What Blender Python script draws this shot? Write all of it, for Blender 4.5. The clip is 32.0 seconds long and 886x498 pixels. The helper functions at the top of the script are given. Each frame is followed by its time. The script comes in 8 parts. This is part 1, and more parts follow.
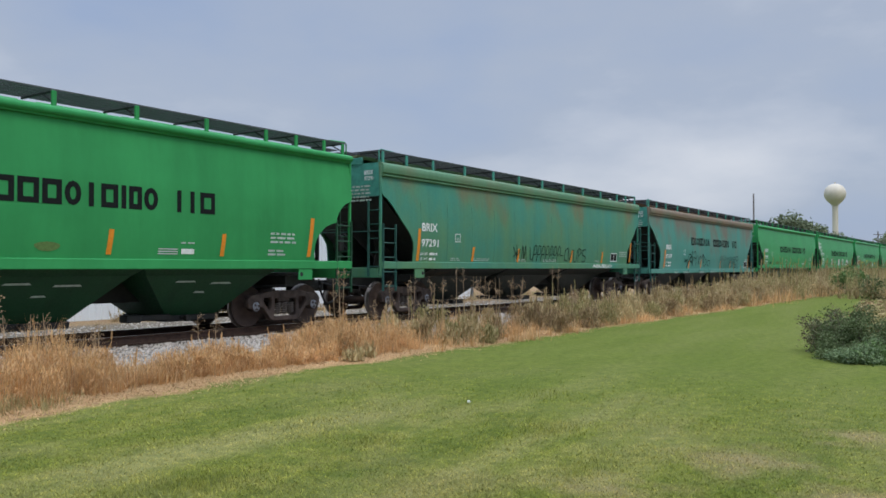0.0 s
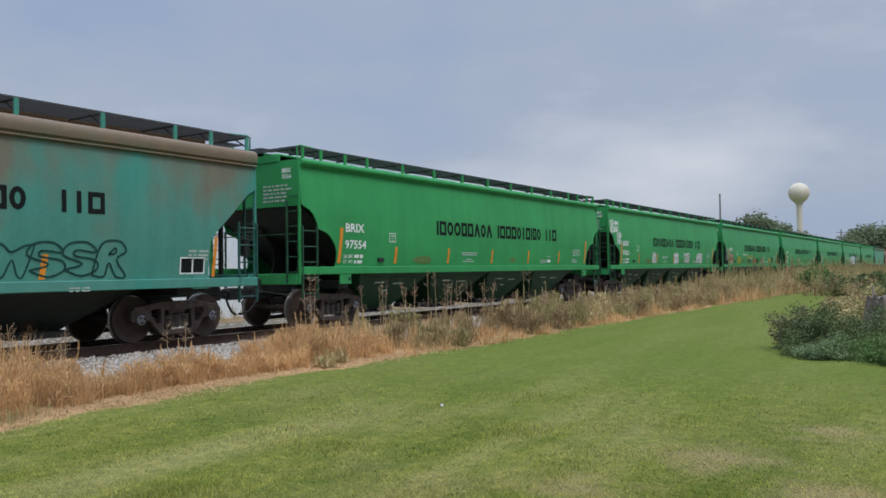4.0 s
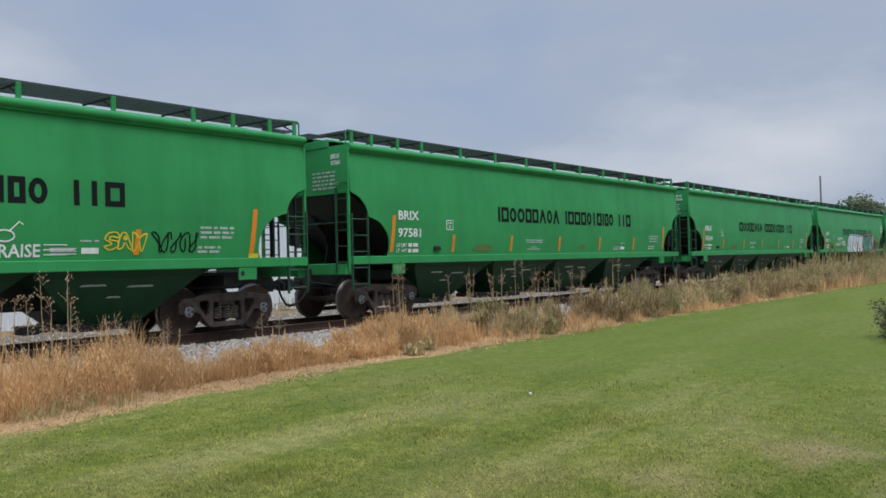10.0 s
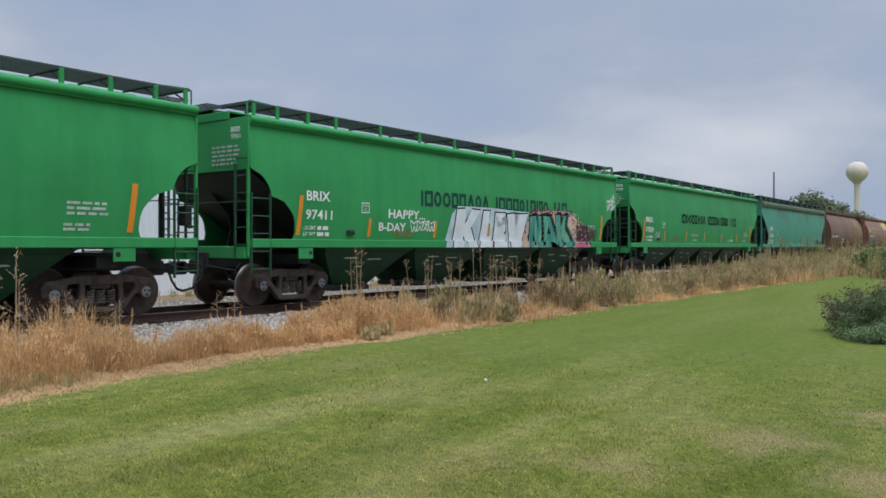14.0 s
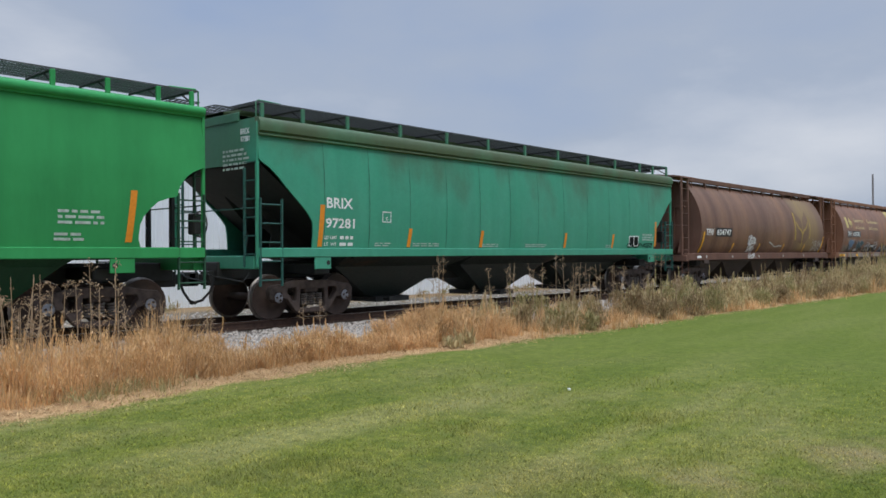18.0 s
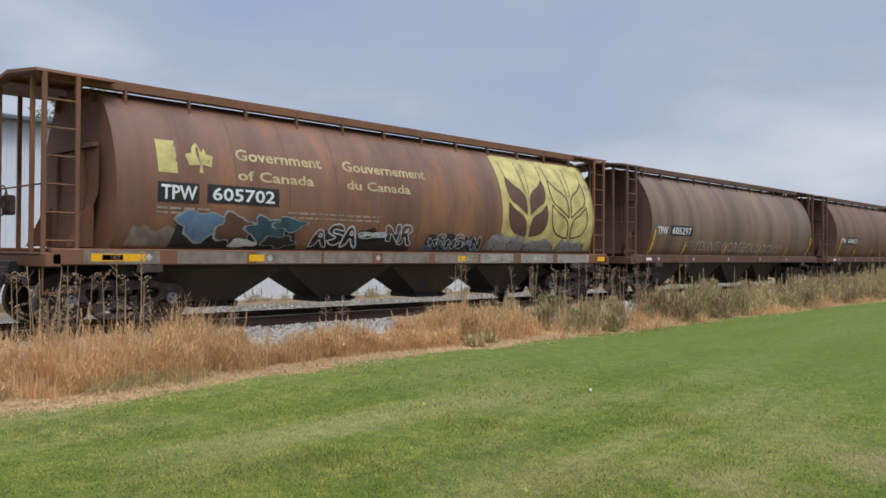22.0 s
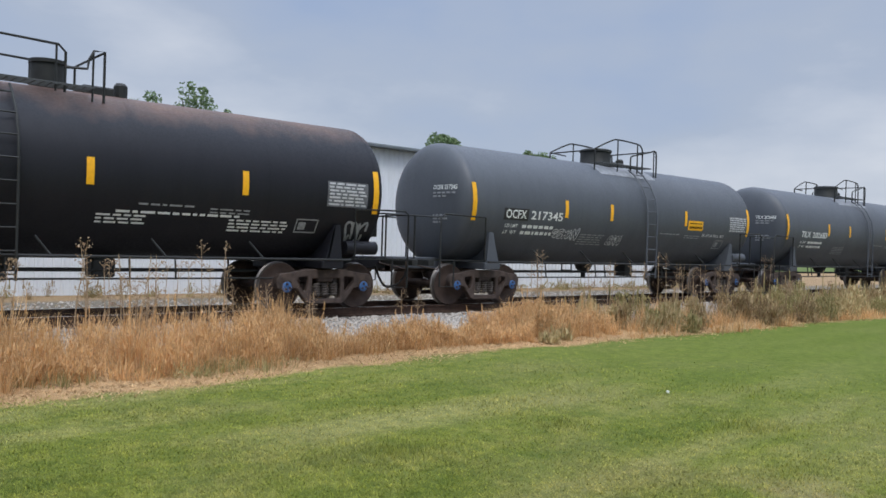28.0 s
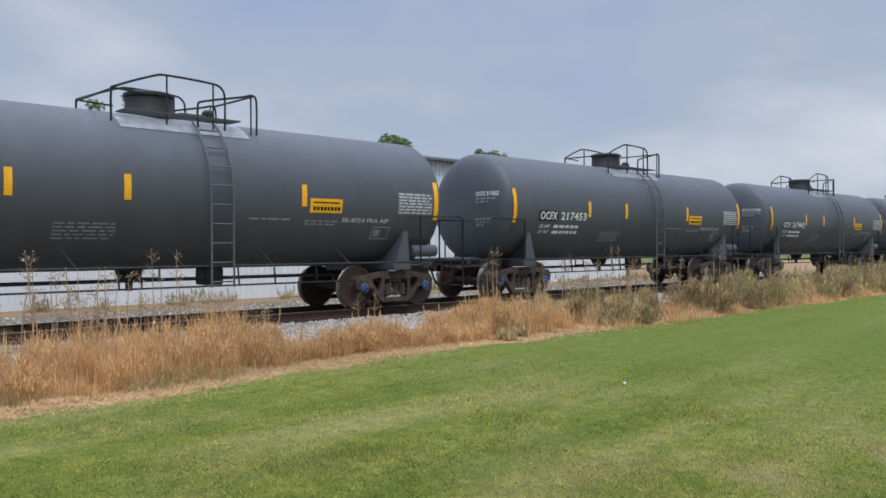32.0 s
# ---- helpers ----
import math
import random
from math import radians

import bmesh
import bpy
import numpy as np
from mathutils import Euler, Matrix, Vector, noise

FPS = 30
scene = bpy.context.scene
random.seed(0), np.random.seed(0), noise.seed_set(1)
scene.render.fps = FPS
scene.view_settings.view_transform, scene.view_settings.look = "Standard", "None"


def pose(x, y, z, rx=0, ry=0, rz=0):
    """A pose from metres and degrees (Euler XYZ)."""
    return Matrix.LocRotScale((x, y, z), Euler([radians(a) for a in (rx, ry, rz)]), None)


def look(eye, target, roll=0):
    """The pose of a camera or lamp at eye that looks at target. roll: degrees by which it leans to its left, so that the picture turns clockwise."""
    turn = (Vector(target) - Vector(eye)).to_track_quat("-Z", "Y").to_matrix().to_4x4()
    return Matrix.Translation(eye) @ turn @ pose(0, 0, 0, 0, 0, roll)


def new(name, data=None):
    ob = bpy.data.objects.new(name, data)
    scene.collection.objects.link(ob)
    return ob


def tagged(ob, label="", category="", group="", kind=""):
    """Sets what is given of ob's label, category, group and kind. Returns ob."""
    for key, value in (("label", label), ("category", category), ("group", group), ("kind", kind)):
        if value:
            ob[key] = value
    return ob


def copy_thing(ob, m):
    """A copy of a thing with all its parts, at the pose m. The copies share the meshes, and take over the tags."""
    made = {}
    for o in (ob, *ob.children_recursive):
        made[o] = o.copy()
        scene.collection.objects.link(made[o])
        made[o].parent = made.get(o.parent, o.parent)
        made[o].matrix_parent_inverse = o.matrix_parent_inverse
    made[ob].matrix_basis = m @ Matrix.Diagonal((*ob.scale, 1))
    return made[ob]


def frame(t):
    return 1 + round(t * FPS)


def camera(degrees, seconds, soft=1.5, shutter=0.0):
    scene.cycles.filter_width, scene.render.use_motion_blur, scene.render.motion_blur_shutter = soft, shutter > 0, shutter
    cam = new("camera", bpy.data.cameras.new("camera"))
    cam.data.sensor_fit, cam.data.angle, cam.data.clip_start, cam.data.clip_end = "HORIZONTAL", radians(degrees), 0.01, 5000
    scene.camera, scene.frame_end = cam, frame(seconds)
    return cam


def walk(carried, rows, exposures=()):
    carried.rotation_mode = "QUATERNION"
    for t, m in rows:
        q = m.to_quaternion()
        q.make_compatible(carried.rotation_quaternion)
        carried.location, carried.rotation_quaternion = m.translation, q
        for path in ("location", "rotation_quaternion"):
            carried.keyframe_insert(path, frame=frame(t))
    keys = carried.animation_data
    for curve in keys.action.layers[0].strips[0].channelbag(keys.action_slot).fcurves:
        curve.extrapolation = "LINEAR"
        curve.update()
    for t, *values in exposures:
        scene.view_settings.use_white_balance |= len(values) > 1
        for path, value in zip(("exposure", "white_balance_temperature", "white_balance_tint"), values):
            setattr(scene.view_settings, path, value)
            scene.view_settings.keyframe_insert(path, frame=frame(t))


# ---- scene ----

# x runs along the track away from the camera, y across it, z up from the rail head
EYE = (0.0, 0.0, 1.312)
TRACK = 14.695          # y of the track's middle
LAWN = -0.35            # height of the lawn

cam = camera(57.27, 32.0, soft=1.6)
PATH = [
    (0, 54.93, 1.33, -0.00), (0.5, 56.07, 1.51, -0.51), (1, 56.70, 1.50, -0.80), (1.5, 56.96, 1.58, -0.93),
    (2, 57.01, 1.65, -1.01), (2.5, 56.78, 1.64, -1.10), (3, 56.63, 1.60, -1.04), (3.5, 56.82, 1.56, -0.98),
    (5.5, 57.20, 1.66, -0.95), (6, 57.20, 1.58, -1.21), (6.5, 57.02, 1.34, -1.25), (7, 56.78, 1.15, -1.66),
    (7.5, 55.76, 1.19, -1.84), (8, 54.10, 1.41, -1.45), (8.5, 52.31, 1.37, -1.31), (9, 51.55, 1.33, -1.25),
    (9.5, 51.04, 1.16, -1.32), (10, 50.85, 0.87, -1.38), (10.5, 51.33, 0.56, -1.38), (11, 52.55, 0.30, -0.77),
    (11.5, 53.14, 0.18, -0.31), (12, 53.41, 0.09, -0.06), (12.5, 53.74, -0.08, 0.17), (13, 54.06, -0.18, 0.15),
    (13.5, 54.03, -0.20, 0.11), (15.5, 51.59, 0.22, -0.14), (16, 50.90, 0.25, -0.15), (16.5, 50.15, 0.28, -0.16),
    (17, 49.34, 0.34, -0.36), (17.5, 48.52, 0.35, -0.44), (18, 47.96, 0.43, -0.34), (18.5, 48.10, 0.63, 0.31),
    (19, 47.92, 0.60, 0.94), (19.5, 47.63, 0.47, 1.23), (20, 47.54, 0.40, 1.19), (20.5, 47.37, 0.37, 1.11),
    (21, 47.11, 0.37, 0.96), (21.5, 46.79, 0.32, 0.78), (22, 46.34, 0.29, 0.57), (22.5, 45.99, 0.21, 0.31),
    (23, 45.86, -0.01, 0.13), (23.5, 46.39, -0.37, -0.06), (24, 46.90, -0.76, -0.14), (24.5, 46.89, -1.15, -0.17),
    (26.5, 40.45, -1.12, 0.30), (27, 39.76, -0.83, 1.03), (27.5, 40.02, -0.45, 1.81), (28, 40.97, -0.15, 1.71),
    (28.5, 42.29, -0.18, 1.34), (29, 43.47, -0.34, 0.96), (29.5, 44.16, -0.60, 0.19), (30, 44.18, -0.69, -0.41),
    (30.5, 43.66, -0.55, -0.54), (31, 43.16, -0.21, -0.49), (31.5, 44.18, -0.13, -0.82), (32, 44.16, -0.10, -0.29)]


def aim(yaw, pitch, roll):
    return pose(*EYE, 90 + pitch, 0, -yaw) @ pose(0, 0, 0, 0, 0, roll)


walk(cam, [(t, aim(a, b, c)) for t, a, b, c in PATH], [(0, 0.05), (2.5, -0.04), (13.5, -0.03), (20, 0.02), (28, 0.09), (32, 0.07)])

# distance that the train has gone
RUN = [
    (0, -15.35), (0.5, -10.44), (1, -5.53), (1.5, -0.63), (2, 4.24), (2.5, 9.11), (3, 14.07), (3.5, 18.99),
    (5.5, 38.59), (6, 43.51), (6.5, 48.46), (7, 53.43), (7.5, 58.41), (8, 63.39), (8.5, 68.35), (9, 73.29),
    (9.5, 78.20), (10, 83.13), (10.5, 88.12), (11, 93.13), (11.5, 98.18), (12, 103.26), (12.5, 108.34), (13, 113.40),
    (13.5, 118.44), (15.5, 138.58), (16, 143.62), (16.5, 148.67), (17, 153.74), (17.5, 158.81), (18, 163.90), (18.5, 168.99),
    (19, 174.10), (19.5, 179.19), (20, 184.27), (20.5, 189.26), (21, 194.29), (21.5, 199.35), (22, 204.38), (22.5, 209.34),
    (23, 214.30), (23.5, 219.29), (24, 224.29), (24.5, 229.31), (26.5, 249.49), (27, 254.56), (27.5, 259.67), (28, 264.80),
    (28.5, 269.98), (29, 275.20), (29.5, 280.40), (30, 285.58), (30.5, 290.77), (31, 295.90), (31.5, 301.05), (32, 306.12)]

# ---- world and light ----
SUN_EL, SUN_AZ = 58.0, 205.0
world = bpy.data.worlds.new("overcast_sky")
scene.world = world
world.use_nodes = True
wn, wl = world.node_tree.nodes, world.node_tree.links
wn.clear()
w_out, w_bg = wn.new("ShaderNodeOutputWorld"), wn.new("ShaderNodeBackground")
w_sky, w_co, w_sep = wn.new("ShaderNodeTexSky"), wn.new("ShaderNodeTexCoord"), wn.new("ShaderNodeSeparateXYZ")
w_sky.sky_type, w_sky.sun_disc = "NISHITA", False
w_sky.sun_elevation, w_sky.sun_rotation = radians(SUN_EL), radians(SUN_AZ)
w_sky.dust_density = 2.0
w_map, w_n1, w_n2 = wn.new("ShaderNodeMapping"), wn.new("ShaderNodeTexNoise"), wn.new("ShaderNodeTexNoise")
w_map.inputs["Scale"].default_value = (1.0, 1.0, 2.6)
w_map.inputs["Location"].default_value = (3.1, 0.4, 0.2)
w_n1.inputs["Scale"].default_value, w_n1.inputs["Detail"].default_value, w_n1.inputs["Roughness"].default_value = 2.0, 3.5, 0.45
w_n2.inputs["Scale"].default_value, w_n2.inputs["Detail"].default_value, w_n2.inputs["Roughness"].default_value = 6.0, 5.0, 0.58
w_add, w_ramp = wn.new("ShaderNodeMath"), wn.new("ShaderNodeValToRGB")
w_add.operation = "MULTIPLY_ADD"
w_add.inputs[1].default_value = 0.26
wl.new(w_co.outputs["Generated"], w_map.inputs["Vector"])
wl.new(w_map.outputs["Vector"], w_n1.inputs["Vector"])
wl.new(w_map.outputs["Vector"], w_n2.inputs["Vector"])
wl.new(w_n2.outputs["Fac"], w_add.inputs[0])
wl.new(w_n1.outputs["Fac"], w_add.inputs[2])
# the cloud thins to blue on one side and thickens to grey on the other
w_tip = wn.new("ShaderNodeMath")
w_tip.operation = "MULTIPLY_ADD"
w_tip.inputs[1].default_value = 0.05
w_sep2 = wn.new("ShaderNodeSeparateXYZ")
wl.new(w_co.outputs["Generated"], w_sep2.inputs[0])
wl.new(w_sep2.outputs["X"], w_tip.inputs[0])
wl.new(w_add.outputs[0], w_tip.inputs[2])
w_low = wn.new("ShaderNodeMath")
w_low.operation = "SUBTRACT"
w_low.inputs[1].default_value = 0.043
wl.new(w_tip.outputs[0], w_low.inputs[0])
wl.new(w_low.outputs[0], w_ramp.inputs["Fac"])
cr = w_ramp.color_ramp
cr.elements[0].position, cr.elements[0].color = 0.36, (0.335, 0.425, 0.61, 1)
cr.elements[1].position, cr.elements[1].color = 0.84, (0.70, 0.73, 0.80, 1)
e = cr.elements.new(0.58)
e.color = (0.41, 0.475, 0.60, 1)
# an overcast sky grows brighter towards the zenith
w_zen = wn.new("ShaderNodeMapRange")
w_zen.inputs["From Min"].default_value, w_zen.inputs["From Max"].default_value = 0.40, 1.0
w_zen.inputs["To Min"].default_value, w_zen.inputs["To Max"].default_value = 1.0, 5.3
wl.new(w_co.outputs["Generated"], w_sep.inputs[0])
wl.new(w_sep.outputs["Z"], w_zen.inputs["Value"])
w_cl = wn.new("ShaderNodeVectorMath")
w_cl.operation = "SCALE"
wl.new(w_ramp.outputs["Color"], w_cl.inputs[0])
wl.new(w_zen.outputs[0], w_cl.inputs["Scale"])
w_sk = wn.new("ShaderNodeVectorMath")
w_sk.operation = "SCALE"
w_sk.inputs["Scale"].default_value = 0.09
wl.new(w_sky.outputs["Color"], w_sk.inputs[0])
w_mix = wn.new("ShaderNodeMix")
w_mix.data_type = "RGBA"
w_mix.inputs["Factor"].default_value = 0.88
wl.new(w_sk.outputs[0], w_mix.inputs["A"])
wl.new(w_cl.outputs[0], w_mix.inputs["B"])
wl.new(w_mix.outputs["Result"], w_bg.inputs["Color"])
w_bg.inputs["Strength"].default_value = 1.0
wl.new(w_bg.outputs[0], w_out.inputs["Surface"])

sun = new("sun", bpy.data.lights.new("sun", "SUN"))
sun.data.energy, sun.data.angle, sun.data.color = 1.5, radians(16), (1.0, 0.96, 0.9)
sa, se = radians(SUN_AZ), radians(SUN_EL)
sun_from = Vector((math.sin(sa) * math.cos(se), math.cos(sa) * math.cos(se), math.sin(se)))
sun.matrix_world = look(sun_from * 50, (0, 0, 0))
scene.view_settings.exposure = 0.0


# ---- materials ----
def nodes_of(name):
    m = bpy.data.materials.new(name)
    m.use_nodes = True
    nt = m.node_tree
    return m, nt.nodes, nt.links, nt.nodes["Principled BSDF"]


def noise_node(n, l, vec, scale, detail=4.0, rough=0.55, stretch=None):
    t = n.new("ShaderNodeTexNoise")
    t.inputs["Scale"].default_value, t.inputs["Detail"].default_value, t.inputs["Roughness"].default_value = scale, detail, rough
    if stretch:
        mp = n.new("ShaderNodeMapping")
        mp.inputs["Scale"].default_value = stretch
        l.new(vec, mp.inputs["Vector"])
        vec = mp.outputs["Vector"]
    l.new(vec, t.inputs["Vector"])
    return t.outputs["Fac"]


def ramp(n, l, fac, stops):
    r = n.new("ShaderNodeValToRGB")
    el = r.color_ramp.elements
    while len(el) < len(stops):
        el.new(0.5)
    for e, (p, c) in zip(el, stops):
        e.position, e.color = p, (*c, 1) if len(c) == 3 else c
    l.new(fac, r.inputs["Fac"])
    return r.outputs["Color"]


def mix(n, l, fac, a, b, mode="MIX"):
    m = n.new("ShaderNodeMix")
    m.data_type, m.blend_type = "RGBA", mode
    for sock, v in (("Factor", fac), ("A", a), ("B", b)):
        s = m.inputs[sock]
        if hasattr(v, "is_linked"):
            l.new(v, s)
        elif sock == "Factor":
            s.default_value = v
        else:
            s.default_value = (*v, 1)
    return m.outputs["Result"]


def bump(n, l, b, height, strength=0.3, dist=0.02):
    bp = n.new("ShaderNodeBump")
    bp.inputs["Strength"].default_value, bp.inputs["Distance"].default_value = strength, dist
    l.new(height, bp.inputs["Height"])
    l.new(bp.outputs["Normal"], b.inputs["Normal"])


def grey(v):
    return (v, v, v)


def paint(name, base, stain, streak=0.35, rust=0.0, rust_col=(0.13, 0.06, 0.03), rough=0.45, spec=0.4, vary=0.12, top_dust=0.0, bands=0.0, grain=0.12):
    """Painted steel with a wavy surface, dirt running down, blotches and some rust."""
    m, n, l, b = nodes_of(name)
    co = n.new("ShaderNodeTexCoord").outputs["Object"]
    info = n.new("ShaderNodeObjectInfo").outputs["Random"]
    big = noise_node(n, l, co, 0.55, 5.0)
    run = noise_node(n, l, co, 1.0, 5.0, 0.6, (2.6, 2.6, 0.22))
    fine = noise_node(n, l, co, 26.0, 3.0)
    f = n.new("ShaderNodeMath")
    f.operation = "MULTIPLY"
    f.inputs[1].default_value = streak
    l.new(ramp(n, l, run, [(0.40, grey(0)), (0.72, grey(1))]), f.inputs[0])
    c = mix(n, l, f.outputs[0], base, stain)
    c = mix(n, l, vary, c, ramp(n, l, big, [(0.3, tuple(0.55 * v for v in base)), (0.7, tuple(min(1, 1.5 * v) for v in base))]))
    hsv = n.new("ShaderNodeHueSaturation")
    rng = n.new("ShaderNodeMapRange")
    rng.inputs["To Min"].default_value, rng.inputs["To Max"].default_value = 0.96, 1.05
    l.new(info, rng.inputs["Value"])
    l.new(rng.outputs[0], hsv.inputs["Value"])
    l.new(c, hsv.inputs["Color"])
    c = hsv.outputs["Color"]
    if rust:
        k = noise_node(n, l, co, 0.8, 6.0, 0.62, (1.0, 1.0, 0.45))
        c = mix(n, l, ramp(n, l, k, [(0.66 - 0.28 * rust, grey(0)), (0.80 - 0.16 * rust, grey(1))]), c, rust_col)
    if top_dust:
        sep = n.new("ShaderNodeSeparateXYZ")
        l.new(co, sep.inputs[0])
        add = n.new("ShaderNodeMath")
        add.operation = "MULTIPLY_ADD"
        add.inputs[1].default_value = 1.1
        l.new(noise_node(n, l, co, 0.9, 4.0, 0.6, (1, 1, 0.3)), add.inputs[0])
        l.new(sep.outputs["Z"], add.inputs[2])
        c = mix(n, l, _band(n, l, add.outputs[0], 4.15 - top_dust, 4.6), c, rust_col)
    if bands:
        by = noise_node(n, l, co, 1.0, 4.0, 0.6, (0.95, 0.10, 0.06))
        c = mix(n, l, bands, c, ramp(n, l, by, [(0.3, (0.52, 0.47, 0.46)), (0.45, (0.9, 0.88, 0.88)), (0.5, (1.02, 1.0, 1.0)), (0.72, (1.4, 1.38, 1.15))]), "MULTIPLY")
    speckle = noise_node(n, l, co, 9.0, 6.0, 0.75, (1.0, 1.0, 0.35))
    c = mix(n, l, grain + 0.12 * bands, c, ramp(n, l, speckle, [(0.3, grey(0.62)), (0.7, grey(1.28))]), "MULTIPLY")
    l.new(c, b.inputs["Base Color"])
    l.new(ramp(n, l, fine, [(0.3, grey(rough - 0.1)), (0.7, grey(rough + 0.12))]), b.inputs["Roughness"])
    b.inputs["Specular IOR Level"].default_value = spec
    bump(n, l, b, noise_node(n, l, co, 1.5, 3.0), 0.12, 0.05)
    return m


def _band(n, l, val, lo, hi):
    r = n.new("ShaderNodeMapRange")
    r.inputs["From Min"].default_value, r.inputs["From Max"].default_value = lo, hi
    l.new(val, r.inputs["Value"])
    return r.outputs[0]


def plain(name, col, rough=0.6, metal=0.0, var=0.3, scale=18.0, spec=0.4, bmp=0.15):
    m, n, l, b = nodes_of(name)
    co = n.new("ShaderNodeTexCoord").outputs["Object"]
    a = noise_node(n, l, co, scale, 5.0)
    c = ramp(n, l, a, [(0.25, tuple(v * (1 - var) for v in col)), (0.75, tuple(min(1, v * (1 + var)) for v in col))])
    l.new(c, b.inputs["Base Color"])
    b.inputs["Roughness"].default_value, b.inputs["Metallic"].default_value = rough, metal
    b.inputs["Specular IOR Level"].default_value = spec
    if bmp:
        bump(n, l, b, a, bmp, 0.01)
    return m


def leaf_mat(name, cols, trans=0.25):
    """Blades and leaves: the colour differs from island to island."""
    m, n, l, b = nodes_of(name)
    g = n.new("ShaderNodeNewGeometry")
    c = ramp(n, l, g.outputs["Random Per Island"], [(i / (len(cols) - 1), k) for i, k in enumerate(cols)])
    big = noise_node(n, l, n.new("ShaderNodeTexCoord").outputs["Object"], 0.35, 4.0)
    c = mix(n, l, 0.5, c, ramp(n, l, big, [(0.35, grey(0.75)), (0.65, grey(1.2))]), "MULTIPLY")
    l.new(c, b.inputs["Base Color"])
    b.inputs["Roughness"].default_value = 0.75
    b.inputs["Specular IOR Level"].default_value = 0.2
    tr = n.new("ShaderNodeBsdfTranslucent")
    l.new(c, tr.inputs["Color"])
    mx = n.new("ShaderNodeMixShader")
    mx.inputs[0].default_value = trans
    l.new(b.outputs[0], mx.inputs[1])
    l.new(tr.outputs[0], mx.inputs[2])
    l.new(mx.outputs[0], n["Material Output"].inputs["Surface"])
    return m


M = {}
M["green"] = paint("green_paint", (0.038, 0.262, 0.083), (0.023, 0.168, 0.053), 0.42, 0.0, rough=0.42, spec=0.10, vary=0.24)
M["teal_gear"] = plain("teal_gear_paint", (0.045, 0.22, 0.17), 0.55, 0, 0.3, 6)
M["brown"] = paint("weathered_brown_paint", (0.172, 0.112, 0.080), (0.215, 0.155, 0.10), 0.45, 0.2, (0.14, 0.08, 0.05), 0.5, 0.3, 0.3, bands=0.9)
M["brown_red"] = paint("red_brown_paint", (0.155, 0.082, 0.052), (0.20, 0.13, 0.085), 0.4, 0.25, (0.11, 0.052, 0.034), 0.5, 0.3, 0.3, bands=0.9)
M["rust_orange"] = paint("orange_rust_paint", (0.20, 0.096, 0.054), (0.13, 0.068, 0.046), 0.6, 0.2, (0.14, 0.07, 0.045), 0.65, 0.2, 0.3)
M["rust"] = paint("rusty_red_paint", (0.195, 0.098, 0.060), (0.120, 0.074, 0.058), 0.7, 0.45, (0.285, 0.128, 0.056), 0.5, 0.35, 0.35, top_dust=0.0, bands=0.6)
M["curb"] = paint("roof_curb_paint", (0.16, 0.112, 0.088), (0.11, 0.08, 0.065), 0.6, 0.2, rough=0.65)
M["seam_green"] = plain("green_seam_grime", (0.028, 0.150, 0.092), 0.6, 0, 0.4, 2.5, bmp=0)
M["pad"] = plain("pale_platform_paint", (0.24, 0.25, 0.265), 0.6, 0, 0.35, 5)
M["seam"] = plain("seam_grime", (0.118, 0.076, 0.056), 0.7, 0, 0.45, 2.5, bmp=0)
M["rust_end"] = paint("rusty_end_paint", (0.14, 0.074, 0.052), (0.085, 0.056, 0.046), 0.7, 0.4, (0.09, 0.04, 0.025), 0.7, 0.2, 0.3)
M["tank_grey"] = paint("tank_grey_paint", (0.074, 0.082, 0.096), (0.054, 0.059, 0.069), 0.6, 0.0, rough=0.5, spec=0.4, vary=0.15)
M["tank_black"] = paint("tank_black_paint", (0.010, 0.0105, 0.0145), (0.018, 0.018, 0.022), 0.5, 0.0, (0.19, 0.10, 0.065), 0.5, 0.25, 0.2, top_dust=0.34)
# ladder colours: the cars' green and teal with shade mixed in
M["ladder_green"] = plain("shaded_green_steel", (0.014, 0.062, 0.030), 0.55, 0, 0.3, 6)
M["ladder_teal"] = plain("shaded_teal_steel", (0.018, 0.080, 0.066), 0.55, 0, 0.35, 6)
# black steel parts; also the shade colour of the sloping end sheets
M["dark"] = plain("black_and_shaded_steel", (0.014, 0.015, 0.014), 0.6, 0, 0.4, 6)
# the body's green, darkened to paint in the shade under the car
M["bay"] = paint("shaded_bay_green", (0.010, 0.054, 0.022), (0.007, 0.026, 0.013), 0.6, 0.0, rough=0.5, spec=0.25, vary=0.2)
# near-black bay tone, far darker than the older cars' sides
M["bay_dark"] = paint("bay_near_black", (0.013, 0.020, 0.016), (0.022, 0.022, 0.019), 0.6, 0.1, rough=0.5, vary=0.2)
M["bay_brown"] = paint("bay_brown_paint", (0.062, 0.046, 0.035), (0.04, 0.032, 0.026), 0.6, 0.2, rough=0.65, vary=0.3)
M["grate"] = plain("galvanised_grating", (0.085, 0.09, 0.095), 0.6, 0.4, 0.2)
M["truck"] = plain("truck_cast_steel", (0.064, 0.046, 0.038), 0.75, 0.1, 0.55, 7)
M["wheel"] = plain("wheel_steel", (0.055, 0.036, 0.028), 0.75, 0.1, 0.4, 5)
M["tread"] = plain("polished_tread", (0.20, 0.18, 0.165), 0.4, 0.8, 0.2)
M["spring"] = plain("spring_steel", (0.10, 0.085, 0.075), 0.6, 0.2, 0.4)
M["cap"] = plain("worn_bearing_cap", (0.17, 0.18, 0.20), 0.5, 0.2, 0.4)
M["bluecap"] = plain("blue_bearing_cap", (0.035, 0.10, 0.24), 0.5, 0, 0.3)
M["hose"] = plain("rubber_hose", (0.015, 0.015, 0.015), 0.7, 0, 0.3)
M["orange"] = plain("orange_reflector", (0.62, 0.22, 0.015), 0.45, 0, 0.15)
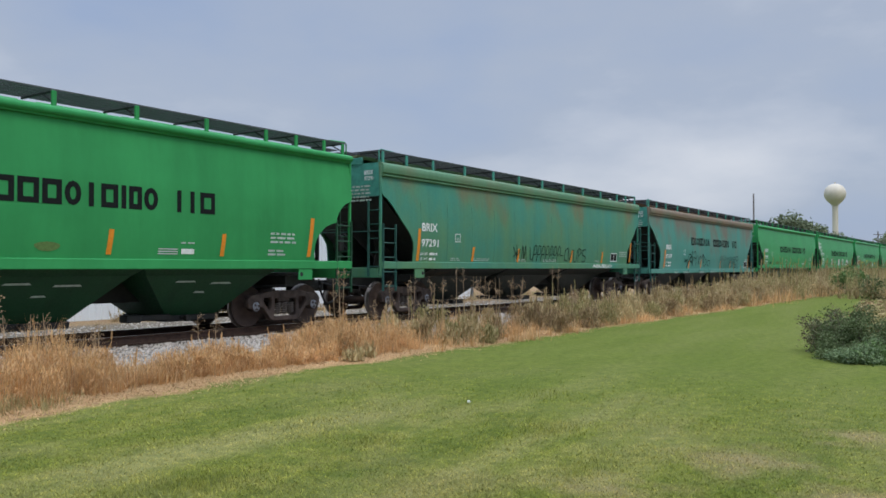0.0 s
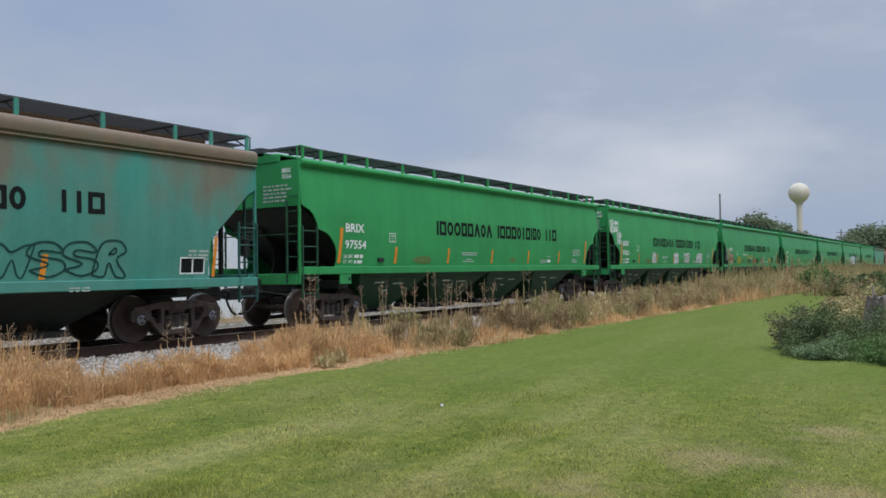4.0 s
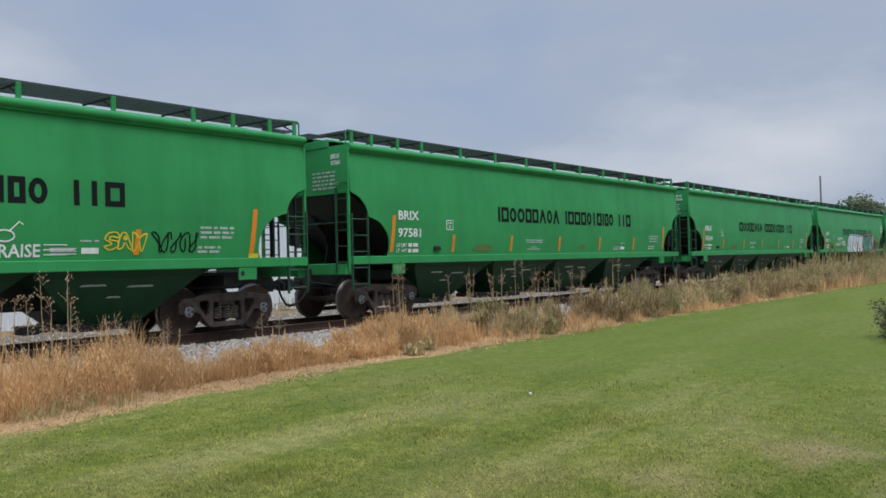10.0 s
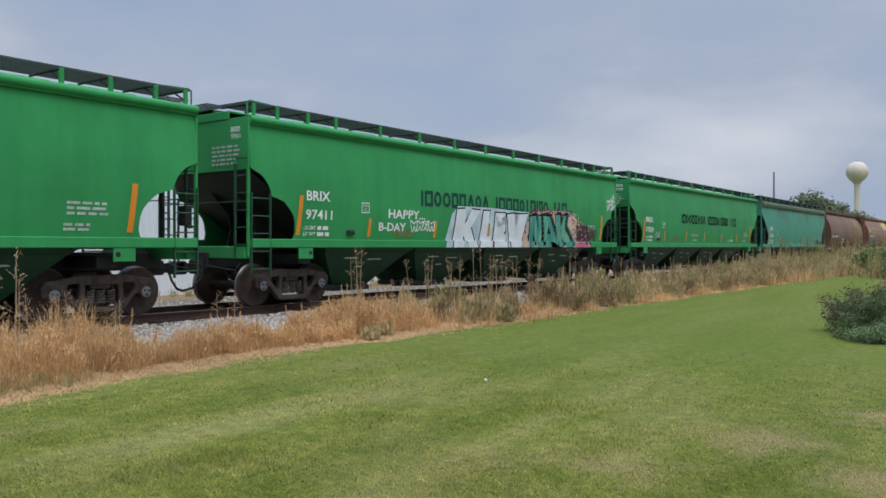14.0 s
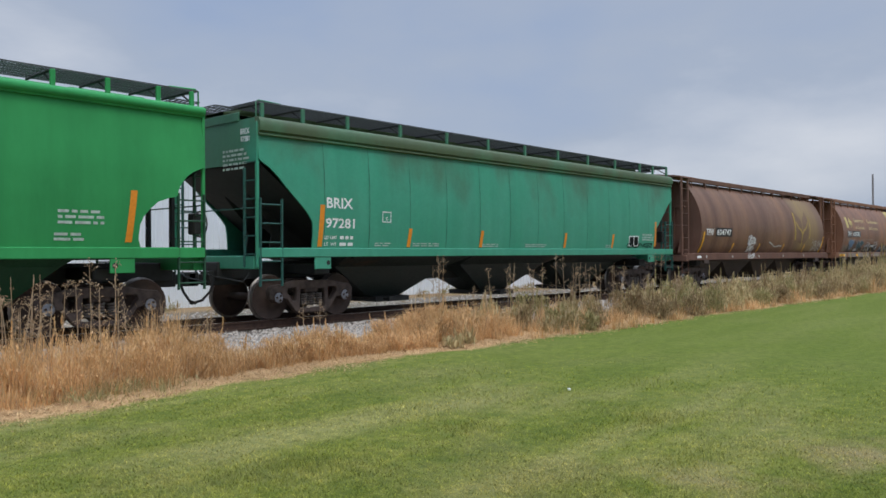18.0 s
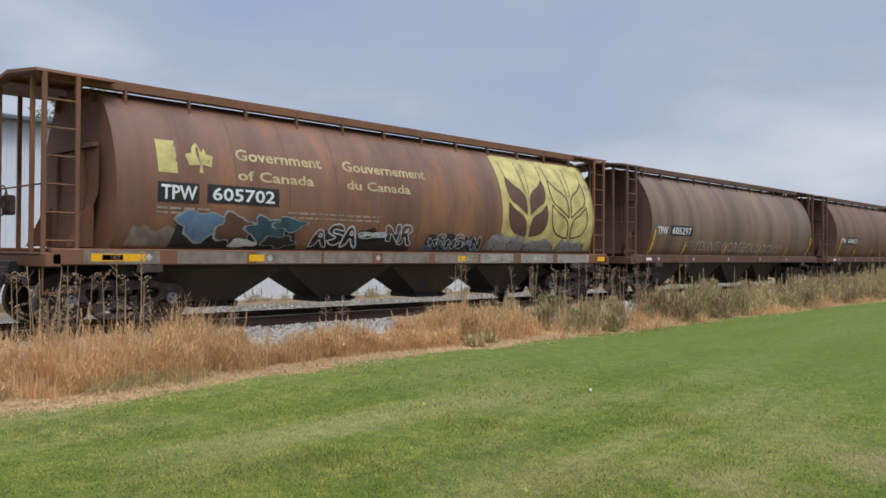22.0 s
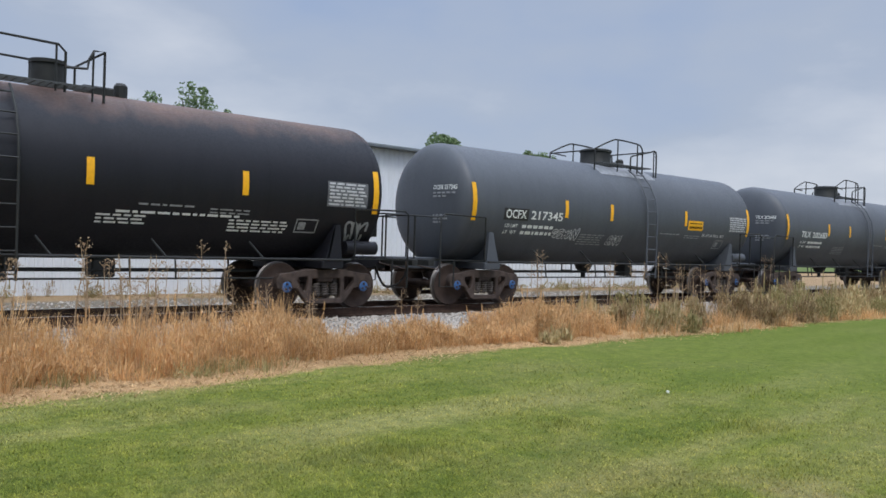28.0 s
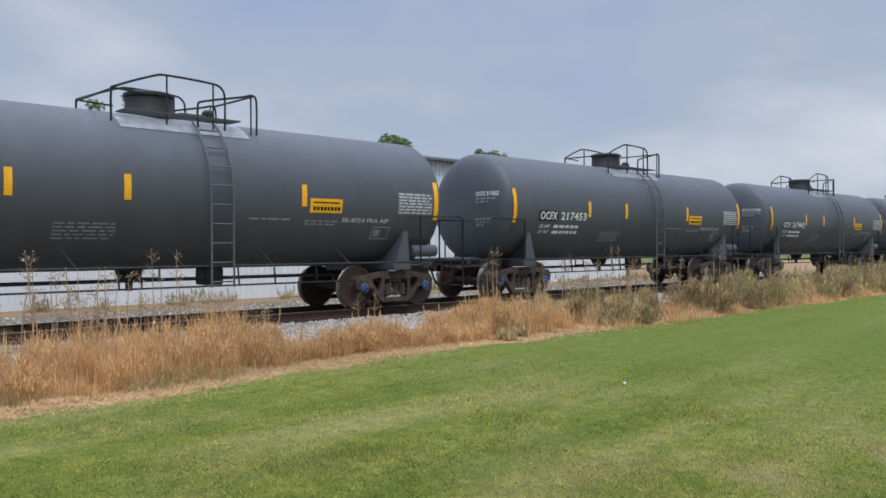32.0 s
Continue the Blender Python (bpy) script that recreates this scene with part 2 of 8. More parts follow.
M["yellow"] = plain("yellow_reflector", (0.80, 0.40, 0.012), 0.4, 0, 0.12)
M["white"] = plain("white_stencil", (0.68, 0.70, 0.68), 0.6, 0, 0.15, 9, bmp=0)
M["faint"] = plain("faded_white_stencil", (0.34, 0.42, 0.37), 0.6, 0, 0.35, 14, bmp=0)
M["panelgrey"] = plain("stencil_ground", (0.11, 0.115, 0.125), 0.6, 0, 0.2, 14, bmp=0)
M["greyink"] = plain("grey_stencil", (0.26, 0.27, 0.28), 0.6, 0, 0.3, 14, bmp=0)
M["black"] = plain("black_stencil", (0.008, 0.010, 0.010), 0.75, 0, 0.3, spec=0.12, bmp=0)
M["fadeink"] = plain("faded_black_stencil", (0.014, 0.055, 0.045), 0.75, 0, 0.4, 10, spec=0.15, bmp=0)
M["panelink"] = plain("black_patch", (0.02, 0.018, 0.018), 0.55, 0, 0.3, bmp=0)
M["silver"] = plain("silver_spray", (0.50, 0.52, 0.52), 0.5, 0.2, 0.25, 8, bmp=0)
M["chalk"] = plain("chalk_spray", (0.40, 0.40, 0.36), 0.7, 0, 0.4, 8, bmp=0)
M["spray_yellow"] = plain("yellow_spray", (0.62, 0.48, 0.03), 0.6, 0, 0.2, bmp=0)
M["spray_red"] = plain("red_spray", (0.42, 0.05, 0.05), 0.6, 0, 0.3, bmp=0)


def streaked(name, low, mid, high):
    """Spray paint in soft upright strokes."""
    m, n, l, b = nodes_of(name)
    co = n.new("ShaderNodeTexCoord").outputs["Object"]
    k = noise_node(n, l, co, 1.0, 4.0, 0.6, (9.0, 9.0, 1.6))
    l.new(ramp(n, l, k, [(0.34, low), (0.50, mid), (0.66, high)]), b.inputs["Base Color"])
    b.inputs["Roughness"].default_value = 0.6
    return m


M["spray_teal"] = streaked("teal_spray", (0.022, 0.155, 0.145), (0.040, 0.255, 0.215), (0.19, 0.42, 0.23))
M["spray_blue"] = plain("blue_spray", (0.075, 0.12, 0.18), 0.6, 0, 0.45, 5, bmp=0)
M["spray_pink"] = plain("pink_spray", (0.50, 0.13, 0.22), 0.6, 0, 0.3, bmp=0)
M["patch_rust"] = plain("brown_paint_patch", (0.092, 0.168, 0.046), 0.6, 0, 0.3, bmp=0)
M["wheat"] = plain("wheat_yellow", (0.47, 0.39, 0.14), 0.65, 0, 0.40, 2.6, bmp=0)
M["rail"] = plain("rusty_rail", (0.060, 0.035, 0.025), 0.7, 0.3, 0.4, 9)
M["railtop"] = plain("worn_rail_head", (0.36, 0.34, 0.32), 0.3, 0.9, 0.2)
M["tie"] = plain("creosoted_wood", (0.075, 0.055, 0.042), 0.85, 0, 0.45, 6, bmp=0.4)
M["stone"] = plain("ballast_stone", (0.42, 0.38, 0.33), 0.85, 0, 0.3, 9, bmp=0.3)
M["metal_wall"] = plain("white_sheet_metal", (0.66, 0.69, 0.72), 0.5, 0, 0.06, 0.8, bmp=0.05)
M["trim"] = plain("grey_metal_trim", (0.12, 0.14, 0.15), 0.5, 0, 0.2, 4)
M["tower"] = plain("pale_tower_paint", (0.52, 0.47, 0.38), 0.55, 0, 0.12, 0.15, bmp=0)
M["pole"] = plain("weathered_pole", (0.16, 0.15, 0.15), 0.8, 0, 0.3, 3)
def smudged(name, base, pale, stain, edge, rough=0.55, less=0.0):
    """Faded paint with soft brown smudges that hang from the roof."""
    m, n, l, b = nodes_of(name)
    co = n.new("ShaderNodeTexCoord").outputs["Object"]
    sep = n.new("ShaderNodeSeparateXYZ")
    l.new(co, sep.inputs[0])
    c = mix(n, l, ramp(n, l, noise_node(n, l, co, 0.8, 5.0, 0.6, (0.8, 0.8, 0.5)), [(0.35, grey(0)), (0.65, grey(1))]), base, pale)
    sm = noise_node(n, l, co, 1.0, 4.0, 0.55, (0.62, 0.62, 0.38))
    add = n.new("ShaderNodeMath")
    add.operation = "MULTIPLY_ADD"
    add.inputs[1].default_value = 0.15
    l.new(sep.outputs["Z"], add.inputs[0])
    l.new(sm, add.inputs[2])
    c = mix(n, l, ramp(n, l, _band(n, l, add.outputs[0], 0.86 + less, 1.06 + less), [(0.0, grey(0)), (1.0, grey(0.85))]), c, stain)
    dust = n.new("ShaderNodeMath")
    dust.operation = "MULTIPLY_ADD"
    dust.inputs[1].default_value = 0.9
    l.new(noise_node(n, l, co, 1.6, 5.0, 0.65), dust.inputs[0])
    l.new(sep.outputs["Z"], dust.inputs[2])
    c = mix(n, l, _band(n, l, dust.outputs[0], edge, edge + 0.45), c, tuple(1.15 * v for v in stain))
    run = noise_node(n, l, co, 1.0, 5.0, 0.6, (3.2, 3.2, 0.15))
    c = mix(n, l, 0.2, c, ramp(n, l, run, [(0.35, grey(0.7)), (0.65, grey(1.2))]), "MULTIPLY")
    fine = noise_node(n, l, co, 14.0, 6.0, 0.7)
    c = mix(n, l, 0.25, c, ramp(n, l, fine, [(0.3, grey(0.7)), (0.7, grey(1.25))]), "MULTIPLY")
    l.new(c, b.inputs["Base Color"])
    b.inputs["Roughness"].default_value, b.inputs["Specular IOR Level"].default_value = rough, 0.3
    bump(n, l, b, noise_node(n, l, co, 1.5, 3.0), 0.12, 0.05)
    return m


M["jade"] = smudged("jade_paint", (0.036, 0.245, 0.147), (0.055, 0.265, 0.172), (0.05, 0.13, 0.075), 5.4, 0.45, 0.06)
M["jade_roof"] = smudged("jade_roof_paint", (0.055, 0.16, 0.085), (0.07, 0.17, 0.09), (0.07, 0.09, 0.045), 4.9, 0.55, 0.0)
M["teal_b"] = smudged("green_teal_paint", (0.038, 0.205, 0.150), (0.085, 0.205, 0.095), (0.15, 0.115, 0.055), 4.85, less=0.10)
M["roof_b"] = smudged("green_roof_paint", (0.075, 0.19, 0.10), (0.10, 0.20, 0.11), (0.13, 0.14, 0.07), 5.2, less=0.16)
M["teal"] = smudged("faded_teal_paint", (0.044, 0.222, 0.174), (0.080, 0.238, 0.190), (0.15, 0.115, 0.08), 4.0)
M["teal_roof"] = smudged("dusty_roof_paint", (0.10, 0.15, 0.10), (0.13, 0.15, 0.10), (0.17, 0.115, 0.075), 4.2)


def faded_field(name, base, gold):
    """Yellow paint worn away to the brown beneath, in upright wisps."""
    m, n, l, b = nodes_of(name)
    co = n.new("ShaderNodeTexCoord").outputs["Object"]
    sep = n.new("ShaderNodeSeparateXYZ")
    l.new(co, sep.inputs[0])
    wob = n.new("ShaderNodeMath")
    wob.operation = "MULTIPLY_ADD"
    wob.inputs[1].default_value = 1.6
    l.new(noise_node(n, l, co, 1.1, 4.0, 0.55, (1.6, 1.0, 0.4)), wob.inputs[0])
    l.new(sep.outputs["X"], wob.inputs[2])
    left = _band(n, l, wob.outputs[0], 3.75, 4.7)
    right = _band(n, l, wob.outputs[0], 7.5, 6.3)
    k = n.new("ShaderNodeMath")
    k.operation = "MULTIPLY"
    l.new(left, k.inputs[0])
    l.new(right, k.inputs[1])
    worn = n.new("ShaderNodeMath")
    worn.operation = "MULTIPLY"
    l.new(k.outputs[0], worn.inputs[0])
    l.new(ramp(n, l, noise_node(n, l, co, 1.0, 4.0, 0.6, (2.2, 1.0, 0.3)), [(0.3, grey(0.35)), (0.65, grey(1.0))]), worn.inputs[1])
    c = mix(n, l, worn.outputs[0], base, gold)
    l.new(c, b.inputs["Base Color"])
    b.inputs["Roughness"].default_value = 0.65
    return m


M["wheat_faded"] = faded_field("faded_wheat_field", (0.15, 0.086, 0.055), (0.225, 0.15, 0.058))
M["wheat_gold"] = faded_field("golden_wheat_field", (0.155, 0.082, 0.052), (0.265, 0.165, 0.052))
M["brown_worn"] = plain("worn_brown_leaf", (0.155, 0.092, 0.056), 0.65, 0, 0.3, 1.6, bmp=0)
M["wheat_text"] = plain("faded_tan_lettering", (0.47, 0.37, 0.19), 0.65, 0, 0.35, 3, bmp=0)
M["sill_grime"] = plain("grimy_grey_spray", (0.20, 0.165, 0.13), 0.7, 0, 0.5, 4, bmp=0)
M["wheat_dim"] = plain("dull_wheat_yellow", (0.32, 0.22, 0.055), 0.65, 0, 0.45, 2.5, bmp=0)
M["chalk_dim"] = plain("dim_chalk", (0.31, 0.245, 0.19), 0.7, 0, 0.4, 6, bmp=0)
M["paleink"] = plain("pale_stencil", (0.46, 0.47, 0.48), 0.6, 0, 0.3, 14, bmp=0)
M["emblem_brown"] = plain("emblem_brown", (0.105, 0.050, 0.032), 0.6, 0, 0.3, 3, bmp=0)
M["spray_white"] = plain("white_spray", (0.60, 0.64, 0.66), 0.6, 0, 0.12, 2.5, bmp=0)
M["spray_pale"] = plain("pale_blue_spray", (0.42, 0.52, 0.56), 0.6, 0, 0.25, 3, bmp=0)
M["spray_tan"] = plain("tan_spray", (0.52, 0.40, 0.30), 0.6, 0, 0.2, 4, bmp=0)
M["spray_maroon"] = plain("maroon_spray", (0.075, 0.025, 0.04), 0.6, 0, 0.4, 8, bmp=0)
M["spray_sky"] = plain("sky_blue_spray", (0.10, 0.17, 0.26), 0.6, 0, 0.3, 4, bmp=0)
M["spray_deep"] = plain("deep_teal_spray", (0.03, 0.07, 0.085), 0.6, 0, 0.4, 4, bmp=0)
M["spray_grey"] = plain("smeared_grey_spray", (0.27, 0.25, 0.215), 0.65, 0, 0.45, 5, bmp=0)
M["bark"] = plain("bark", (0.09, 0.07, 0.055), 0.9, 0, 0.45, 8, bmp=0.5)
M["deadwood"] = plain("bleached_wood", (0.11, 0.09, 0.075), 0.85, 0, 0.6, 5, bmp=0.5)
M["leaf"] = leaf_mat("tree_leaves", [(0.11, 0.165, 0.08), (0.155, 0.22, 0.105), (0.21, 0.27, 0.14)])
M["leaf_far"] = leaf_mat("far_tree_leaves", [(0.115, 0.145, 0.085), (0.15, 0.18, 0.10), (0.18, 0.21, 0.12)])
M["leaf_dark"] = leaf_mat("shrub_leaves", [(0.068, 0.102, 0.038), (0.108, 0.148, 0.058), (0.16, 0.19, 0.09)])
M["leaf_bright"] = leaf_mat("bright_leaves", [(0.075, 0.13, 0.038), (0.105, 0.18, 0.052), (0.15, 0.225, 0.08)])
M["straw"] = leaf_mat("dry_grass", [(0.52, 0.285, 0.115), (0.67, 0.41, 0.18), (0.77, 0.53, 0.285), (0.37, 0.24, 0.125)], 0.35)
M["mat_straw"] = leaf_mat("flattened_straw", [(0.34, 0.205, 0.10), (0.50, 0.315, 0.155), (0.60, 0.41, 0.205), (0.33, 0.225, 0.12)], 0.15)
M["weed"] = leaf_mat("dry_weeds", [(0.19, 0.125, 0.068), (0.36, 0.25, 0.135), (0.28, 0.23, 0.11), (0.54, 0.40, 0.225)], 0.3)
M["weedpale"] = leaf_mat("pale_weeds", [(0.34, 0.24, 0.12), (0.52, 0.39, 0.20), (0.36, 0.32, 0.15), (0.64, 0.50, 0.30)], 0.3)
M["weedgreen"] = leaf_mat("green_weeds", [(0.21, 0.19, 0.08), (0.33, 0.29, 0.125), (0.48, 0.39, 0.20), (0.28, 0.265, 0.10)], 0.3)
M["mauve"] = leaf_mat("mauve_twigs", [(0.085, 0.072, 0.045), (0.14, 0.12, 0.075), (0.21, 0.175, 0.115)], 0.25)
M["stalk"] = leaf_mat("dead_stalks", [(0.26, 0.17, 0.10), (0.38, 0.27, 0.165), (0.48, 0.37, 0.25)], 0.1)


def lawn_tone(n, l, co):
    """Patches, faint mowing streaks and a few worn spots; shared by the soil and the blades."""
    mp = n.new("ShaderNodeMapping")
    mp.inputs["Rotation"].default_value = (0, 0, radians(-4))
    l.new(co, mp.inputs["Vector"])
    rot = mp.outputs["Vector"]
    patch = noise_node(n, l, co, 0.42, 6.0, 0.66)
    mow = noise_node(n, l, rot, 1.0, 4.0, 0.55, (0.16, 0.95, 1.0))
    mid = noise_node(n, l, co, 2.6, 5.0, 0.65)
    c = ramp(n, l, mid, [(0.30, (0.096, 0.124, 0.024)), (0.5, (0.134, 0.153, 0.033)), (0.70, (0.184, 0.190, 0.050))])
    c = mix(n, l, ramp(n, l, mow, [(0.49, grey(0)), (0.66, grey(0.62))]), c, (0.232, 0.218, 0.088))
    c = mix(n, l, ramp(n, l, mow, [(0.36, grey(0.6)), (0.48, grey(0))]), c, (0.080, 0.110, 0.022))
    c = mix(n, l, ramp(n, l, patch, [(0.50, grey(0)), (0.70, grey(0.5))]), c, (0.215, 0.190, 0.085))
    sepl = n.new("ShaderNodeSeparateXYZ")
    l.new(co, sepl.inputs[0])
    lush = n.new("ShaderNodeMath")
    lush.operation = "MULTIPLY_ADD"
    lush.inputs[1].default_value = 5.0
    l.new(noise_node(n, l, co, 0.22, 3.0), lush.inputs[0])
    l.new(sepl.outputs["X"], lush.inputs[2])
    k = n.new("ShaderNodeMath")
    k.operation = "MULTIPLY"
    k.inputs[1].default_value = 0.72
    l.new(_band(n, l, lush.outputs[0], 8.5, 15.5), k.inputs[0])
    c = mix(n, l, k.outputs[0], c, (0.094, 0.126, 0.022))
    tuft = noise_node(n, l, co, 8.0, 6.0, 0.78)
    c = mix(n, l, 0.8, c, ramp(n, l, tuft, [(0.32, (0.58, 0.66, 0.60)), (0.5, (1.0, 1.0, 1.0)), (0.70, (1.50, 1.40, 1.30))]), "MULTIPLY")
    for x, y, r in ((7.2, 1.95, 0.4), (5.75, 2.45, 0.25), (6.4, 0.9, 0.4), (8.9, 1.2, 0.3), (5.0, 1.2, 0.25)):
        d = n.new("ShaderNodeVectorMath")
        d.operation = "DISTANCE"
        d.inputs[1].default_value = (x, y, LAWN)
        l.new(co, d.inputs[0])
        add = n.new("ShaderNodeMath")
        add.operation = "MULTIPLY_ADD"
        add.inputs[1].default_value = 1.6
        l.new(noise_node(n, l, co, 2.4, 5.0, 0.7), add.inputs[0])
        l.new(d.outputs["Value"], add.inputs[2])
        worn = n.new("ShaderNodeMapRange")
        worn.inputs["From Min"].default_value, worn.inputs["From Max"].default_value = r + 0.45, r + 1.1
        worn.inputs["To Min"].default_value, worn.inputs["To Max"].default_value = 0.75, 0.0
        l.new(add.outputs[0], worn.inputs["Value"])
        c = mix(n, l, worn.outputs[0], c, (0.25, 0.20, 0.105))
    return c


def blade_mat():
    m, n, l, b = nodes_of("lawn_grass")
    co = n.new("ShaderNodeTexCoord").outputs["Object"]
    c = lawn_tone(n, l, co)
    g = n.new("ShaderNodeNewGeometry")
    c = mix(n, l, 1.0, c, ramp(n, l, g.outputs["Random Per Island"], [(0.0, (1.20, 1.22, 1.15)), (0.55, (1.70, 1.66, 1.50)), (0.9, (2.25, 2.12, 1.85)), (1.0, (2.9, 2.6, 2.2))]), "MULTIPLY")
    l.new(c, b.inputs["Base Color"])
    b.inputs["Roughness"].default_value, b.inputs["Specular IOR Level"].default_value = 0.8, 0.06
    tr = n.new("ShaderNodeBsdfTranslucent")
    l.new(c, tr.inputs["Color"])
    mx = n.new("ShaderNodeMixShader")
    mx.inputs[0].default_value = 0.38
    l.new(b.outputs[0], mx.inputs[1])
    l.new(tr.outputs[0], mx.inputs[2])
    l.new(mx.outputs[0], n["Material Output"].inputs["Surface"])
    return m


M["blade"] = blade_mat()


def ground_mat():
    """Lawn, a sprayed-off strip of dead grass, weedy soil and ballast, by the distance from the track."""
    m, n, l, b = nodes_of("ground_cover")
    co = n.new("ShaderNodeTexCoord").outputs["Object"]
    sep = n.new("ShaderNodeSeparateXYZ")
    l.new(co, sep.inputs[0])
    edge = noise_node(n, l, co, 0.9, 5.0, 0.6)
    y = n.new("ShaderNodeMath")
    y.operation = "MULTIPLY_ADD"
    y.inputs[1].default_value = 1.3
    l.new(edge, y.inputs[0])
    l.new(sep.outputs["Y"], y.inputs[2])
    turn = n.new("ShaderNodeMapRange")
    turn.inputs["From Min"].default_value, turn.inputs["From Max"].default_value = 2.0, 8.0
    turn.inputs["To Min"].default_value, turn.inputs["To Max"].default_value = 0.65, 0.0
    l.new(sep.outputs["X"], turn.inputs["Value"])
    ya = n.new("ShaderNodeMath")
    ya.operation = "ADD"
    l.new(y.outputs[0], ya.inputs[0])
    l.new(turn.outputs[0], ya.inputs[1])
    yy = ya.outputs[0]                     # y + 0.65 on average, more where the strip swings out
    fine = noise_node(n, l, co, 38.0, 4.0, 0.7)
    mid = noise_node(n, l, co, 5.0, 4.0, 0.6)
    lawn = lawn_tone(n, l, co)
    lawn = mix(n, l, 0.35, lawn, ramp(n, l, fine, [(0.3, grey(0.75)), (0.7, grey(1.25))]), "MULTIPLY")
    dead = ramp(n, l, mid, [(0.30, (0.20, 0.135, 0.075)), (0.45, (0.38, 0.235, 0.115)), (0.7, (0.54, 0.355, 0.185))])
    dead = mix(n, l, 0.6, dead, ramp(n, l, fine, [(0.3, grey(0.5)), (0.7, grey(1.25))]), "MULTIPLY")
    soil = ramp(n, l, fine, [(0.3, (0.19, 0.125, 0.07)), (0.7, (0.36, 0.25, 0.14))])
    vor = n.new("ShaderNodeTexVoronoi")
    vor.inputs["Scale"].default_value = 22.0
    l.new(co, vor.inputs["Vector"])
    rock = mix(n, l, 0.7, ramp(n, l, vor.outputs["Color"], [(0.2, (0.21, 0.19, 0.165)), (0.8, (0.50, 0.455, 0.40))]),
               ramp(n, l, vor.outputs["Distance"], [(0.1, grey(1.15)), (0.75, grey(0.35))]), "MULTIPLY")
    c = mix(n, l, _band(n, l, yy, 9.85, 10.05), lawn, dead)
    c = mix(n, l, _band(n, l, yy, 10.55, 11.1), c, soil)
    c = mix(n, l, _band(n, l, yy, 12.25, 12.8), c, rock)
    c = mix(n, l, _band(n, l, yy, 17.4, 18.2), c, ramp(n, l, fine, [(0.3, (0.08, 0.068, 0.052)), (0.7, (0.24, 0.21, 0.165))]))
    c = mix(n, l, _band(n, l, yy, 22.2, 23.2), c, soil)
    c = mix(n, l, _band(n, l, yy, 40, 44), c, (0.11, 0.14, 0.05))
    l.new(c, b.inputs["Base Color"])
    b.inputs["Roughness"].default_value = 0.9
    b.inputs["Specular IOR Level"].default_value = 0.06
    add = n.new("ShaderNodeMath")
    add.operation = "ADD"
    l.new(fine, add.inputs[0])
    l.new(mid, add.inputs[1])
    bump(n, l, b, add.outputs[0], 0.6, 0.03)
    return m


M["ground"] = ground_mat()


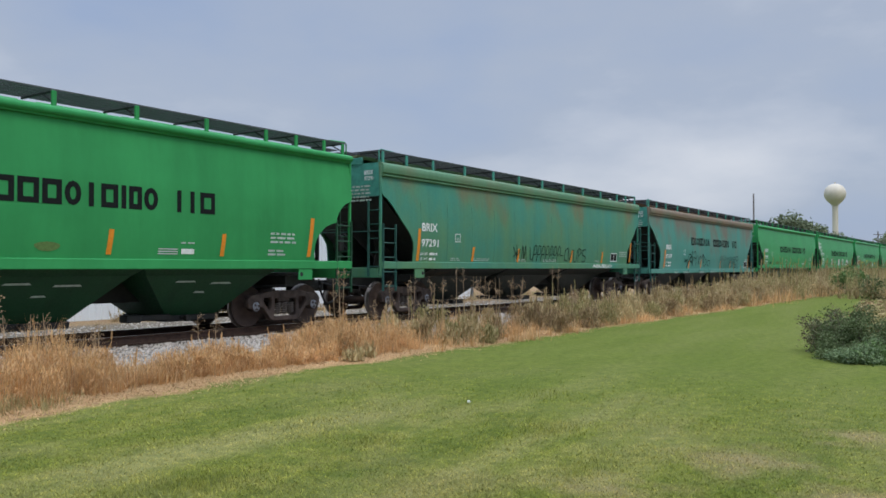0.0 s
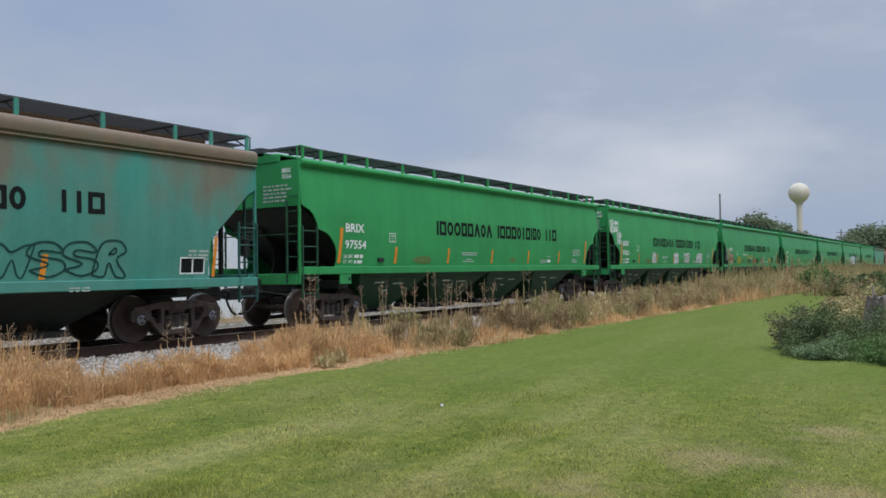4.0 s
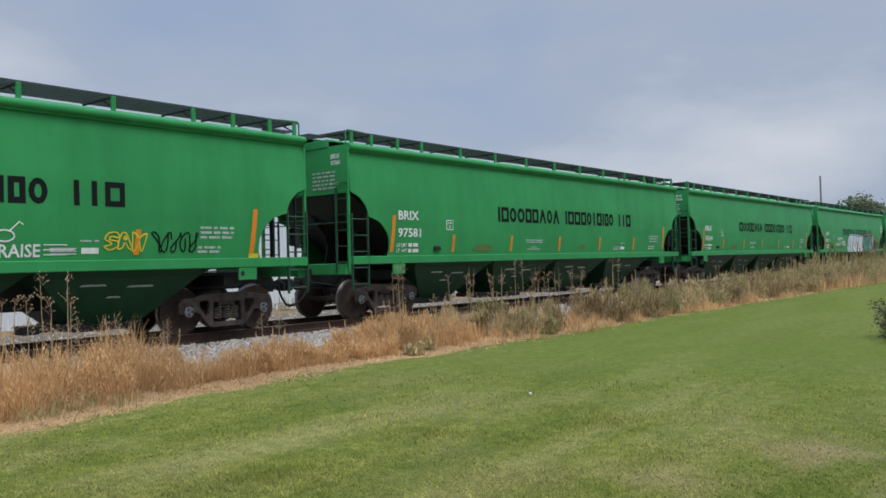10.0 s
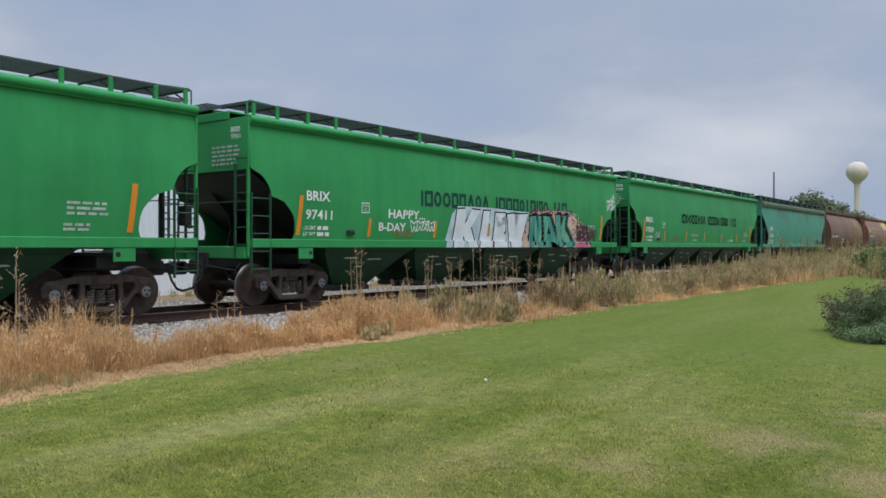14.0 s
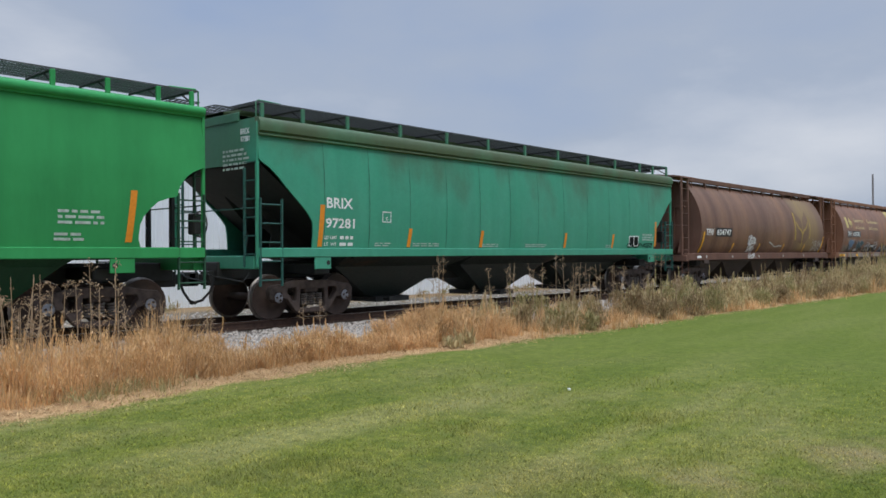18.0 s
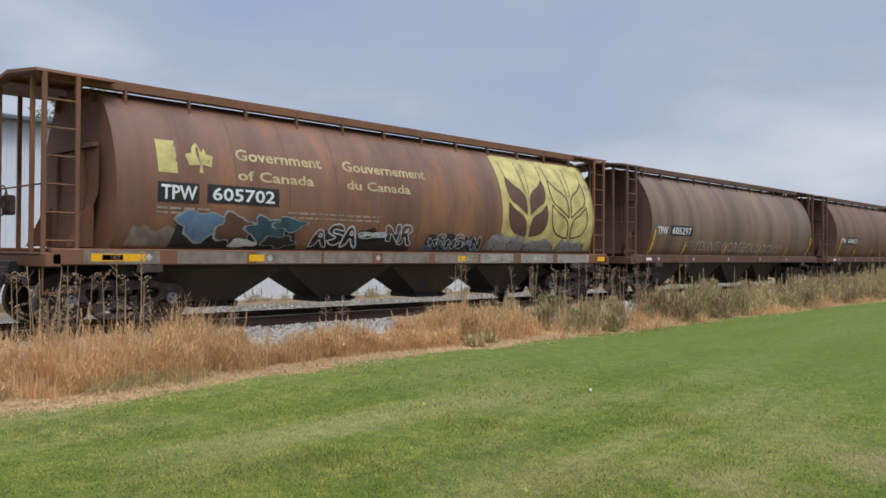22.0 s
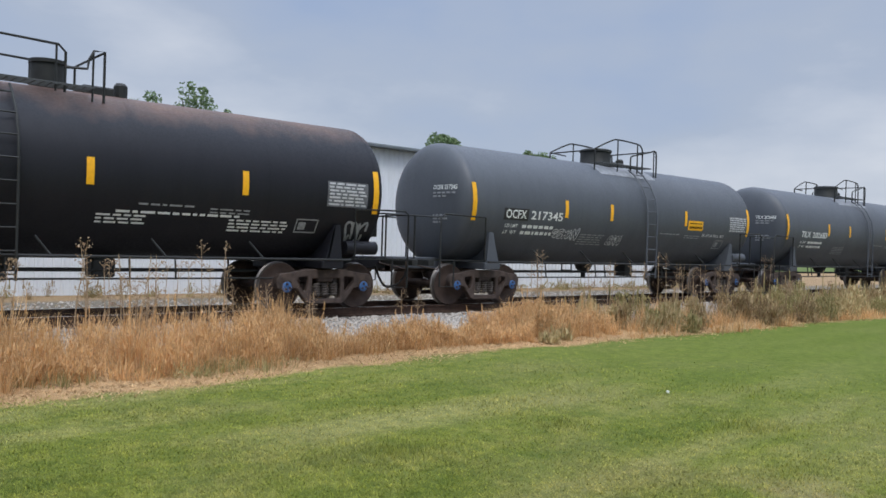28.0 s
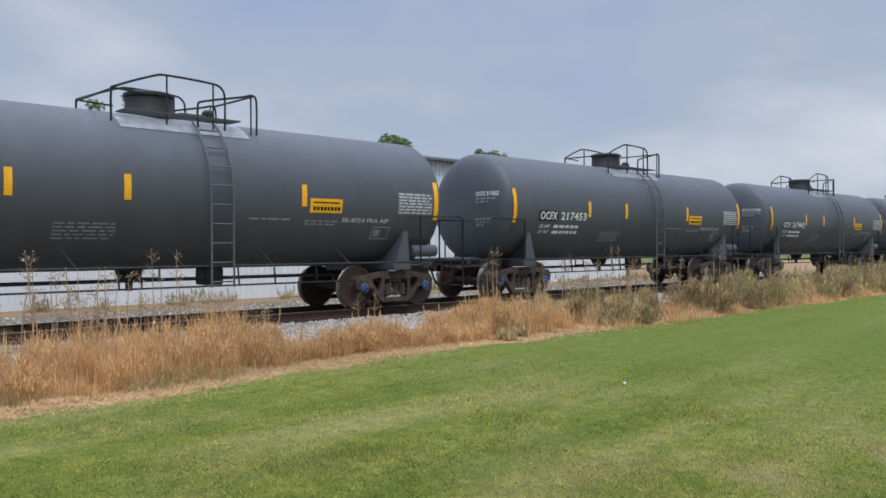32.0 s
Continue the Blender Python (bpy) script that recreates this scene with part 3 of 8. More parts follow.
# ---- mesh building ----
class Form:
    """Vertices and faces gathered for one mesh."""

    def __init__(self):
        self.v, self.f, self.m = [], [], []

    def add(self, verts, faces, mat=0):
        k = len(self.v)
        self.v += [tuple(p) for p in verts]
        self.f += [tuple(i + k for i in q) for q in faces]
        self.m += [mat] * len(faces)
        return self

    def box(self, x0, x1, y0, y1, z0, z1, c=0.0, mat=0):
        """A block, its edges chamfered by c."""
        if x0 > x1:
            x0, x1 = x1, x0
        if y0 > y1:
            y0, y1 = y1, y0
        if z0 > z1:
            z0, z1 = z1, z0
        c = min(c, 0.45 * (x1 - x0), 0.45 * (y1 - y0), 0.45 * (z1 - z0))
        if c <= 0:
            v = [(x, y, z) for z in (z0, z1) for y in (y0, y1) for x in (x0, x1)]
            return self.add(v, [(0, 2, 3, 1), (4, 5, 7, 6), (0, 1, 5, 4), (2, 6, 7, 3), (0, 4, 6, 2), (1, 3, 7, 5)], mat)
        bm = bmesh.new()
        bmesh.ops.create_cube(bm, size=1)
        bmesh.ops.transform(bm, matrix=Matrix.LocRotScale(((x0 + x1) / 2, (y0 + y1) / 2, (z0 + z1) / 2), None, (x1 - x0, y1 - y0, z1 - z0)), verts=bm.verts)
        bmesh.ops.bevel(bm, geom=bm.edges[:], offset=c, segments=1, affect="EDGES")
        bm.verts.index_update()
        self.add([p.co[:] for p in bm.verts], [[p.index for p in q.verts] for q in bm.faces], mat)
        bm.free()
        return self

    def tube(self, pts, r, n=6, mat=0, caps=True):
        """A round bar along the points; r may be one radius or one for each point."""
        pts = [Vector(p) for p in pts]
        rs = [r] * len(pts) if not isinstance(r, (list, tuple)) else r
        rings, up = [], None
        for i, p in enumerate(pts):
            d = (pts[min(i + 1, len(pts) - 1)] - pts[max(i - 1, 0)]).normalized()
            if up is None or abs(up.dot(d)) > 0.98:
                up = Vector((0, 0, 1)) if abs(d.z) < 0.9 else Vector((0, 1, 0))
            a = d.cross(up).normalized()
            b = a.cross(d)
            up = b
            rings.append([p + rs[i] * (math.cos(t) * a + math.sin(t) * b) for t in [2 * math.pi * j / n for j in range(n)]])
        v = [q for ring in rings for q in ring]
        f = [(i * n + j, i * n + (j + 1) % n, (i + 1) * n + (j + 1) % n, (i + 1) * n + j) for i in range(len(pts) - 1) for j in range(n)]
        if caps:
            f += [tuple(range(n))[::-1], tuple(range((len(pts) - 1) * n, len(pts) * n))]
        return self.add(v, f, mat)

    def loft(self, rows, closed=False, mat=0):
        n = len(rows[0])
        f = []
        for i in range(len(rows) - 1):
            for j in range(n if closed else n - 1):
                f.append((i * n + j, i * n + (j + 1) % n, (i + 1) * n + (j + 1) % n, (i + 1) * n + j))
        return self.add([p for r in rows for p in r], f, mat)

    def prism(self, outline, y0, y1, mat=0):
        """An outline of (x, z) given thickness from y0 to y1."""
        n = len(outline)
        v = [(x, y0, z) for x, z in outline] + [(x, y1, z) for x, z in outline]
        f = [tuple(range(n)), tuple(range(n, 2 * n))[::-1]] + [(j, j + n, (j + 1) % n + n, (j + 1) % n) for j in range(n)]
        return self.add(v, f, mat)

    def lathe_y(self, prof, x, z, n=24, mat=0, close=False):
        """Turns (radius, y) about an axis that runs along y."""
        rows = [[(x + r * math.cos(t), y, z + r * math.sin(t)) for t in [2 * math.pi * j / n for j in range(n)]] for r, y in prof]
        return self.loft(rows, True, mat)

    def lathe_z(self, prof, x, y, n=24, mat=0):
        rows = [[(x + r * math.cos(t), y + r * math.sin(t), z) for t in [2 * math.pi * j / n for j in range(n)]] for r, z in prof]
        return self.loft(rows, True, mat)

    def mesh(self, name, mats, smooth=0.0):
        me = bpy.data.meshes.new(name)
        me.from_pydata(self.v, [], self.f)
        for m in mats if isinstance(mats, (list, tuple)) else [mats]:
            me.materials.append(m)
        if max(self.m, default=0):
            me.polygons.foreach_set("material_index", self.m)
        if smooth:
            me.polygons.foreach_set("use_smooth", [True] * len(self.f))
            me.set_sharp_from_angle(angle=radians(smooth))
        me.update()
        return me


def put(name, form, mats, parent=None, label="", smooth=0.0, at=None):
    """One mesh object from a form, or from a mesh that is shared, under its parent."""
    me = form if isinstance(form, bpy.types.Mesh) else form.mesh(name, mats, smooth)
    ob = new(name, me)
    ob.parent = parent
    if at is not None:
        ob.matrix_basis = at
    if label:
        tagged(ob, label)
    return ob


def thing(name, label, category, group="", at=None):
    ob = new(name)
    ob.empty_display_size = 0.2
    if at is not None:
        ob.matrix_basis = at
    return tagged(ob, label, category, group)


def lerp(table, x):
    return float(np.interp(x, [p[0] for p in table], [p[1] for p in table]))


# ---- ground ----
def ground_z(x, y):
    base = lerp([(-3000, LAWN), (9.0, LAWN), (12.2, -0.27), (13.2, -0.19), (16.4, -0.19), (17.5, -0.30), (20, -0.36), (3000, -0.36)], y)
    if abs(x) < 200 and -40 < y < 12:
        base += 0.035 * noise.noise((x * 0.35, y * 0.35, 0))
    return base


GRID = []


def build_ground():
    xs = [-4000, -900, -300, -100, -50] + [-30 + 0.75 * i for i in range(140)] + [75 + 3 * i for i in range(30)] + [180, 260, 400, 700, 1200, 2200, 4500]
    ys = [-4000, -900, -300, -120, -60, -30] + [-20 + 0.75 * i for i in range(38)] + [8.6 + 0.35 * i for i in range(36)] + [22, 24, 28, 36, 60, 120, 300, 900, 2000, 4500]
    rows = [[(x, y, ground_z(x, y)) for x in xs] for y in ys]
    GRID.extend((np.array(xs), np.array(ys), np.array([[p[2] for p in r] for r in rows])))
    form = Form().loft(rows)
    form.f = [q[::-1] for q in form.f]
    g = put("ground", form, M["ground"], smooth=80)
    tagged(g, "mown green lawn, dead straw strip and pale gravel ballast", "ground", kind="structure")


build_ground()


# ---- track ----
def build_track():
    root = tagged(thing("railway_track", "rusty rails on dark wooden ties in pale ballast", "railway track"), kind="structure")
    prof = [(-0.07, -0.175), (0.07, -0.175), (0.07, -0.16), (0.012, -0.135), (0.010, -0.045), (0.036, -0.035), (0.036, -0.006), (0.028, 0.0), (-0.028, 0.0), (-0.036, -0.006), (-0.036, -0.035), (-0.010, -0.045), (-0.012, -0.135), (-0.07, -0.16)]
    for side in (-0.755, 0.755):
        form = Form()
        rows = [[(x, TRACK + side + y, z) for y, z in prof] for x in (-60, -20, 20, 60, 120, 250, 500, 900)]
        form.loft(rows, True)
        n = len(prof)
        form.m = [1 if k % n == 7 else 0 for k in range(len(form.f))]
        put("rail", form, [M["rail"], M["railtop"]], root, "rusty steel rail with a bright worn head")
    ties = [Form().box(-0.115, 0.115, -1.3, 1.3, -0.35, -0.178, 0.012).mesh("tie", M["tie"]) for _ in range(1)]
    rnd = random.Random(4)
    for i in range(240):
        put("tie", ties[0], None, root, at=pose(-12 + 0.52 * i, TRACK + rnd.uniform(-0.05, 0.05), rnd.uniform(-0.012, 0.004), 0, 0, rnd.uniform(-1.2, 1.2)))
    far = Form()
    for i in range(500):
        x = 113 + 0.52 * i
        far.box(x - 0.11, x + 0.11, TRACK - 1.3, TRACK + 1.3, -0.3, -0.178)
    tagged(put("far_ties", far, M["tie"], root), kind="stuff")
    plate = Form().box(-0.09, 0.09, -0.17, 0.17, -0.178, -0.166, 0.003).mesh("tie_plate", M["rail"])
    for i in range(60):
        put("tie_plate", plate, None, root, at=pose(-6 + 0.52 * i, TRACK - 0.755, 0))


build_track()


# ---- rail cars: running gear ----
def cast_plate(loops, half, round_, name, mat):
    """A plate with openings and softened edges, drawn in x and y and thickened along z."""
    cu = bpy.data.curves.new(name, "CURVE")
    cu.dimensions, cu.fill_mode, cu.extrude, cu.bevel_depth, cu.bevel_resolution = "2D", "BOTH", half, round_, 1
    cu.offset = -round_
    for pts in loops:
        sp = cu.splines.new("POLY")
        sp.points.add(len(pts) - 1)
        for p, (x, z) in zip(sp.points, pts):
            p.co = (x, z, 0, 1)
        sp.use_cyclic_u = True
    ob = bpy.data.objects.new(name, cu)
    scene.collection.objects.link(ob)
    me = bpy.data.meshes.new_from_object(ob.evaluated_get(bpy.context.evaluated_depsgraph_get()))
    me.materials.clear()
    me.materials.append(mat)
    bpy.data.objects.remove(ob)
    bpy.data.curves.remove(cu)
    me.name = name
    return me


def truck_meshes(cap):
    """Side frames with bolster, a wheelset and a spring nest of a freight truck."""
    outer = [(-1.09, 0.43), (-1.12, 0.60), (-1.03, 0.71), (-0.75, 0.735), (-0.45, 0.80), (0.45, 0.80), (0.75, 0.735), (1.03, 0.71), (1.12, 0.60), (1.09, 0.43), (0.99, 0.41), (0.97, 0.56), (0.81, 0.56), (0.78, 0.44), (0.66, 0.42), (0.47, 0.18), (0.38, 0.12), (-0.38, 0.12), (-0.47, 0.18), (-0.66, 0.42), (-0.78, 0.44), (-0.81, 0.56), (-0.97, 0.56), (-0.99, 0.41)]
    eye = [(0.64, 0.64), (0.44, 0.66), (0.41, 0.60), (0.43, 0.40), (0.50, 0.36), (0.60, 0.48), (0.66, 0.57)]
    hole = [(-0.32, 0.62), (-0.34, 0.24), (-0.28, 0.22), (0.28, 0.22), (0.34, 0.24), (0.32, 0.62)]
    frame_me = cast_plate([outer, eye, [(-x, z) for x, z in eye[::-1]], hole], 0.055, 0.018, "side_frame", M["truck"])
    tf = Form()
    tf.box(-0.19, 0.19, -1.03, 1.03, 0.53, 0.71, 0.03)
    tf.box(-0.25, 0.25, -0.5, 0.5, 0.69, 0.83, 0.03)
    for x in (-0.36, 0.36):
        tf.tube([(x, -0.75, 0.44), (x, 0.75, 0.44)], 0.045)
    bolster_me = tf.mesh("truck", M["truck"], 35)
    wf = Form()
    for s in (-1, 1):
        prof = [(0.02, s * 0.84), (0.10, s * 0.84), (0.13, s * 0.82), (0.16, s * 0.795), (0.34, s * 0.765), (0.40, s * 0.80), (0.452, s * 0.805)]
        wf.lathe_y(prof, 0, 0, 28, 0)
        wf.lathe_y([(0.452, s * 0.805), (0.457, s * 0.72), (0.462, s * 0.715), (0.485, s * 0.70), (0.485, s * 0.685), (0.44, s * 0.67)], 0, 0, 28, 1)
        wf.lathe_y([(0.44, s * 0.67), (0.37, s * 0.68), (0.15, s * 0.70), (0.02, s * 0.69)], 0, 0, 28, 0)
        wf.lathe_y([(0.115, s * 0.90), (0.12, s * 0.93), (0.12, s * 1.06), (0.105, s * 1.085)], 0, 0, 16, 0)
        wf.lathe_y([(0.105, s * 1.085), (0.085, s * 1.10), (0.0, s * 1.10)], 0, 0, 16, 2)
        for k in range(3):
            a = 2 * math.pi * k / 3 + 0.4
            wf.box(0.055 * math.cos(a) - 0.018, 0.055 * math.cos(a) + 0.018, s * 1.10, s * 1.125, 0.055 * math.sin(a) - 0.018, 0.055 * math.sin(a) + 0.018, 0, 0)
    wf.tube([(0, -0.95, 0), (0, 0.95, 0)], 0.085, 12)
    wheel_me = wf.mesh("wheelset", [M["wheel"], M["tread"], cap], 40)
    sf = Form()
    for cx in (-0.2, -0.0, 0.2):
        pts = [(cx + 0.075 * math.cos(t), -1.0 + 0.075 * math.sin(t), 0.27 + 0.25 * t / (2 * math.pi * 5)) for t in [2 * math.pi * k / 8 for k in range(41)]]
        sf.tube(pts, 0.019, 5)
    spring_me = sf.mesh("spring_nest", M["spring"], 60)
    return bolster_me, wheel_me, spring_me, frame_me


TRUCKS = {"plain": truck_meshes(M["cap"]), "blue": truck_meshes(M["bluecap"])}
WHEELS = []


def add_trucks(car, x, kind="plain"):
    fr, wh, sp, side = TRUCKS[kind]
    for s in (-1, 1):
        t = put("truck", fr, None, car, at=pose(s * x, 0, 0))
        for dx in (-0.889, 0.889):
            put("wheelset", wh, None, t, at=pose(dx, 0, 0.457))
        for y in (-1.0, 1.0):
            put("side_frame", side, None, t, at=pose(0, y, 0, 90, 0, 0))
        put("spring_nest", sp, None, t)
        put("spring_nest", sp, None, t, at=pose(0, 0, 0, 0, 0, 180))


def add_coupler(car, half, mat=None):
    """Draft gear, knuckle coupler and the hanging air hose at both ends; half: from the middle to the pulling face."""
    mat = mat or M["truck"]
    for s in (-1, 1):
        f = Form()
        f.box(s * (half - 1.15), s * (half - 0.42), -0.17, 0.17, 0.72, 1.02, 0.02)
        f.box(s * (half - 0.45), s * (half - 0.12), -0.08, 0.08, 0.76, 0.96, 0.02)
        f.box(s * (half - 0.16), s * (half + 0.10), -0.16, -0.02 if s > 0 else 0.16, 0.72, 1.0, 0.03)
        f.box(s * (half - 0.16), s * (half + 0.06), 0.05, 0.16, 0.74, 0.98, 0.03)
        put("coupler", f, mat, car)
        h = Form()
        pts = [(s * (half - 0.45), -0.32, 0.86), (s * (half - 0.36), -0.33, 0.62), (s * (half - 0.2), -0.28, 0.44), (s * (half - 0.02), -0.2, 0.38), (s * half, -0.16, 0.40)]
        h.tube(pts, 0.028, 6)
        put("air_hose", h, M["hose"], car, smooth=60)
        u = Form()
        u.tube([(s * (half - 0.5), -1.45, 0.98), (s * (half - 0.42), -1.38, 0.82), (s * (half - 0.38), -0.4, 0.92), (s * (half - 0.25), -0.1, 1.02)], 0.016, 5)
        put("uncoupling_lever", u, mat, car)


# ---- rail cars: lettering and marks ----
FONT = {}


def text_form(s):
    """Outlines of the built-in font, fitted to a unit box in x and z."""
    if s not in FONT:
        cu = bpy.data.curves.new("letters", "FONT")
        cu.body, cu.resolution_u, cu.offset = s, 2, 0.018
        ob = bpy.data.objects.new("letters", cu)
        scene.collection.objects.link(ob)
        me = bpy.data.meshes.new_from_object(ob.evaluated_get(bpy.context.evaluated_depsgraph_get()))
        v = [(p.co.x, p.co.y) for p in me.vertices]
        f = [tuple(q.vertices) for q in me.polygons]
        bpy.data.objects.remove(ob)
        bpy.data.curves.remove(cu)
        bpy.data.meshes.remove(me)
        x0, x1 = min(p[0] for p in v), max(p[0] for p in v)
        z0, z1 = min(p[1] for p in v), max(p[1] for p in v)
        FONT[s] = ([((x - x0) / (x1 - x0), (z - z0) / (z1 - z0)) for x, z in v], f)
    return FONT[s]


def words(car, surf, s, x0, x1, z0, z1, mat, name="lettering", lift=0.008):
    v, f = text_form(s)
    form = Form().add([(x0 + a * (x1 - x0), -surf(z0 + b * (z1 - z0)) - lift, z0 + b * (z1 - z0)) for a, b in v], f)
    ob = put(name, form, mat, car)
    return tagged(ob, kind="stuff") if " " in s else ob


def sheet(form, surf, x0, x1, z0, z1, lean=0.0, lift=0.006, nz=4, mat=0):
    """A thin painted or stuck-on rectangle on a car's side."""
    rows = []
    for i in range(nz + 1):
        z = z0 + (z1 - z0) * i / nz
        d = lean * (z - z0)
        rows.append([(x0 + d, -surf(z) - lift, z), (x1 + d, -surf(z) - lift, z)])
    return form.loft(rows, mat=mat)


def patch(car, surf, x0, x1, z0, z1, mat, name="painted_patch", lean=0.0, lift=0.006):
    return put(name, sheet(Form(), surf, x0, x1, z0, z1, lean, lift), mat, car)


def shape(car, surf, pts, mat, name, lift=0.007, cuts=(), label=""):
    """A painted outline, cut at some heights so that it follows the side."""
    bm = bmesh.new()
    bm.faces.new([bm.verts.new((x, 0, z)) for x, z in pts])
    bmesh.ops.triangulate(bm, faces=bm.faces[:])
    for z in cuts:
        bmesh.ops.bisect_plane(bm, geom=bm.verts[:] + bm.edges[:] + bm.faces[:], plane_co=(0, 0, z), plane_no=(0, 0, 1), dist=1e-5)
    bm.verts.index_update()
    form = Form()
    form.add([(v.co.x, -surf(v.co.z) - lift, v.co.z) for v in bm.verts], [tuple(v.index for v in f.verts) for f in bm.faces])
    bm.free()
    return put(name, form, mat, car, label, 60)


def smooth_line(pts, n=5):
    """A curve through the points."""
    out = []
    m = len(pts)
    for i in range(m - 1):
        p0, p1, p2, p3 = pts[max(i - 1, 0)], pts[i], pts[i + 1], pts[min(i + 2, m - 1)]
        for k in range(n):
            t = k / n
            out.append(tuple(0.5 * (2 * b + (c - a) * t + (2 * a - 5 * b + 4 * c - d) * t * t + (3 * b - a - 3 * c + d) * t ** 3) for a, b, c, d in zip(p0, p1, p2, p3)))
    return out + [pts[-1]]


def bars(car, surf, x0, x1, zs, mat, h=0.045, seed=0, name="stencil_text"):
    """Lines of writing too small to read."""
    rnd = random.Random(seed)
    f = Form()
    for z in zs:
        x = x0
        while x < x1 - 0.05:
            w = min(rnd.uniform(0.07, 0.26), x1 - x)
            sheet(f, surf, x, x + w, z, z + h, nz=1)
            x += w + 0.045
    return tagged(put(name, f, mat, car), kind="stuff")


def name_blocks(car, surf, x0, x1, z0, z1, mat, pattern, gap=0.30):
    """The owner's name as plain shapes, one for each letter's place: bars, hollow blocks, rings and wedges."""
    total = sum(sum(w[1] for w in word) for word in pattern) + gap * (len(pattern) - 1)
    k = (x1 - x0) / total
    x = x0
    for word in pattern:
        for kind, c in word:
            a, b, t = x + 0.05 * c * k, x + 0.93 * c * k, 0.23 * (z1 - z0)
            if kind == "bar":
                f = sheet(Form(), surf, (a + b) / 2 - t / 2, (a + b) / 2 + t / 2, z0, z1)
            elif kind == "wedge":
                f = Form()
                f.add([(p, -surf(q) - 0.006, q) for p, q in ((a, z0), ((a + b) / 2 - t / 2, z1), ((a + b) / 2 + t / 2, z1), (b, z0), (b - t, z0), ((a + b) / 2, z1 - 2 * t), (a + t, z0))], [(0, 1, 5, 6), (1, 2, 5), (2, 3, 4, 5)])
            else:
                n, m = (12, 0.0) if kind == "ring" else (4, 0.785)
                f = Form()
                ring = []
                for j in range(n):
                    u = 2 * math.pi * j / n + m
                    s = (1.0 if n == 12 else 1.414)
                    ring.append((s * math.cos(u), s * math.sin(u)))
                mx, mz, rx, rz = (a + b) / 2, (z0 + z1) / 2, (b - a) / 2, (z1 - z0) / 2
                out = [(mx + p * rx, mz + q * rz) for p, q in ring]
                inn = [(mx + p * (rx - t), mz + q * (rz - t)) for p, q in ring]
                f.add([(p, -surf(q) - 0.006, q) for p, q in out + inn], [(j, (j + 1) % n, n + (j + 1) % n, n + j) for j in range(n)])
            put("name_block", f, mat, car)
            x += c * k
        x += gap * k


NAME = ((("bar", 0.17), ("block", 0.40), ("ring", 0.38), ("ring", 0.42), ("block", 0.36), ("block", 0.37), ("wedge", 0.42), ("ring", 0.34), ("wedge", 0.42)),
        (("bar", 0.17), ("block", 0.40), ("block", 0.40), ("block", 0.38), ("ring", 0.34), ("bar", 0.32), ("block", 0.37), ("bar", 0.17), ("block", 0.30), ("ring", 0.34)),
        (("bar", 0.28), ("bar", 0.32), ("block", 0.40)))


def ribbon(form, surf, pts, w, lift, mat=0):
    """A sprayed stroke along (x, z) points."""
    L, R = [], []
    for i, (x, z) in enumerate(pts):
        ax, az = pts[max(i - 1, 0)]
        bx, bz = pts[min(i + 1, len(pts) - 1)]
        d = math.hypot(bx - ax, bz - az) or 1
        nx, nz = -(bz - az) / d * w / 2, (bx - ax) / d * w / 2
        L.append((x + nx, -surf(z + nz) - lift, z + nz))
        R.append((x - nx, -surf(z - nz) - lift, z - nz))
    form.loft([L, R], mat=mat)


def scrawl(car, surf, x0, x1, z0, z1, mat, seed, n=5, w=0.04, lift=0.010, label=""):
    """A graffiti tag: looping strokes, no readable letters."""
    rnd = random.Random(seed)
    f = Form()
    step = (x1 - x0) / n
    for k in range(n):
        cx = x0 + step * (k + 0.5)
        px, pz = rnd.uniform(0, 6), rnd.uniform(0, 6)
        pts = []
        for i in range(15):
            t = i / 14
            x = cx + step * 0.55 * math.sin(px + 5.2 * t + 0.8 * math.sin(7 * t + px))
            z = (z0 + z1) / 2 + (z1 - z0) * 0.5 * math.sin(pz + (6.0 + 2 * (k % 2)) * t)
            pts.append((x, min(max(z, z0), z1)))
        ribbon(f, surf, pts, w, lift + 0.0004 * k)
    return tagged(put("graffiti_tag", f, mat, car, label), kind="stuff")


GLYPHS = [
    [[(0.0, 0.0), (0.1, 0.6), (0.35, 1.0), (0.6, 0.95), (0.8, 0.5), (1.0, 0.0), (0.72, 0.1), (0.5, 0.42), (0.3, 0.1), (0.0, 0.0)], [(0.4, 0.62), (0.52, 0.8), (0.6, 0.6), (0.4, 0.62)]],
    [[(0.0, 0.05), (0.08, 0.95), (0.6, 1.05), (0.85, 0.75), (0.62, 0.5), (1.0, 0.0), (0.7, 0.0), (0.42, 0.4), (0.35, 0.0), (0.0, 0.05)], [(0.35, 0.65), (0.55, 0.7), (0.5, 0.85), (0.35, 0.65)]],
    [[(0.05, 0.2), (0.5, 0.0), (0.95, 0.2), (0.9, 0.5), (0.35, 0.62), (0.4, 0.8), (0.95, 0.75), (0.7, 1.05), (0.2, 1.0), (0.02, 0.65), (0.55, 0.38), (0.05, 0.2)]],
    [[(0.0, 1.1), (0.2, 0.0), (0.4, 0.0), (0.55, 0.5), (0.75, 0.0), (0.9, 0.05), (1.05, 1.0)], [(0.0, 1.1), (0.3, 0.95), (0.5, 0.75), (0.8, 0.95), (1.05, 1.0)]],
    [[(0.0, 0.0), (0.0, 0.95), (0.3, 1.0), (0.65, 0.45), (0.7, 1.0), (1.0, 1.1), (1.0, 0.0), (0.7, 0.0), (0.35, 0.5), (0.3, -0.05), (0.0, 0.0)]],
]


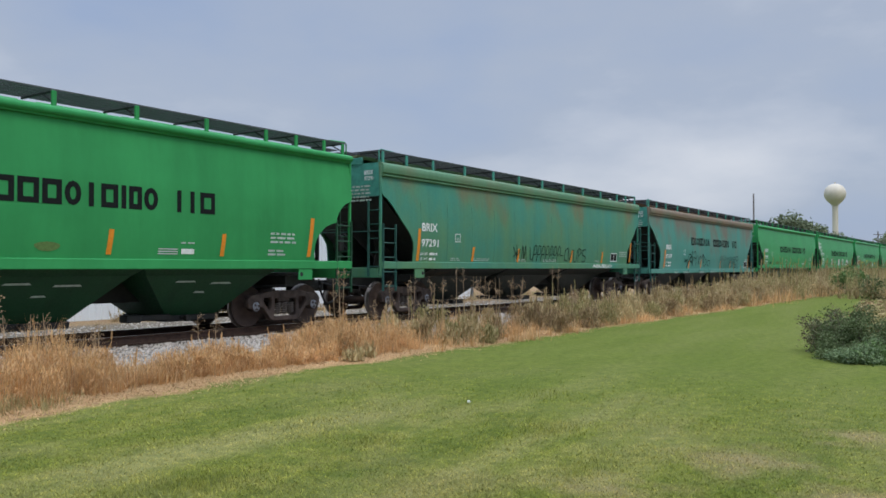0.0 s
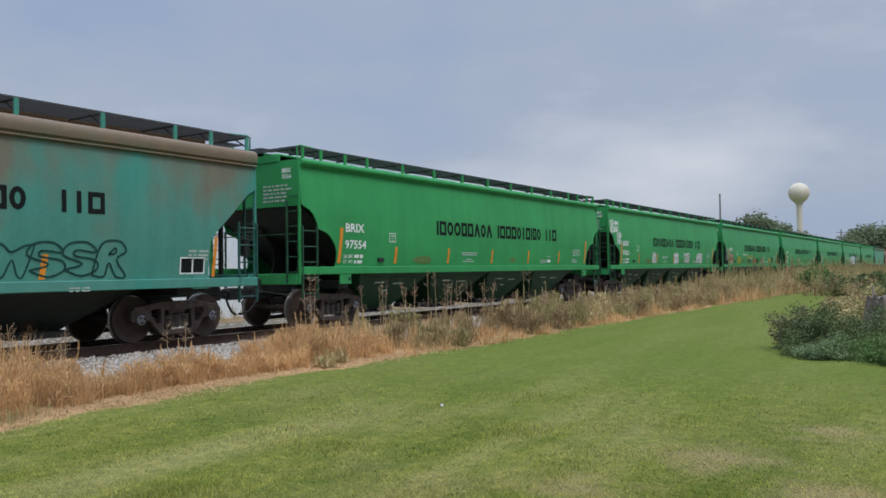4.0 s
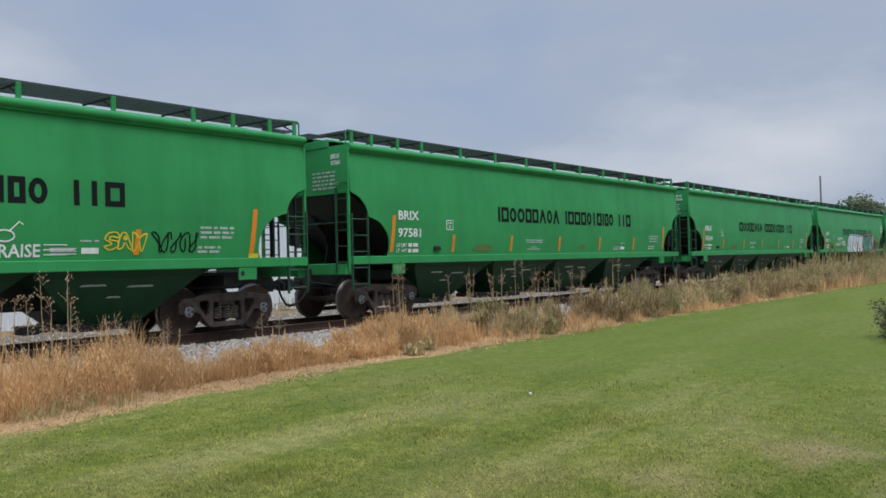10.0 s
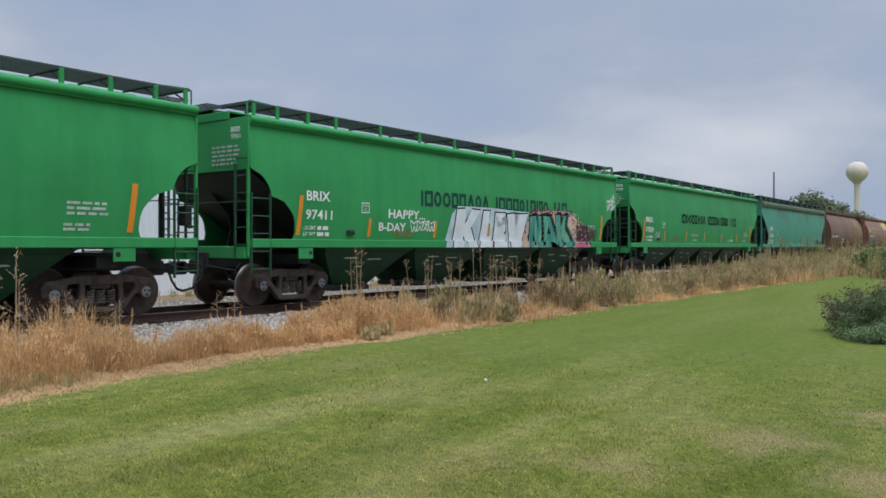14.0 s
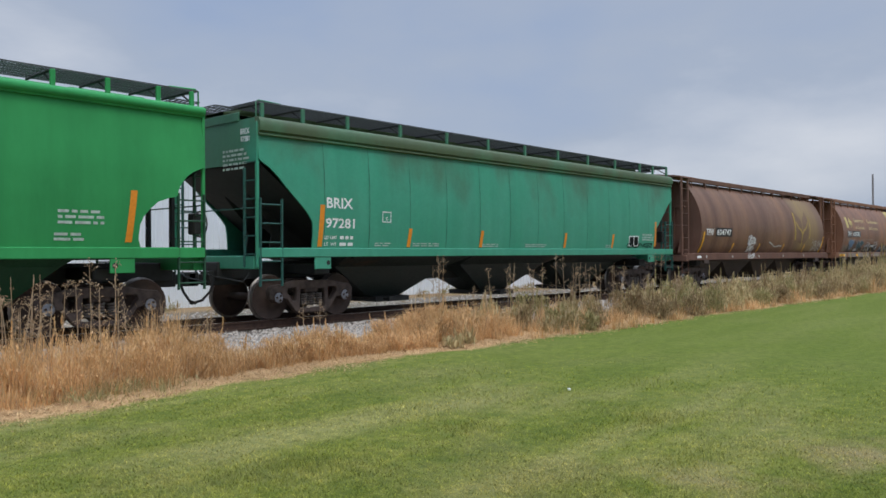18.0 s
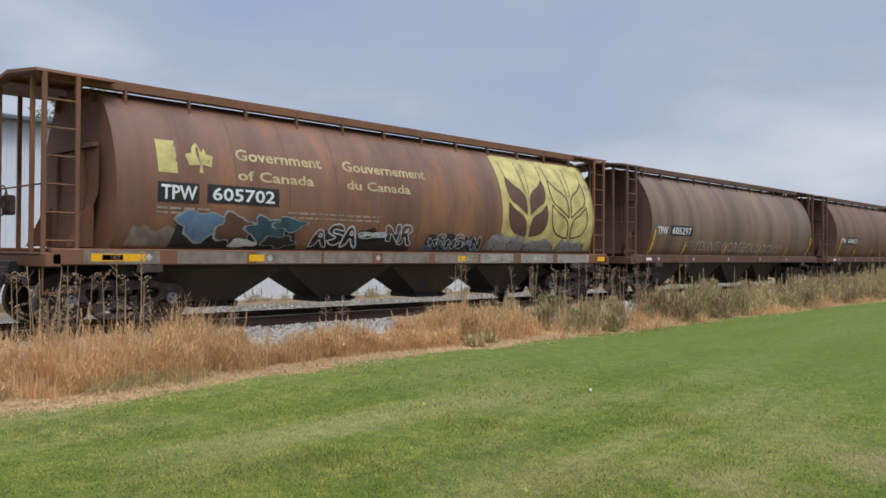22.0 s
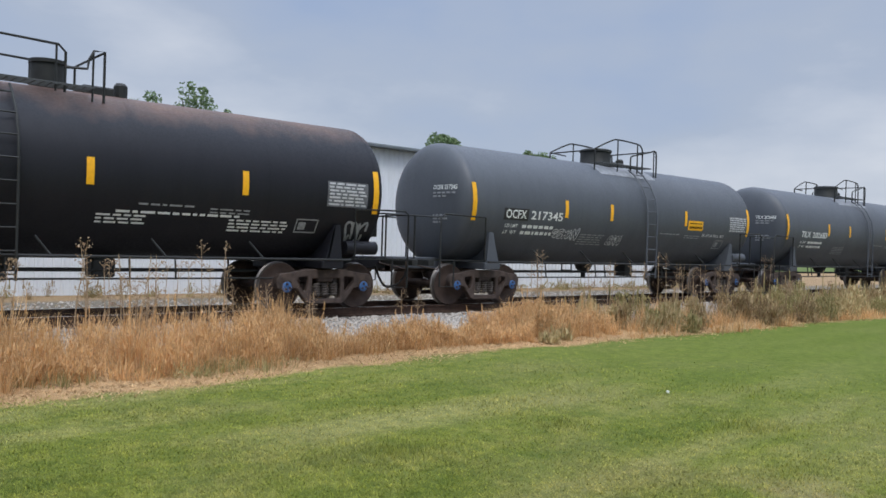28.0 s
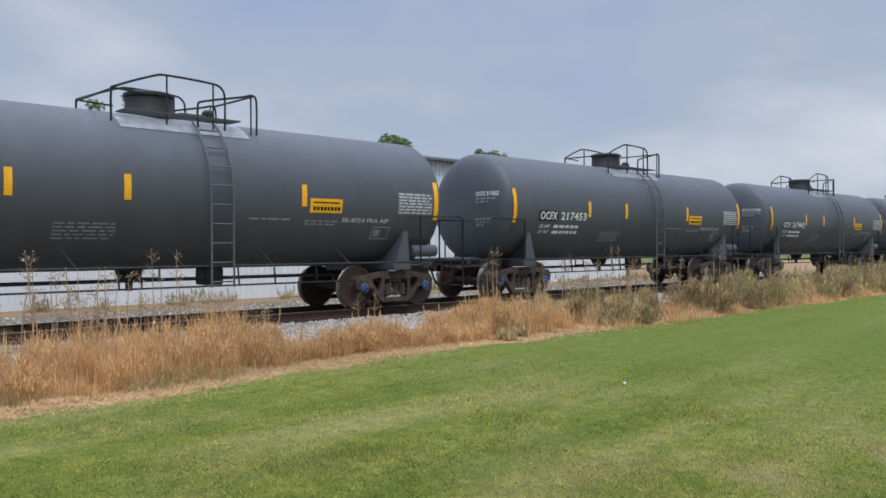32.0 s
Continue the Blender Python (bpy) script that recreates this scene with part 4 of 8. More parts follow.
def wild_tag(car, surf, x0, x1, z0, z1, mat, seed, n=5, w=0.04, lift=0.010, jump=0.12, label="", rise=0.0):
    """A graffiti piece: bent outlined letter forms that overlap one another."""
    rnd = random.Random(seed)
    f = Form()
    step = (x1 - x0) / n
    for k in range(n):
        lo, hi = z0 + rnd.uniform(0, jump) * (z1 - z0), z1 - rnd.uniform(0, jump) * (z1 - z0)
        sk = rnd.uniform(-0.15, 0.25)
        for line in GLYPHS[rnd.randrange(len(GLYPHS))]:
            pts = [(x0 + step * (k - 0.05 + 1.1 * (a + sk * (b - 0.5))), lo + (hi - lo) * b + rise * (k + a) * step) for a, b in line]
            ribbon(f, surf, smooth_line(pts, 4), w * rnd.uniform(0.7, 1.2), lift + 0.0004 * k)
    return tagged(put("graffiti_tag", f, mat, car, label), kind="stuff")


def strip(car, surf, x, z0, z1, mat, w=0.11, lean=0.0, name="reflector", lift=0.009):
    put(name, sheet(Form(), surf, x - w / 2, x + w / 2, z0, z1, lean, lift), mat, car)


def ladder(car, x0, x1, y, z0, z1, n, mat, name="ladder", r=0.016, out=0.0):
    """Two stiles with round rungs, each rung a piece of its own."""
    f = Form()
    f.box(x0 - 0.014, x0 + 0.014, y - 0.03, y + 0.03, z0, z1, 0.004)
    f.box(x1 - 0.014, x1 + 0.014, y - 0.03, y + 0.03, z0, z1, 0.004)
    lad = put(name, f, mat, car)
    rung = Form().tube([(x0, y - out, 0), (x1, y - out, 0)], r, 6).mesh("rung", mat)
    for i in range(n):
        put("rung", rung, None, lad, at=pose(0, 0, z0 + 0.12 + (z1 - z0 - 0.24) * i / max(1, n - 1)))
    return lad


def wheel_ring(f, x, y, z, r, mat=0):
    pts = [(x, y + r * math.cos(t), z + r * math.sin(t)) for t in [2 * math.pi * k / 16 for k in range(17)]]
    f.tube(pts, 0.016, 5, mat, False)
    for k in range(5):
        t = 2 * math.pi * k / 5
        f.tube([(x, y, z), (x, y + r * math.cos(t), z + r * math.sin(t))], 0.010, 4, mat)


# ---- rail cars: grain hoppers with flat sides ----
def side_y(z):
    return lerp([(1.2, 1.53), (1.47, 1.545), (1.8, 1.582), (2.3, 1.605), (2.8, 1.60), (3.3, 1.568), (3.9, 1.50)], z)


CUT_NEW = [(1.47, 1.22), (1.62, 1.27), (1.85, 1.25), (2.0, 1.19), (2.14, 1.07), (2.27, 0.92), (2.34, 0.72), (2.38, 0.56), (2.5, 0.53), (2.62, 0.47), (2.74, 0.37), (2.83, 0.25), (2.90, 0.08), (2.94, 0.0), (3.4, 0.0), (3.9, 0.0)]
CUT_OLD = [(1.47, 1.32), (1.8, 1.32), (2.0, 1.30), (2.15, 1.20), (2.3, 1.05), (2.5, 0.83), (2.7, 0.62), (2.9, 0.42), (3.05, 0.24), (3.14, 0.08), (3.2, 0.0), (3.5, 0.0), (3.9, 0.0)]


def edge_form(half, s, tall=False):
    """The rolled edge of the roof with the drip flange under it."""
    prof = [(1.49, 3.845), (1.555, 3.845), (1.56, 3.875), (1.60, 3.89), (1.625, 3.925), (1.625, 3.975), (1.60, 4.015), (1.54, 4.04), (1.46, 4.045), (1.48, 3.87)]
    if tall:
        prof = [(1.48, 3.66), (1.575, 3.66), (1.60, 3.675), (1.60, 3.695), (1.565, 3.715), (1.575, 3.735), (1.615, 3.755), (1.63, 3.84), (1.62, 3.93), (1.58, 3.99), (1.50, 4.025), (1.44, 4.03), (1.46, 3.72)]
    f = Form().loft([[(x, s * y, z) for y, z in prof] for x in (-half, half)], True)
    n = len(prof)
    f.f += [tuple(range(n)), tuple(range(n, 2 * n))]
    f.m += [0, 0]
    return f


def grating(x0, x1, y0, y1, z, step):
    f = Form()
    n = int((x1 - x0) / step)
    for i in range(n + 1):
        x = x0 + (x1 - x0) * i / n
        f.box(x - 0.007, x + 0.007, y0, y1, z - 0.022, z)
    for k in range(6):
        y = y0 + (y1 - y0) * k / 5
        f.box(x0, x1, y - 0.006, y + 0.006, z - 0.022, z)
    return f


def flat_hopper(kind, half, cut, bays, body, roof, bay, at, low=0.0, gear=None):
    gear = gear or body
    car = thing("hopper_car", "", "hopper car", at=at)
    cols = 25
    for s in (-1, 1):
        f = Form()
        outer, inner = [], []
        for z, d in cut:
            xs = [-(half - d) + 2 * (half - d) * i / (cols - 1) for i in range(cols)]
            outer.append([(x, s * side_y(z), z) for x in xs])
            inner.append([(x, s * (side_y(z) - 0.035), z) for x in xs])
        f.loft(outer if s > 0 else [r[::-1] for r in outer])
        f.loft(inner if s < 0 else [r[::-1] for r in inner])
        f.loft([[a[0] for a in outer], [a[0] for a in inner]])
        f.loft([[a[-1] for a in outer], [a[-1] for a in inner]])
        put("side_sheet", f, body, car, smooth=50)
    # upper end sheets with a shallow fold in the middle
    zt = cut[-1][0]
    zc = 2.92 if kind == "new" else 3.15
    for s in (-1, 1):
        f = Form()
        rows = [[(s * (half - 0.01 - d), y, z) for y, d in ((-1.50, 0), (-0.75, 0.0), (0, 0.0), (0.75, 0.0), (1.50, 0))] for z in (zc, 3.4, zt + 0.12)]
        f.loft(rows)
        f.box(s * (half - 0.03), s * (half + 0.01), -0.9, 0.9, zt + 0.10, zt + 0.28, 0.01)
        put("end_sheet", f, gear, car)
    # sloping end sheets; their dark colour paints in the recess's shade
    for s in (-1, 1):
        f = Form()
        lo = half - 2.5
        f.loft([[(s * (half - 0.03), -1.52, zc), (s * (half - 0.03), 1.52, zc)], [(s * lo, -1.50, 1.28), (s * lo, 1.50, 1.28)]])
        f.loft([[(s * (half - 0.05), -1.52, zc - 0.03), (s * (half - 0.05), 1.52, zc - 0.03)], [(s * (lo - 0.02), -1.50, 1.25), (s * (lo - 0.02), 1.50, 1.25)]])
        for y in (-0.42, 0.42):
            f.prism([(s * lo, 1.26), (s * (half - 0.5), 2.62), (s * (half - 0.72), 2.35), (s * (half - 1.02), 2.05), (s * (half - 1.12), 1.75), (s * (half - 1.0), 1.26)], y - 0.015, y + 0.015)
        put("slope_sheet", f, M["dark"], car, "sloping end sheet coloured dark for shade")
    ze = 4.01 if kind == "new" else 3.99
    # side sill and roof edge
    for s in (-1, 1):
        put("side_sill", Form().box(-half, half, s * 1.46, s * 1.615, 1.285 - low, 1.475 - low, 0.015), body, car)
        put("end_sill", Form().box(s * (half - 0.16), s * (half + 0.04), -1.455, 1.455, 1.06, 1.32, 0.015), body, car)
        put("roof_edge", edge_form(half, s, kind == "old"), roof, car, smooth=40)
    f = Form()
    rows = [[(x, y, z) for y, z in ((-1.52, ze), (-1.0, ze + 0.11), (-0.36, 4.18), (-0.36, 4.26), (0.36, 4.26), (0.36, 4.18), (1.0, ze + 0.11), (1.52, ze))] for x in (-half + 0.01, 0, half - 0.01)]
    f.loft(rows)
    put("roof", f, roof, car)
    cover = (Form().box(-0.72, 0.72, -0.34, 0.34, 4.25, 4.31, 0.03) if kind == "new" else Form().box(-0.83, 0.83, -0.40, 0.40, 4.25, 4.39, 0.03)).mesh("hatch_cover", roof)
    for i in range(10):
        put("hatch_cover", cover, None, car, at=pose(-half + 1.2 + (2 * half - 2.4) * i / 9, 0, 0))
    # running boards on brackets, and the loops at their ends
    if kind not in GRATES:
        GRATES[kind] = grating(-half + 0.05, half - 0.05, -1.44, -0.42, 4.345, 0.055).mesh("running_board", M["grate"])
    tagged(put("running_board", GRATES[kind], None, car), kind="stuff")
    tagged(put("running_board", GRATES[kind], None, car, at=pose(0, 1.86, 0)), kind="stuff")
    br = Form()
    br.box(-0.04, 0.04, -1.485, -1.43, ze - 0.02, 4.31, 0.008)
    br.box(-0.018, 0.018, -1.45, -0.40, 4.285, 4.32, 0.006, 1)
    br.tube([(0, -1.46, ze + 0.10), (0, -1.12, 4.29)], 0.018, 5, 1)
    br = br.mesh("board_bracket", [gear, M["dark"]])
    inner, outer = ([1.59 * k for k in range(-4, 5)], (7.26, 8.17, 8.82)) if kind == "new" else ([0.15 + 1.61 * k for k in range(-4, 5)], (7.5, 8.5))
    for x in inner + [s * q for q in outer for s in (-1, 1)]:
        put("board_bracket", br, None, car, at=pose(x, 0, 0))
        put("board_bracket", br, None, car, at=pose(x, 0, 0, 0, 0, 180))
    for s in (-1, 1):
        tagged(put("end_platform", grating(s * half - 0.42 if s < 0 else half - 0.1, s * half + 0.1 if s < 0 else half + 0.42, -0.72, 0.72, 4.30, 0.09), M["grate"], car), kind="stuff")
        f = Form()
        f.tube([(s * (half - 0.62), -1.43, 4.345), (s * (half - 0.10), -1.43, 4.365), (s * (half - 0.04), -1.43, 4.33), (s * (half - 0.04), -1.43, 4.0)], 0.016, 6)
        put("roof_handhold", f, gear, car, smooth=60)
    # hopper bays
    b0 = half - 2.3
    w = 2 * b0 / bays
    for i in range(bays):
        xa, xb = -b0 + w * i, -b0 + w * (i + 1)
        xm = (xa + xb) / 2
        f = Form()
        top = [(xa, -1.50, 1.30), (xb, -1.50, 1.30), (xb, 1.50, 1.30), (xa, 1.50, 1.30)]
        i0, ym, zm, hx, yb = (0.16, 1.30, 1.16, 0.62, 0.66) if kind == "new" else (0.22, 0.85, 1.06, 0.52, 0.42)
        mid = [(xa + i0, -ym, zm), (xb - i0, -ym, zm), (xb - i0, ym, zm), (xa + i0, ym, zm)]
        bot = [(xm - hx, -yb, 0.34), (xm + hx, -yb, 0.34), (xm + hx, yb, 0.34), (xm - hx, yb, 0.34)]
        f.loft([top, mid, bot], True)
        f.add(bot, [(0, 1, 2, 3)])
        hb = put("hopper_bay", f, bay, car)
        g = Form()
        g.box(xm - hx - 0.04, xm + hx + 0.04, -0.74, 0.74, 0.22, 0.345, 0.015)
        if kind == "new":
            g.box(xm - 1.55, xm - 0.60, -0.80, -0.62, 0.27, 0.38, 0.012)
            g.box(xm - 1.60, xm - 1.30, -0.86, -0.56, 0.25, 0.40, 0.02)
        g.tube([(xm - 0.3, -0.95, 0.29), (xm - 0.3, 0.95, 0.29)], 0.03)
        g.box(xm - 0.36, xm - 0.24, -0.98, -0.88, 0.23, 0.35, 0.01)
        put("outlet_gate", g, M["dark"], hb)
        if kind == "new":
            mk = Form()
            for dx, zz, ww in ((-0.55, 1.02, 0.5), (0.35, 0.98, 0.55), (-0.1, 0.80, 0.3)):
                yy = lerp([(0.34, 0.66), (1.16, 1.30)], zz)
                mk.add([(xm + dx - ww / 2, -yy - 0.012, zz), (xm + dx + ww / 2, -yy - 0.012, zz), (xm + dx + ww / 2 - 0.05, -yy - 0.042, zz + 0.035), (xm + dx - ww / 2 + 0.05, -yy - 0.042, zz + 0.035)], [(0, 1, 2, 3)])
            tagged(put("stencil_text", mk, M["faint"], hb), kind="stuff")
    # sills, ladders, small gear
    zr = 0.62 if kind == "new" else 0.70 if not low else 0.88
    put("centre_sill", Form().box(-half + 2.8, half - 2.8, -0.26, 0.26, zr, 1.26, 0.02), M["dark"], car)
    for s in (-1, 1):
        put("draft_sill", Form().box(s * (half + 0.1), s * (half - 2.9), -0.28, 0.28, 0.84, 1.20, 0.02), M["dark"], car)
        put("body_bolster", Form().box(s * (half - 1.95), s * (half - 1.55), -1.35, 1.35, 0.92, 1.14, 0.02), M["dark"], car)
    for s in (-1, 1):
        for y in (-1, 1):
            ladder(car, s * (half - 0.02), s * (half - 0.53), y * 1.585, 0.72, 2.44, 5, M["ladder_green"] if kind == "new" else M["ladder_teal"])
            put("corner_post", Form().box(s * half - 0.03, s * half + 0.03, y * 1.48, y * 1.55, 1.1, ze - 0.06, 0.01), body, car)
        f = Form()
        for y in (-1.15, 1.15):
            f.box(s * (half + 0.02), s * (half + 0.06), y - 0.03, y + 0.03, 1.1, 3.05, 0.006)
        for k in range(6):
            z = 1.35 + 0.36 * k
            f.tube([(s * (half + 0.04), -1.52, z), (s * (half + 0.04), -1.15, z)], 0.015, 5)
            f.tube([(s * (half + 0.04), 1.52, z), (s * (half + 0.04), 1.15, z)], 0.015, 5)
        f.tube([(s * (half + 0.05), -1.5, 2.25), (s * (half + 0.05), 1.5, 2.25)], 0.014, 5)
        put("end_ladder", f, M["ladder_green"] if kind == "new" else M["ladder_teal"], car)
        f = Form()
        f.box(s * (half - 1.35), s * (half - 1.78), -1.60, -1.56, 1.04, 1.31, 0.01)
        f.tube([(s * (half - 1.7), -1.605, 1.17), (s * (half - 1.7), -1.59, 1.17)], 0.05, 10, 1)
        put("jacking_pad", f, [body, M["dark"]], car)
    f = Form()
    wheel_ring(f, half + 0.20, -1.08, 1.92, 0.24)
    f.box(half, half + 0.16, -1.20, -0.98, 1.72, 2.12, 0.02)
    put("brake_wheel", f, M["dark"], car)
    for y in (-0.45, 0.45):
        put("end_stanchion", Form().box(half - 0.06, half + 0.02, y - 0.05, y + 0.05, 1.2, 2.75, 0.01), M["dark"], car)
    add_coupler(car, half + 0.65, M["dark"])
    add_trucks(car, 7.33 if kind == "new" else 6.95, "plain")
    if kind == "new":
        for o in car.children:
            o.location.x += 0.12
    return car


GRATES = {}
HN, HO, HB, LT = 9.012, 8.659, 8.087, 14.767
PITCH = {"new": 2 * HN + 1.3, "old": 2 * HO + 1.3, "brown": 2 * HB + 1.3, "tank": LT}
KINDS = ["new", "old", "old"] + ["new"] * 7 + ["old"] + ["brown"] * 4 + ["tank"] * 9
CENTRE = []
_x = -PITCH["new"]
for _k in KINDS:
    CENTRE.append(_x + PITCH[_k] / 2)
    _x += PITCH[_k]


def place(i, t=0.0):
    run = lerp(RUN, t)
    return pose(CENTRE[i] - run, TRACK, 0)


CARS = {}


def finish(car, i, label, group):
    tagged(car, label, "", group)
    CARS[i] = car


def new_marks(car, number, seed, load="LD LMT", name=True, name_mat=None):
    s = side_y
    for x in (-5.22, -2.56, 0.0 if number == "97504" else 0.08, 2.55 if number in ("97504", "97498") else 2.68, 5.2):
        strip(car, s, x, 1.55, 2.0, M["orange"], 0.10, 0.10)
    for x in (-7.56, 7.68):
        strip(car, s, x, 1.56, 2.44, M["orange"], 0.115, 0.10)
    words(car, s, "BRIX", -7.32, -6.58, 2.34, 2.56, M["white"])
    words(car, s, number, -7.34, -6.50, 1.92, 2.14, M["white"])
    words(car, s, "LD LMT", -7.38, -7.02, 1.69, 1.775, M["white"])
    words(car, s, "LT  WT", -7.38, -7.02, 1.55, 1.635, M["white"])
    bars(car, s, -6.96, -6.58, (1.69, 1.55), M["white"], 0.085, seed)
    f = Form()
    for a, b, c, d in ((-5.50, -5.22, 2.35, 2.37), (-5.50, -5.22, 2.12, 2.14), (-5.50, -5.48, 2.14, 2.35), (-5.24, -5.22, 2.14, 2.35)):
        sheet(f, s, a, b, c, d, nz=1)
    put("stencil_frame", f, M["white"], car)
    words(car, s, "C", -5.40, -5.32, 2.16, 2.24, M["white"])
    words(car, s, "PLATE", -5.45, -5.27, 2.27, 2.315, M["white"])
    if name:
        name_blocks(car, s, -3.22, 5.02, 2.38, 2.80, name_mat or M["black"], NAME)
    for cx, cz, rx, rz in ((-3.88, 1.65, 0.46, 0.11), (1.56, 1.67, 0.22, 0.08)):
        shape(car, s, [(cx + rx * (1 + 0.10 * math.sin(3 * q + seed)) * math.cos(q), cz + rz * math.sin(q)) for q in [6.283 * j / 20 for j in range(20)]], M["patch_rust"], "painted_patch")
    for xa, xb, z in ((-1.80, -0.85, 1.865), (-1.76, -0.90, 1.805), (-1.50, -1.16, 1.66), (-1.68, -1.0, 1.60)):
        patch(car, s, xa, xb, z, z + 0.022, M["paleink"], "stencil_rule")
    for z in (1.66, 1.615, 1.57):
        patch(car, s, 3.70, 4.14, z, z + 0.02, M["paleink"], "stencil_rule")
    patch(car, s, 4.22, 4.52, 1.58, 1.68, M["white"], "stencil_text")
    bars(car, s, 4.2, 4.52, (1.78,), M["faint"], 0.03, seed + 3)
    bars(car, s, 6.5, 7.25, (2.03, 1.94, 1.85), M["faint"], 0.045, seed + 4)
    bars(car, s, 6.45, 6.95, (1.66, 1.58), M["faint"], 0.045, seed + 5)
    f = Form()
    f.box(-6.0, -5.75, -1.62, -1.57, 1.60, 1.70, 0.01)
    put("card_holder", f, M["dark"], car)
    end_marks(car, HN, number, seed)


def end_marks(car, half, number, seed):
    half -= 0.12 if half == HN else 0.0
    for text, z in (("BRIX", 3.72), (number, 3.57)):
        v, f = text_form(text)
        put("lettering", Form().add([(-half - 0.012, -0.98 - 0.30 * a, z + b * 0.11) for a, b in v], f), M["white"], car)
    rnd = random.Random(seed)
    g = Form()
    for k in range(5):
        z, y = 3.40 - 0.09 * k, -0.35
        while y > -1.1:
            w = rnd.uniform(0.05, 0.2)
            g.add([(-half - 0.012, y, z), (-half - 0.012, y - w, z), (-half - 0.012, y - w, z + 0.045), (-half - 0.012, y, z + 0.045)], [(0, 1, 2, 3)])
            y -= w + 0.04
    tagged(put("stencil_text", g, M["faint"], car), kind="stuff")


SILL_TOP = 1.476


def over_sill(z):
    """The side with the sill's face below it."""
    return 1.617 if z <= SILL_TOP + 0.001 else side_y(z)


GREEN = "bright green grain hopper car"
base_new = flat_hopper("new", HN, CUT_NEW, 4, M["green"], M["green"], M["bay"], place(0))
more_new = {i: copy_thing(base_new, place(i)) for i in range(3, 10)}
more_new[0] = base_new
NUMBERS = {0: "97618", 3: "97554", 4: "97602", 5: "97498", 6: "97581", 7: "97694", 8: "97411", 9: "97504"}
EXTRA = {0: " with clean sides and dark lettering", 3: " with clean paint and black lettering", 4: " with white spray tags along its side", 5: " covered in small coloured tags", 6: " with clean paint and orange reflectors", 7: " with glossy sides and black lettering", 8: " behind a large white and teal mural", 9: " with one faint tag by its number"}
for i, car in more_new.items():
    new_marks(car, NUMBERS[i], 10 * i, name=True, name_mat=M["fadeink"] if i == 8 else None)
    finish(car, i, GREEN + EXTRA[i], "cars of the train")
S = side_y
c = more_new[4]
wild_tag(c, S, -8.75, -7.85, 2.92, 3.42, M["white"], 3, 3, 0.055)
wild_tag(c, S, -8.0, -7.5, 2.40, 2.92, M["white"], 5, 2, 0.05)
for k, (a, b) in enumerate(((-3.25, -2.75), (0.25, 0.95), (2.0, 2.9), (4.3, 5.4))):
    wild_tag(c, S, a, b, 1.56, 2.08, M["white"], 20 + k, 2 + k % 2, 0.075)
    wild_tag(c, S, a + 0.05, b + 0.02, 1.60, 2.04, M["silver"], 30 + k, 2, 0.05, 0.014)
    drips = Form()
    for q in range(3):
        x = a + (b - a) * (0.2 + 0.3 * q)
        ribbon(drips, S, [(x, 1.62), (x + 0.01, 1.50)], 0.02, 0.010)
    tagged(put("paint_drips", drips, M["white"], c), kind="stuff")
c = more_new[5]
scrawl(c, S, -8.2, -7.7, 1.7, 2.55, M["chalk"], 8, 3, 0.025)
scrawl(c, S, -5.0, -4.25, 1.50, 2.0, M["spray_yellow"], 9, 6, 0.03)
words(c, S, "TOXIC-TESTICLE", -3.78, -2.3, 2.06, 2.20, M["white"])
scrawl(c, S, -2.1, -0.6, 1.92, 2.10, M["spray_yellow"], 11, 8, 0.028)
scrawl(c, S, -2.2, -1.0, 1.60, 1.82, M["black"], 12, 7, 0.03)
for z in (1.62, 1.86):
    patch(c, S, -1.4, -0.9, z, z + 0.018, M["white"], "sprayed_line")
smile = Form()
ribbon(smile, over_sill, smooth_line([(-1.95, 1.56), (-1.75, 1.50), (-1.45, 1.51), (-1.3, 1.57)], 5), 0.04, 0.012)
put("sprayed_line", smile, M["black"], c)
wild_tag(c, S, -0.78, 0.38, 1.60, 1.78, M["spray_red"], 13, 7, 0.035)
words(c, S, "Moon", 0.40, 1.20, 1.76, 1.92, M["black"], "graffiti_word")
scrawl(c, S, 0.45, 1.1, 1.58, 1.70, M["black"], 14, 5, 0.03)
words(c, S, "Dog", 1.40, 1.98, 1.78, 1.94, M["black"], "graffiti_word")
outl = Form()
for cx, cz, r in ((2.05, 1.84, 0.12), (2.2, 1.76, 0.15), (2.18, 1.60, 0.10)):
    ribbon(outl, S, [(cx + r * math.cos(q), cz + r * math.sin(q)) for q in [6.283 * j / 10 for j in range(11)]], 0.05, 0.012)
tagged(put("graffiti_tag", outl, M["spray_pink"], c), kind="stuff")
words(c, S, "PRAISE", 2.78, 3.55, 1.53, 1.74, M["white"], "graffiti_word")
rabbit = Form()
ribbon(rabbit, S, [(3.0 + 0.15 * math.cos(q), 1.87 + 0.09 * math.sin(q)) for q in [6.283 * j / 12 for j in range(13)]], 0.025, 0.012)
for p in ([(2.9, 1.95), (2.82, 2.08), (2.88, 2.10)], [(3.08, 1.95), (3.22, 2.09), (3.28, 2.05)]):
    ribbon(rabbit, S, p, 0.022, 0.012)
tagged(put("graffiti_tag", rabbit, M["white"], c), kind="stuff")
for z in (1.56, 1.64, 1.72):
    patch(c, S, 3.6, 3.6 + 0.5 * (1 - 3 * abs(z - 1.64)), z, z + 0.018, M["white"], "sprayed_line")
wild_tag(c, S, 4.62, 5.36, 1.62, 1.96, M["spray_yellow"], 17, 3, 0.03)
scrawl(c, S, 5.5, 6.45, 1.60, 1.96, M["black"], 18, 5, 0.03)
scrawl(c, S, -7.2, -6.4, 1.65, 2.1, M["spray_red"], 19, 3, 0.07)
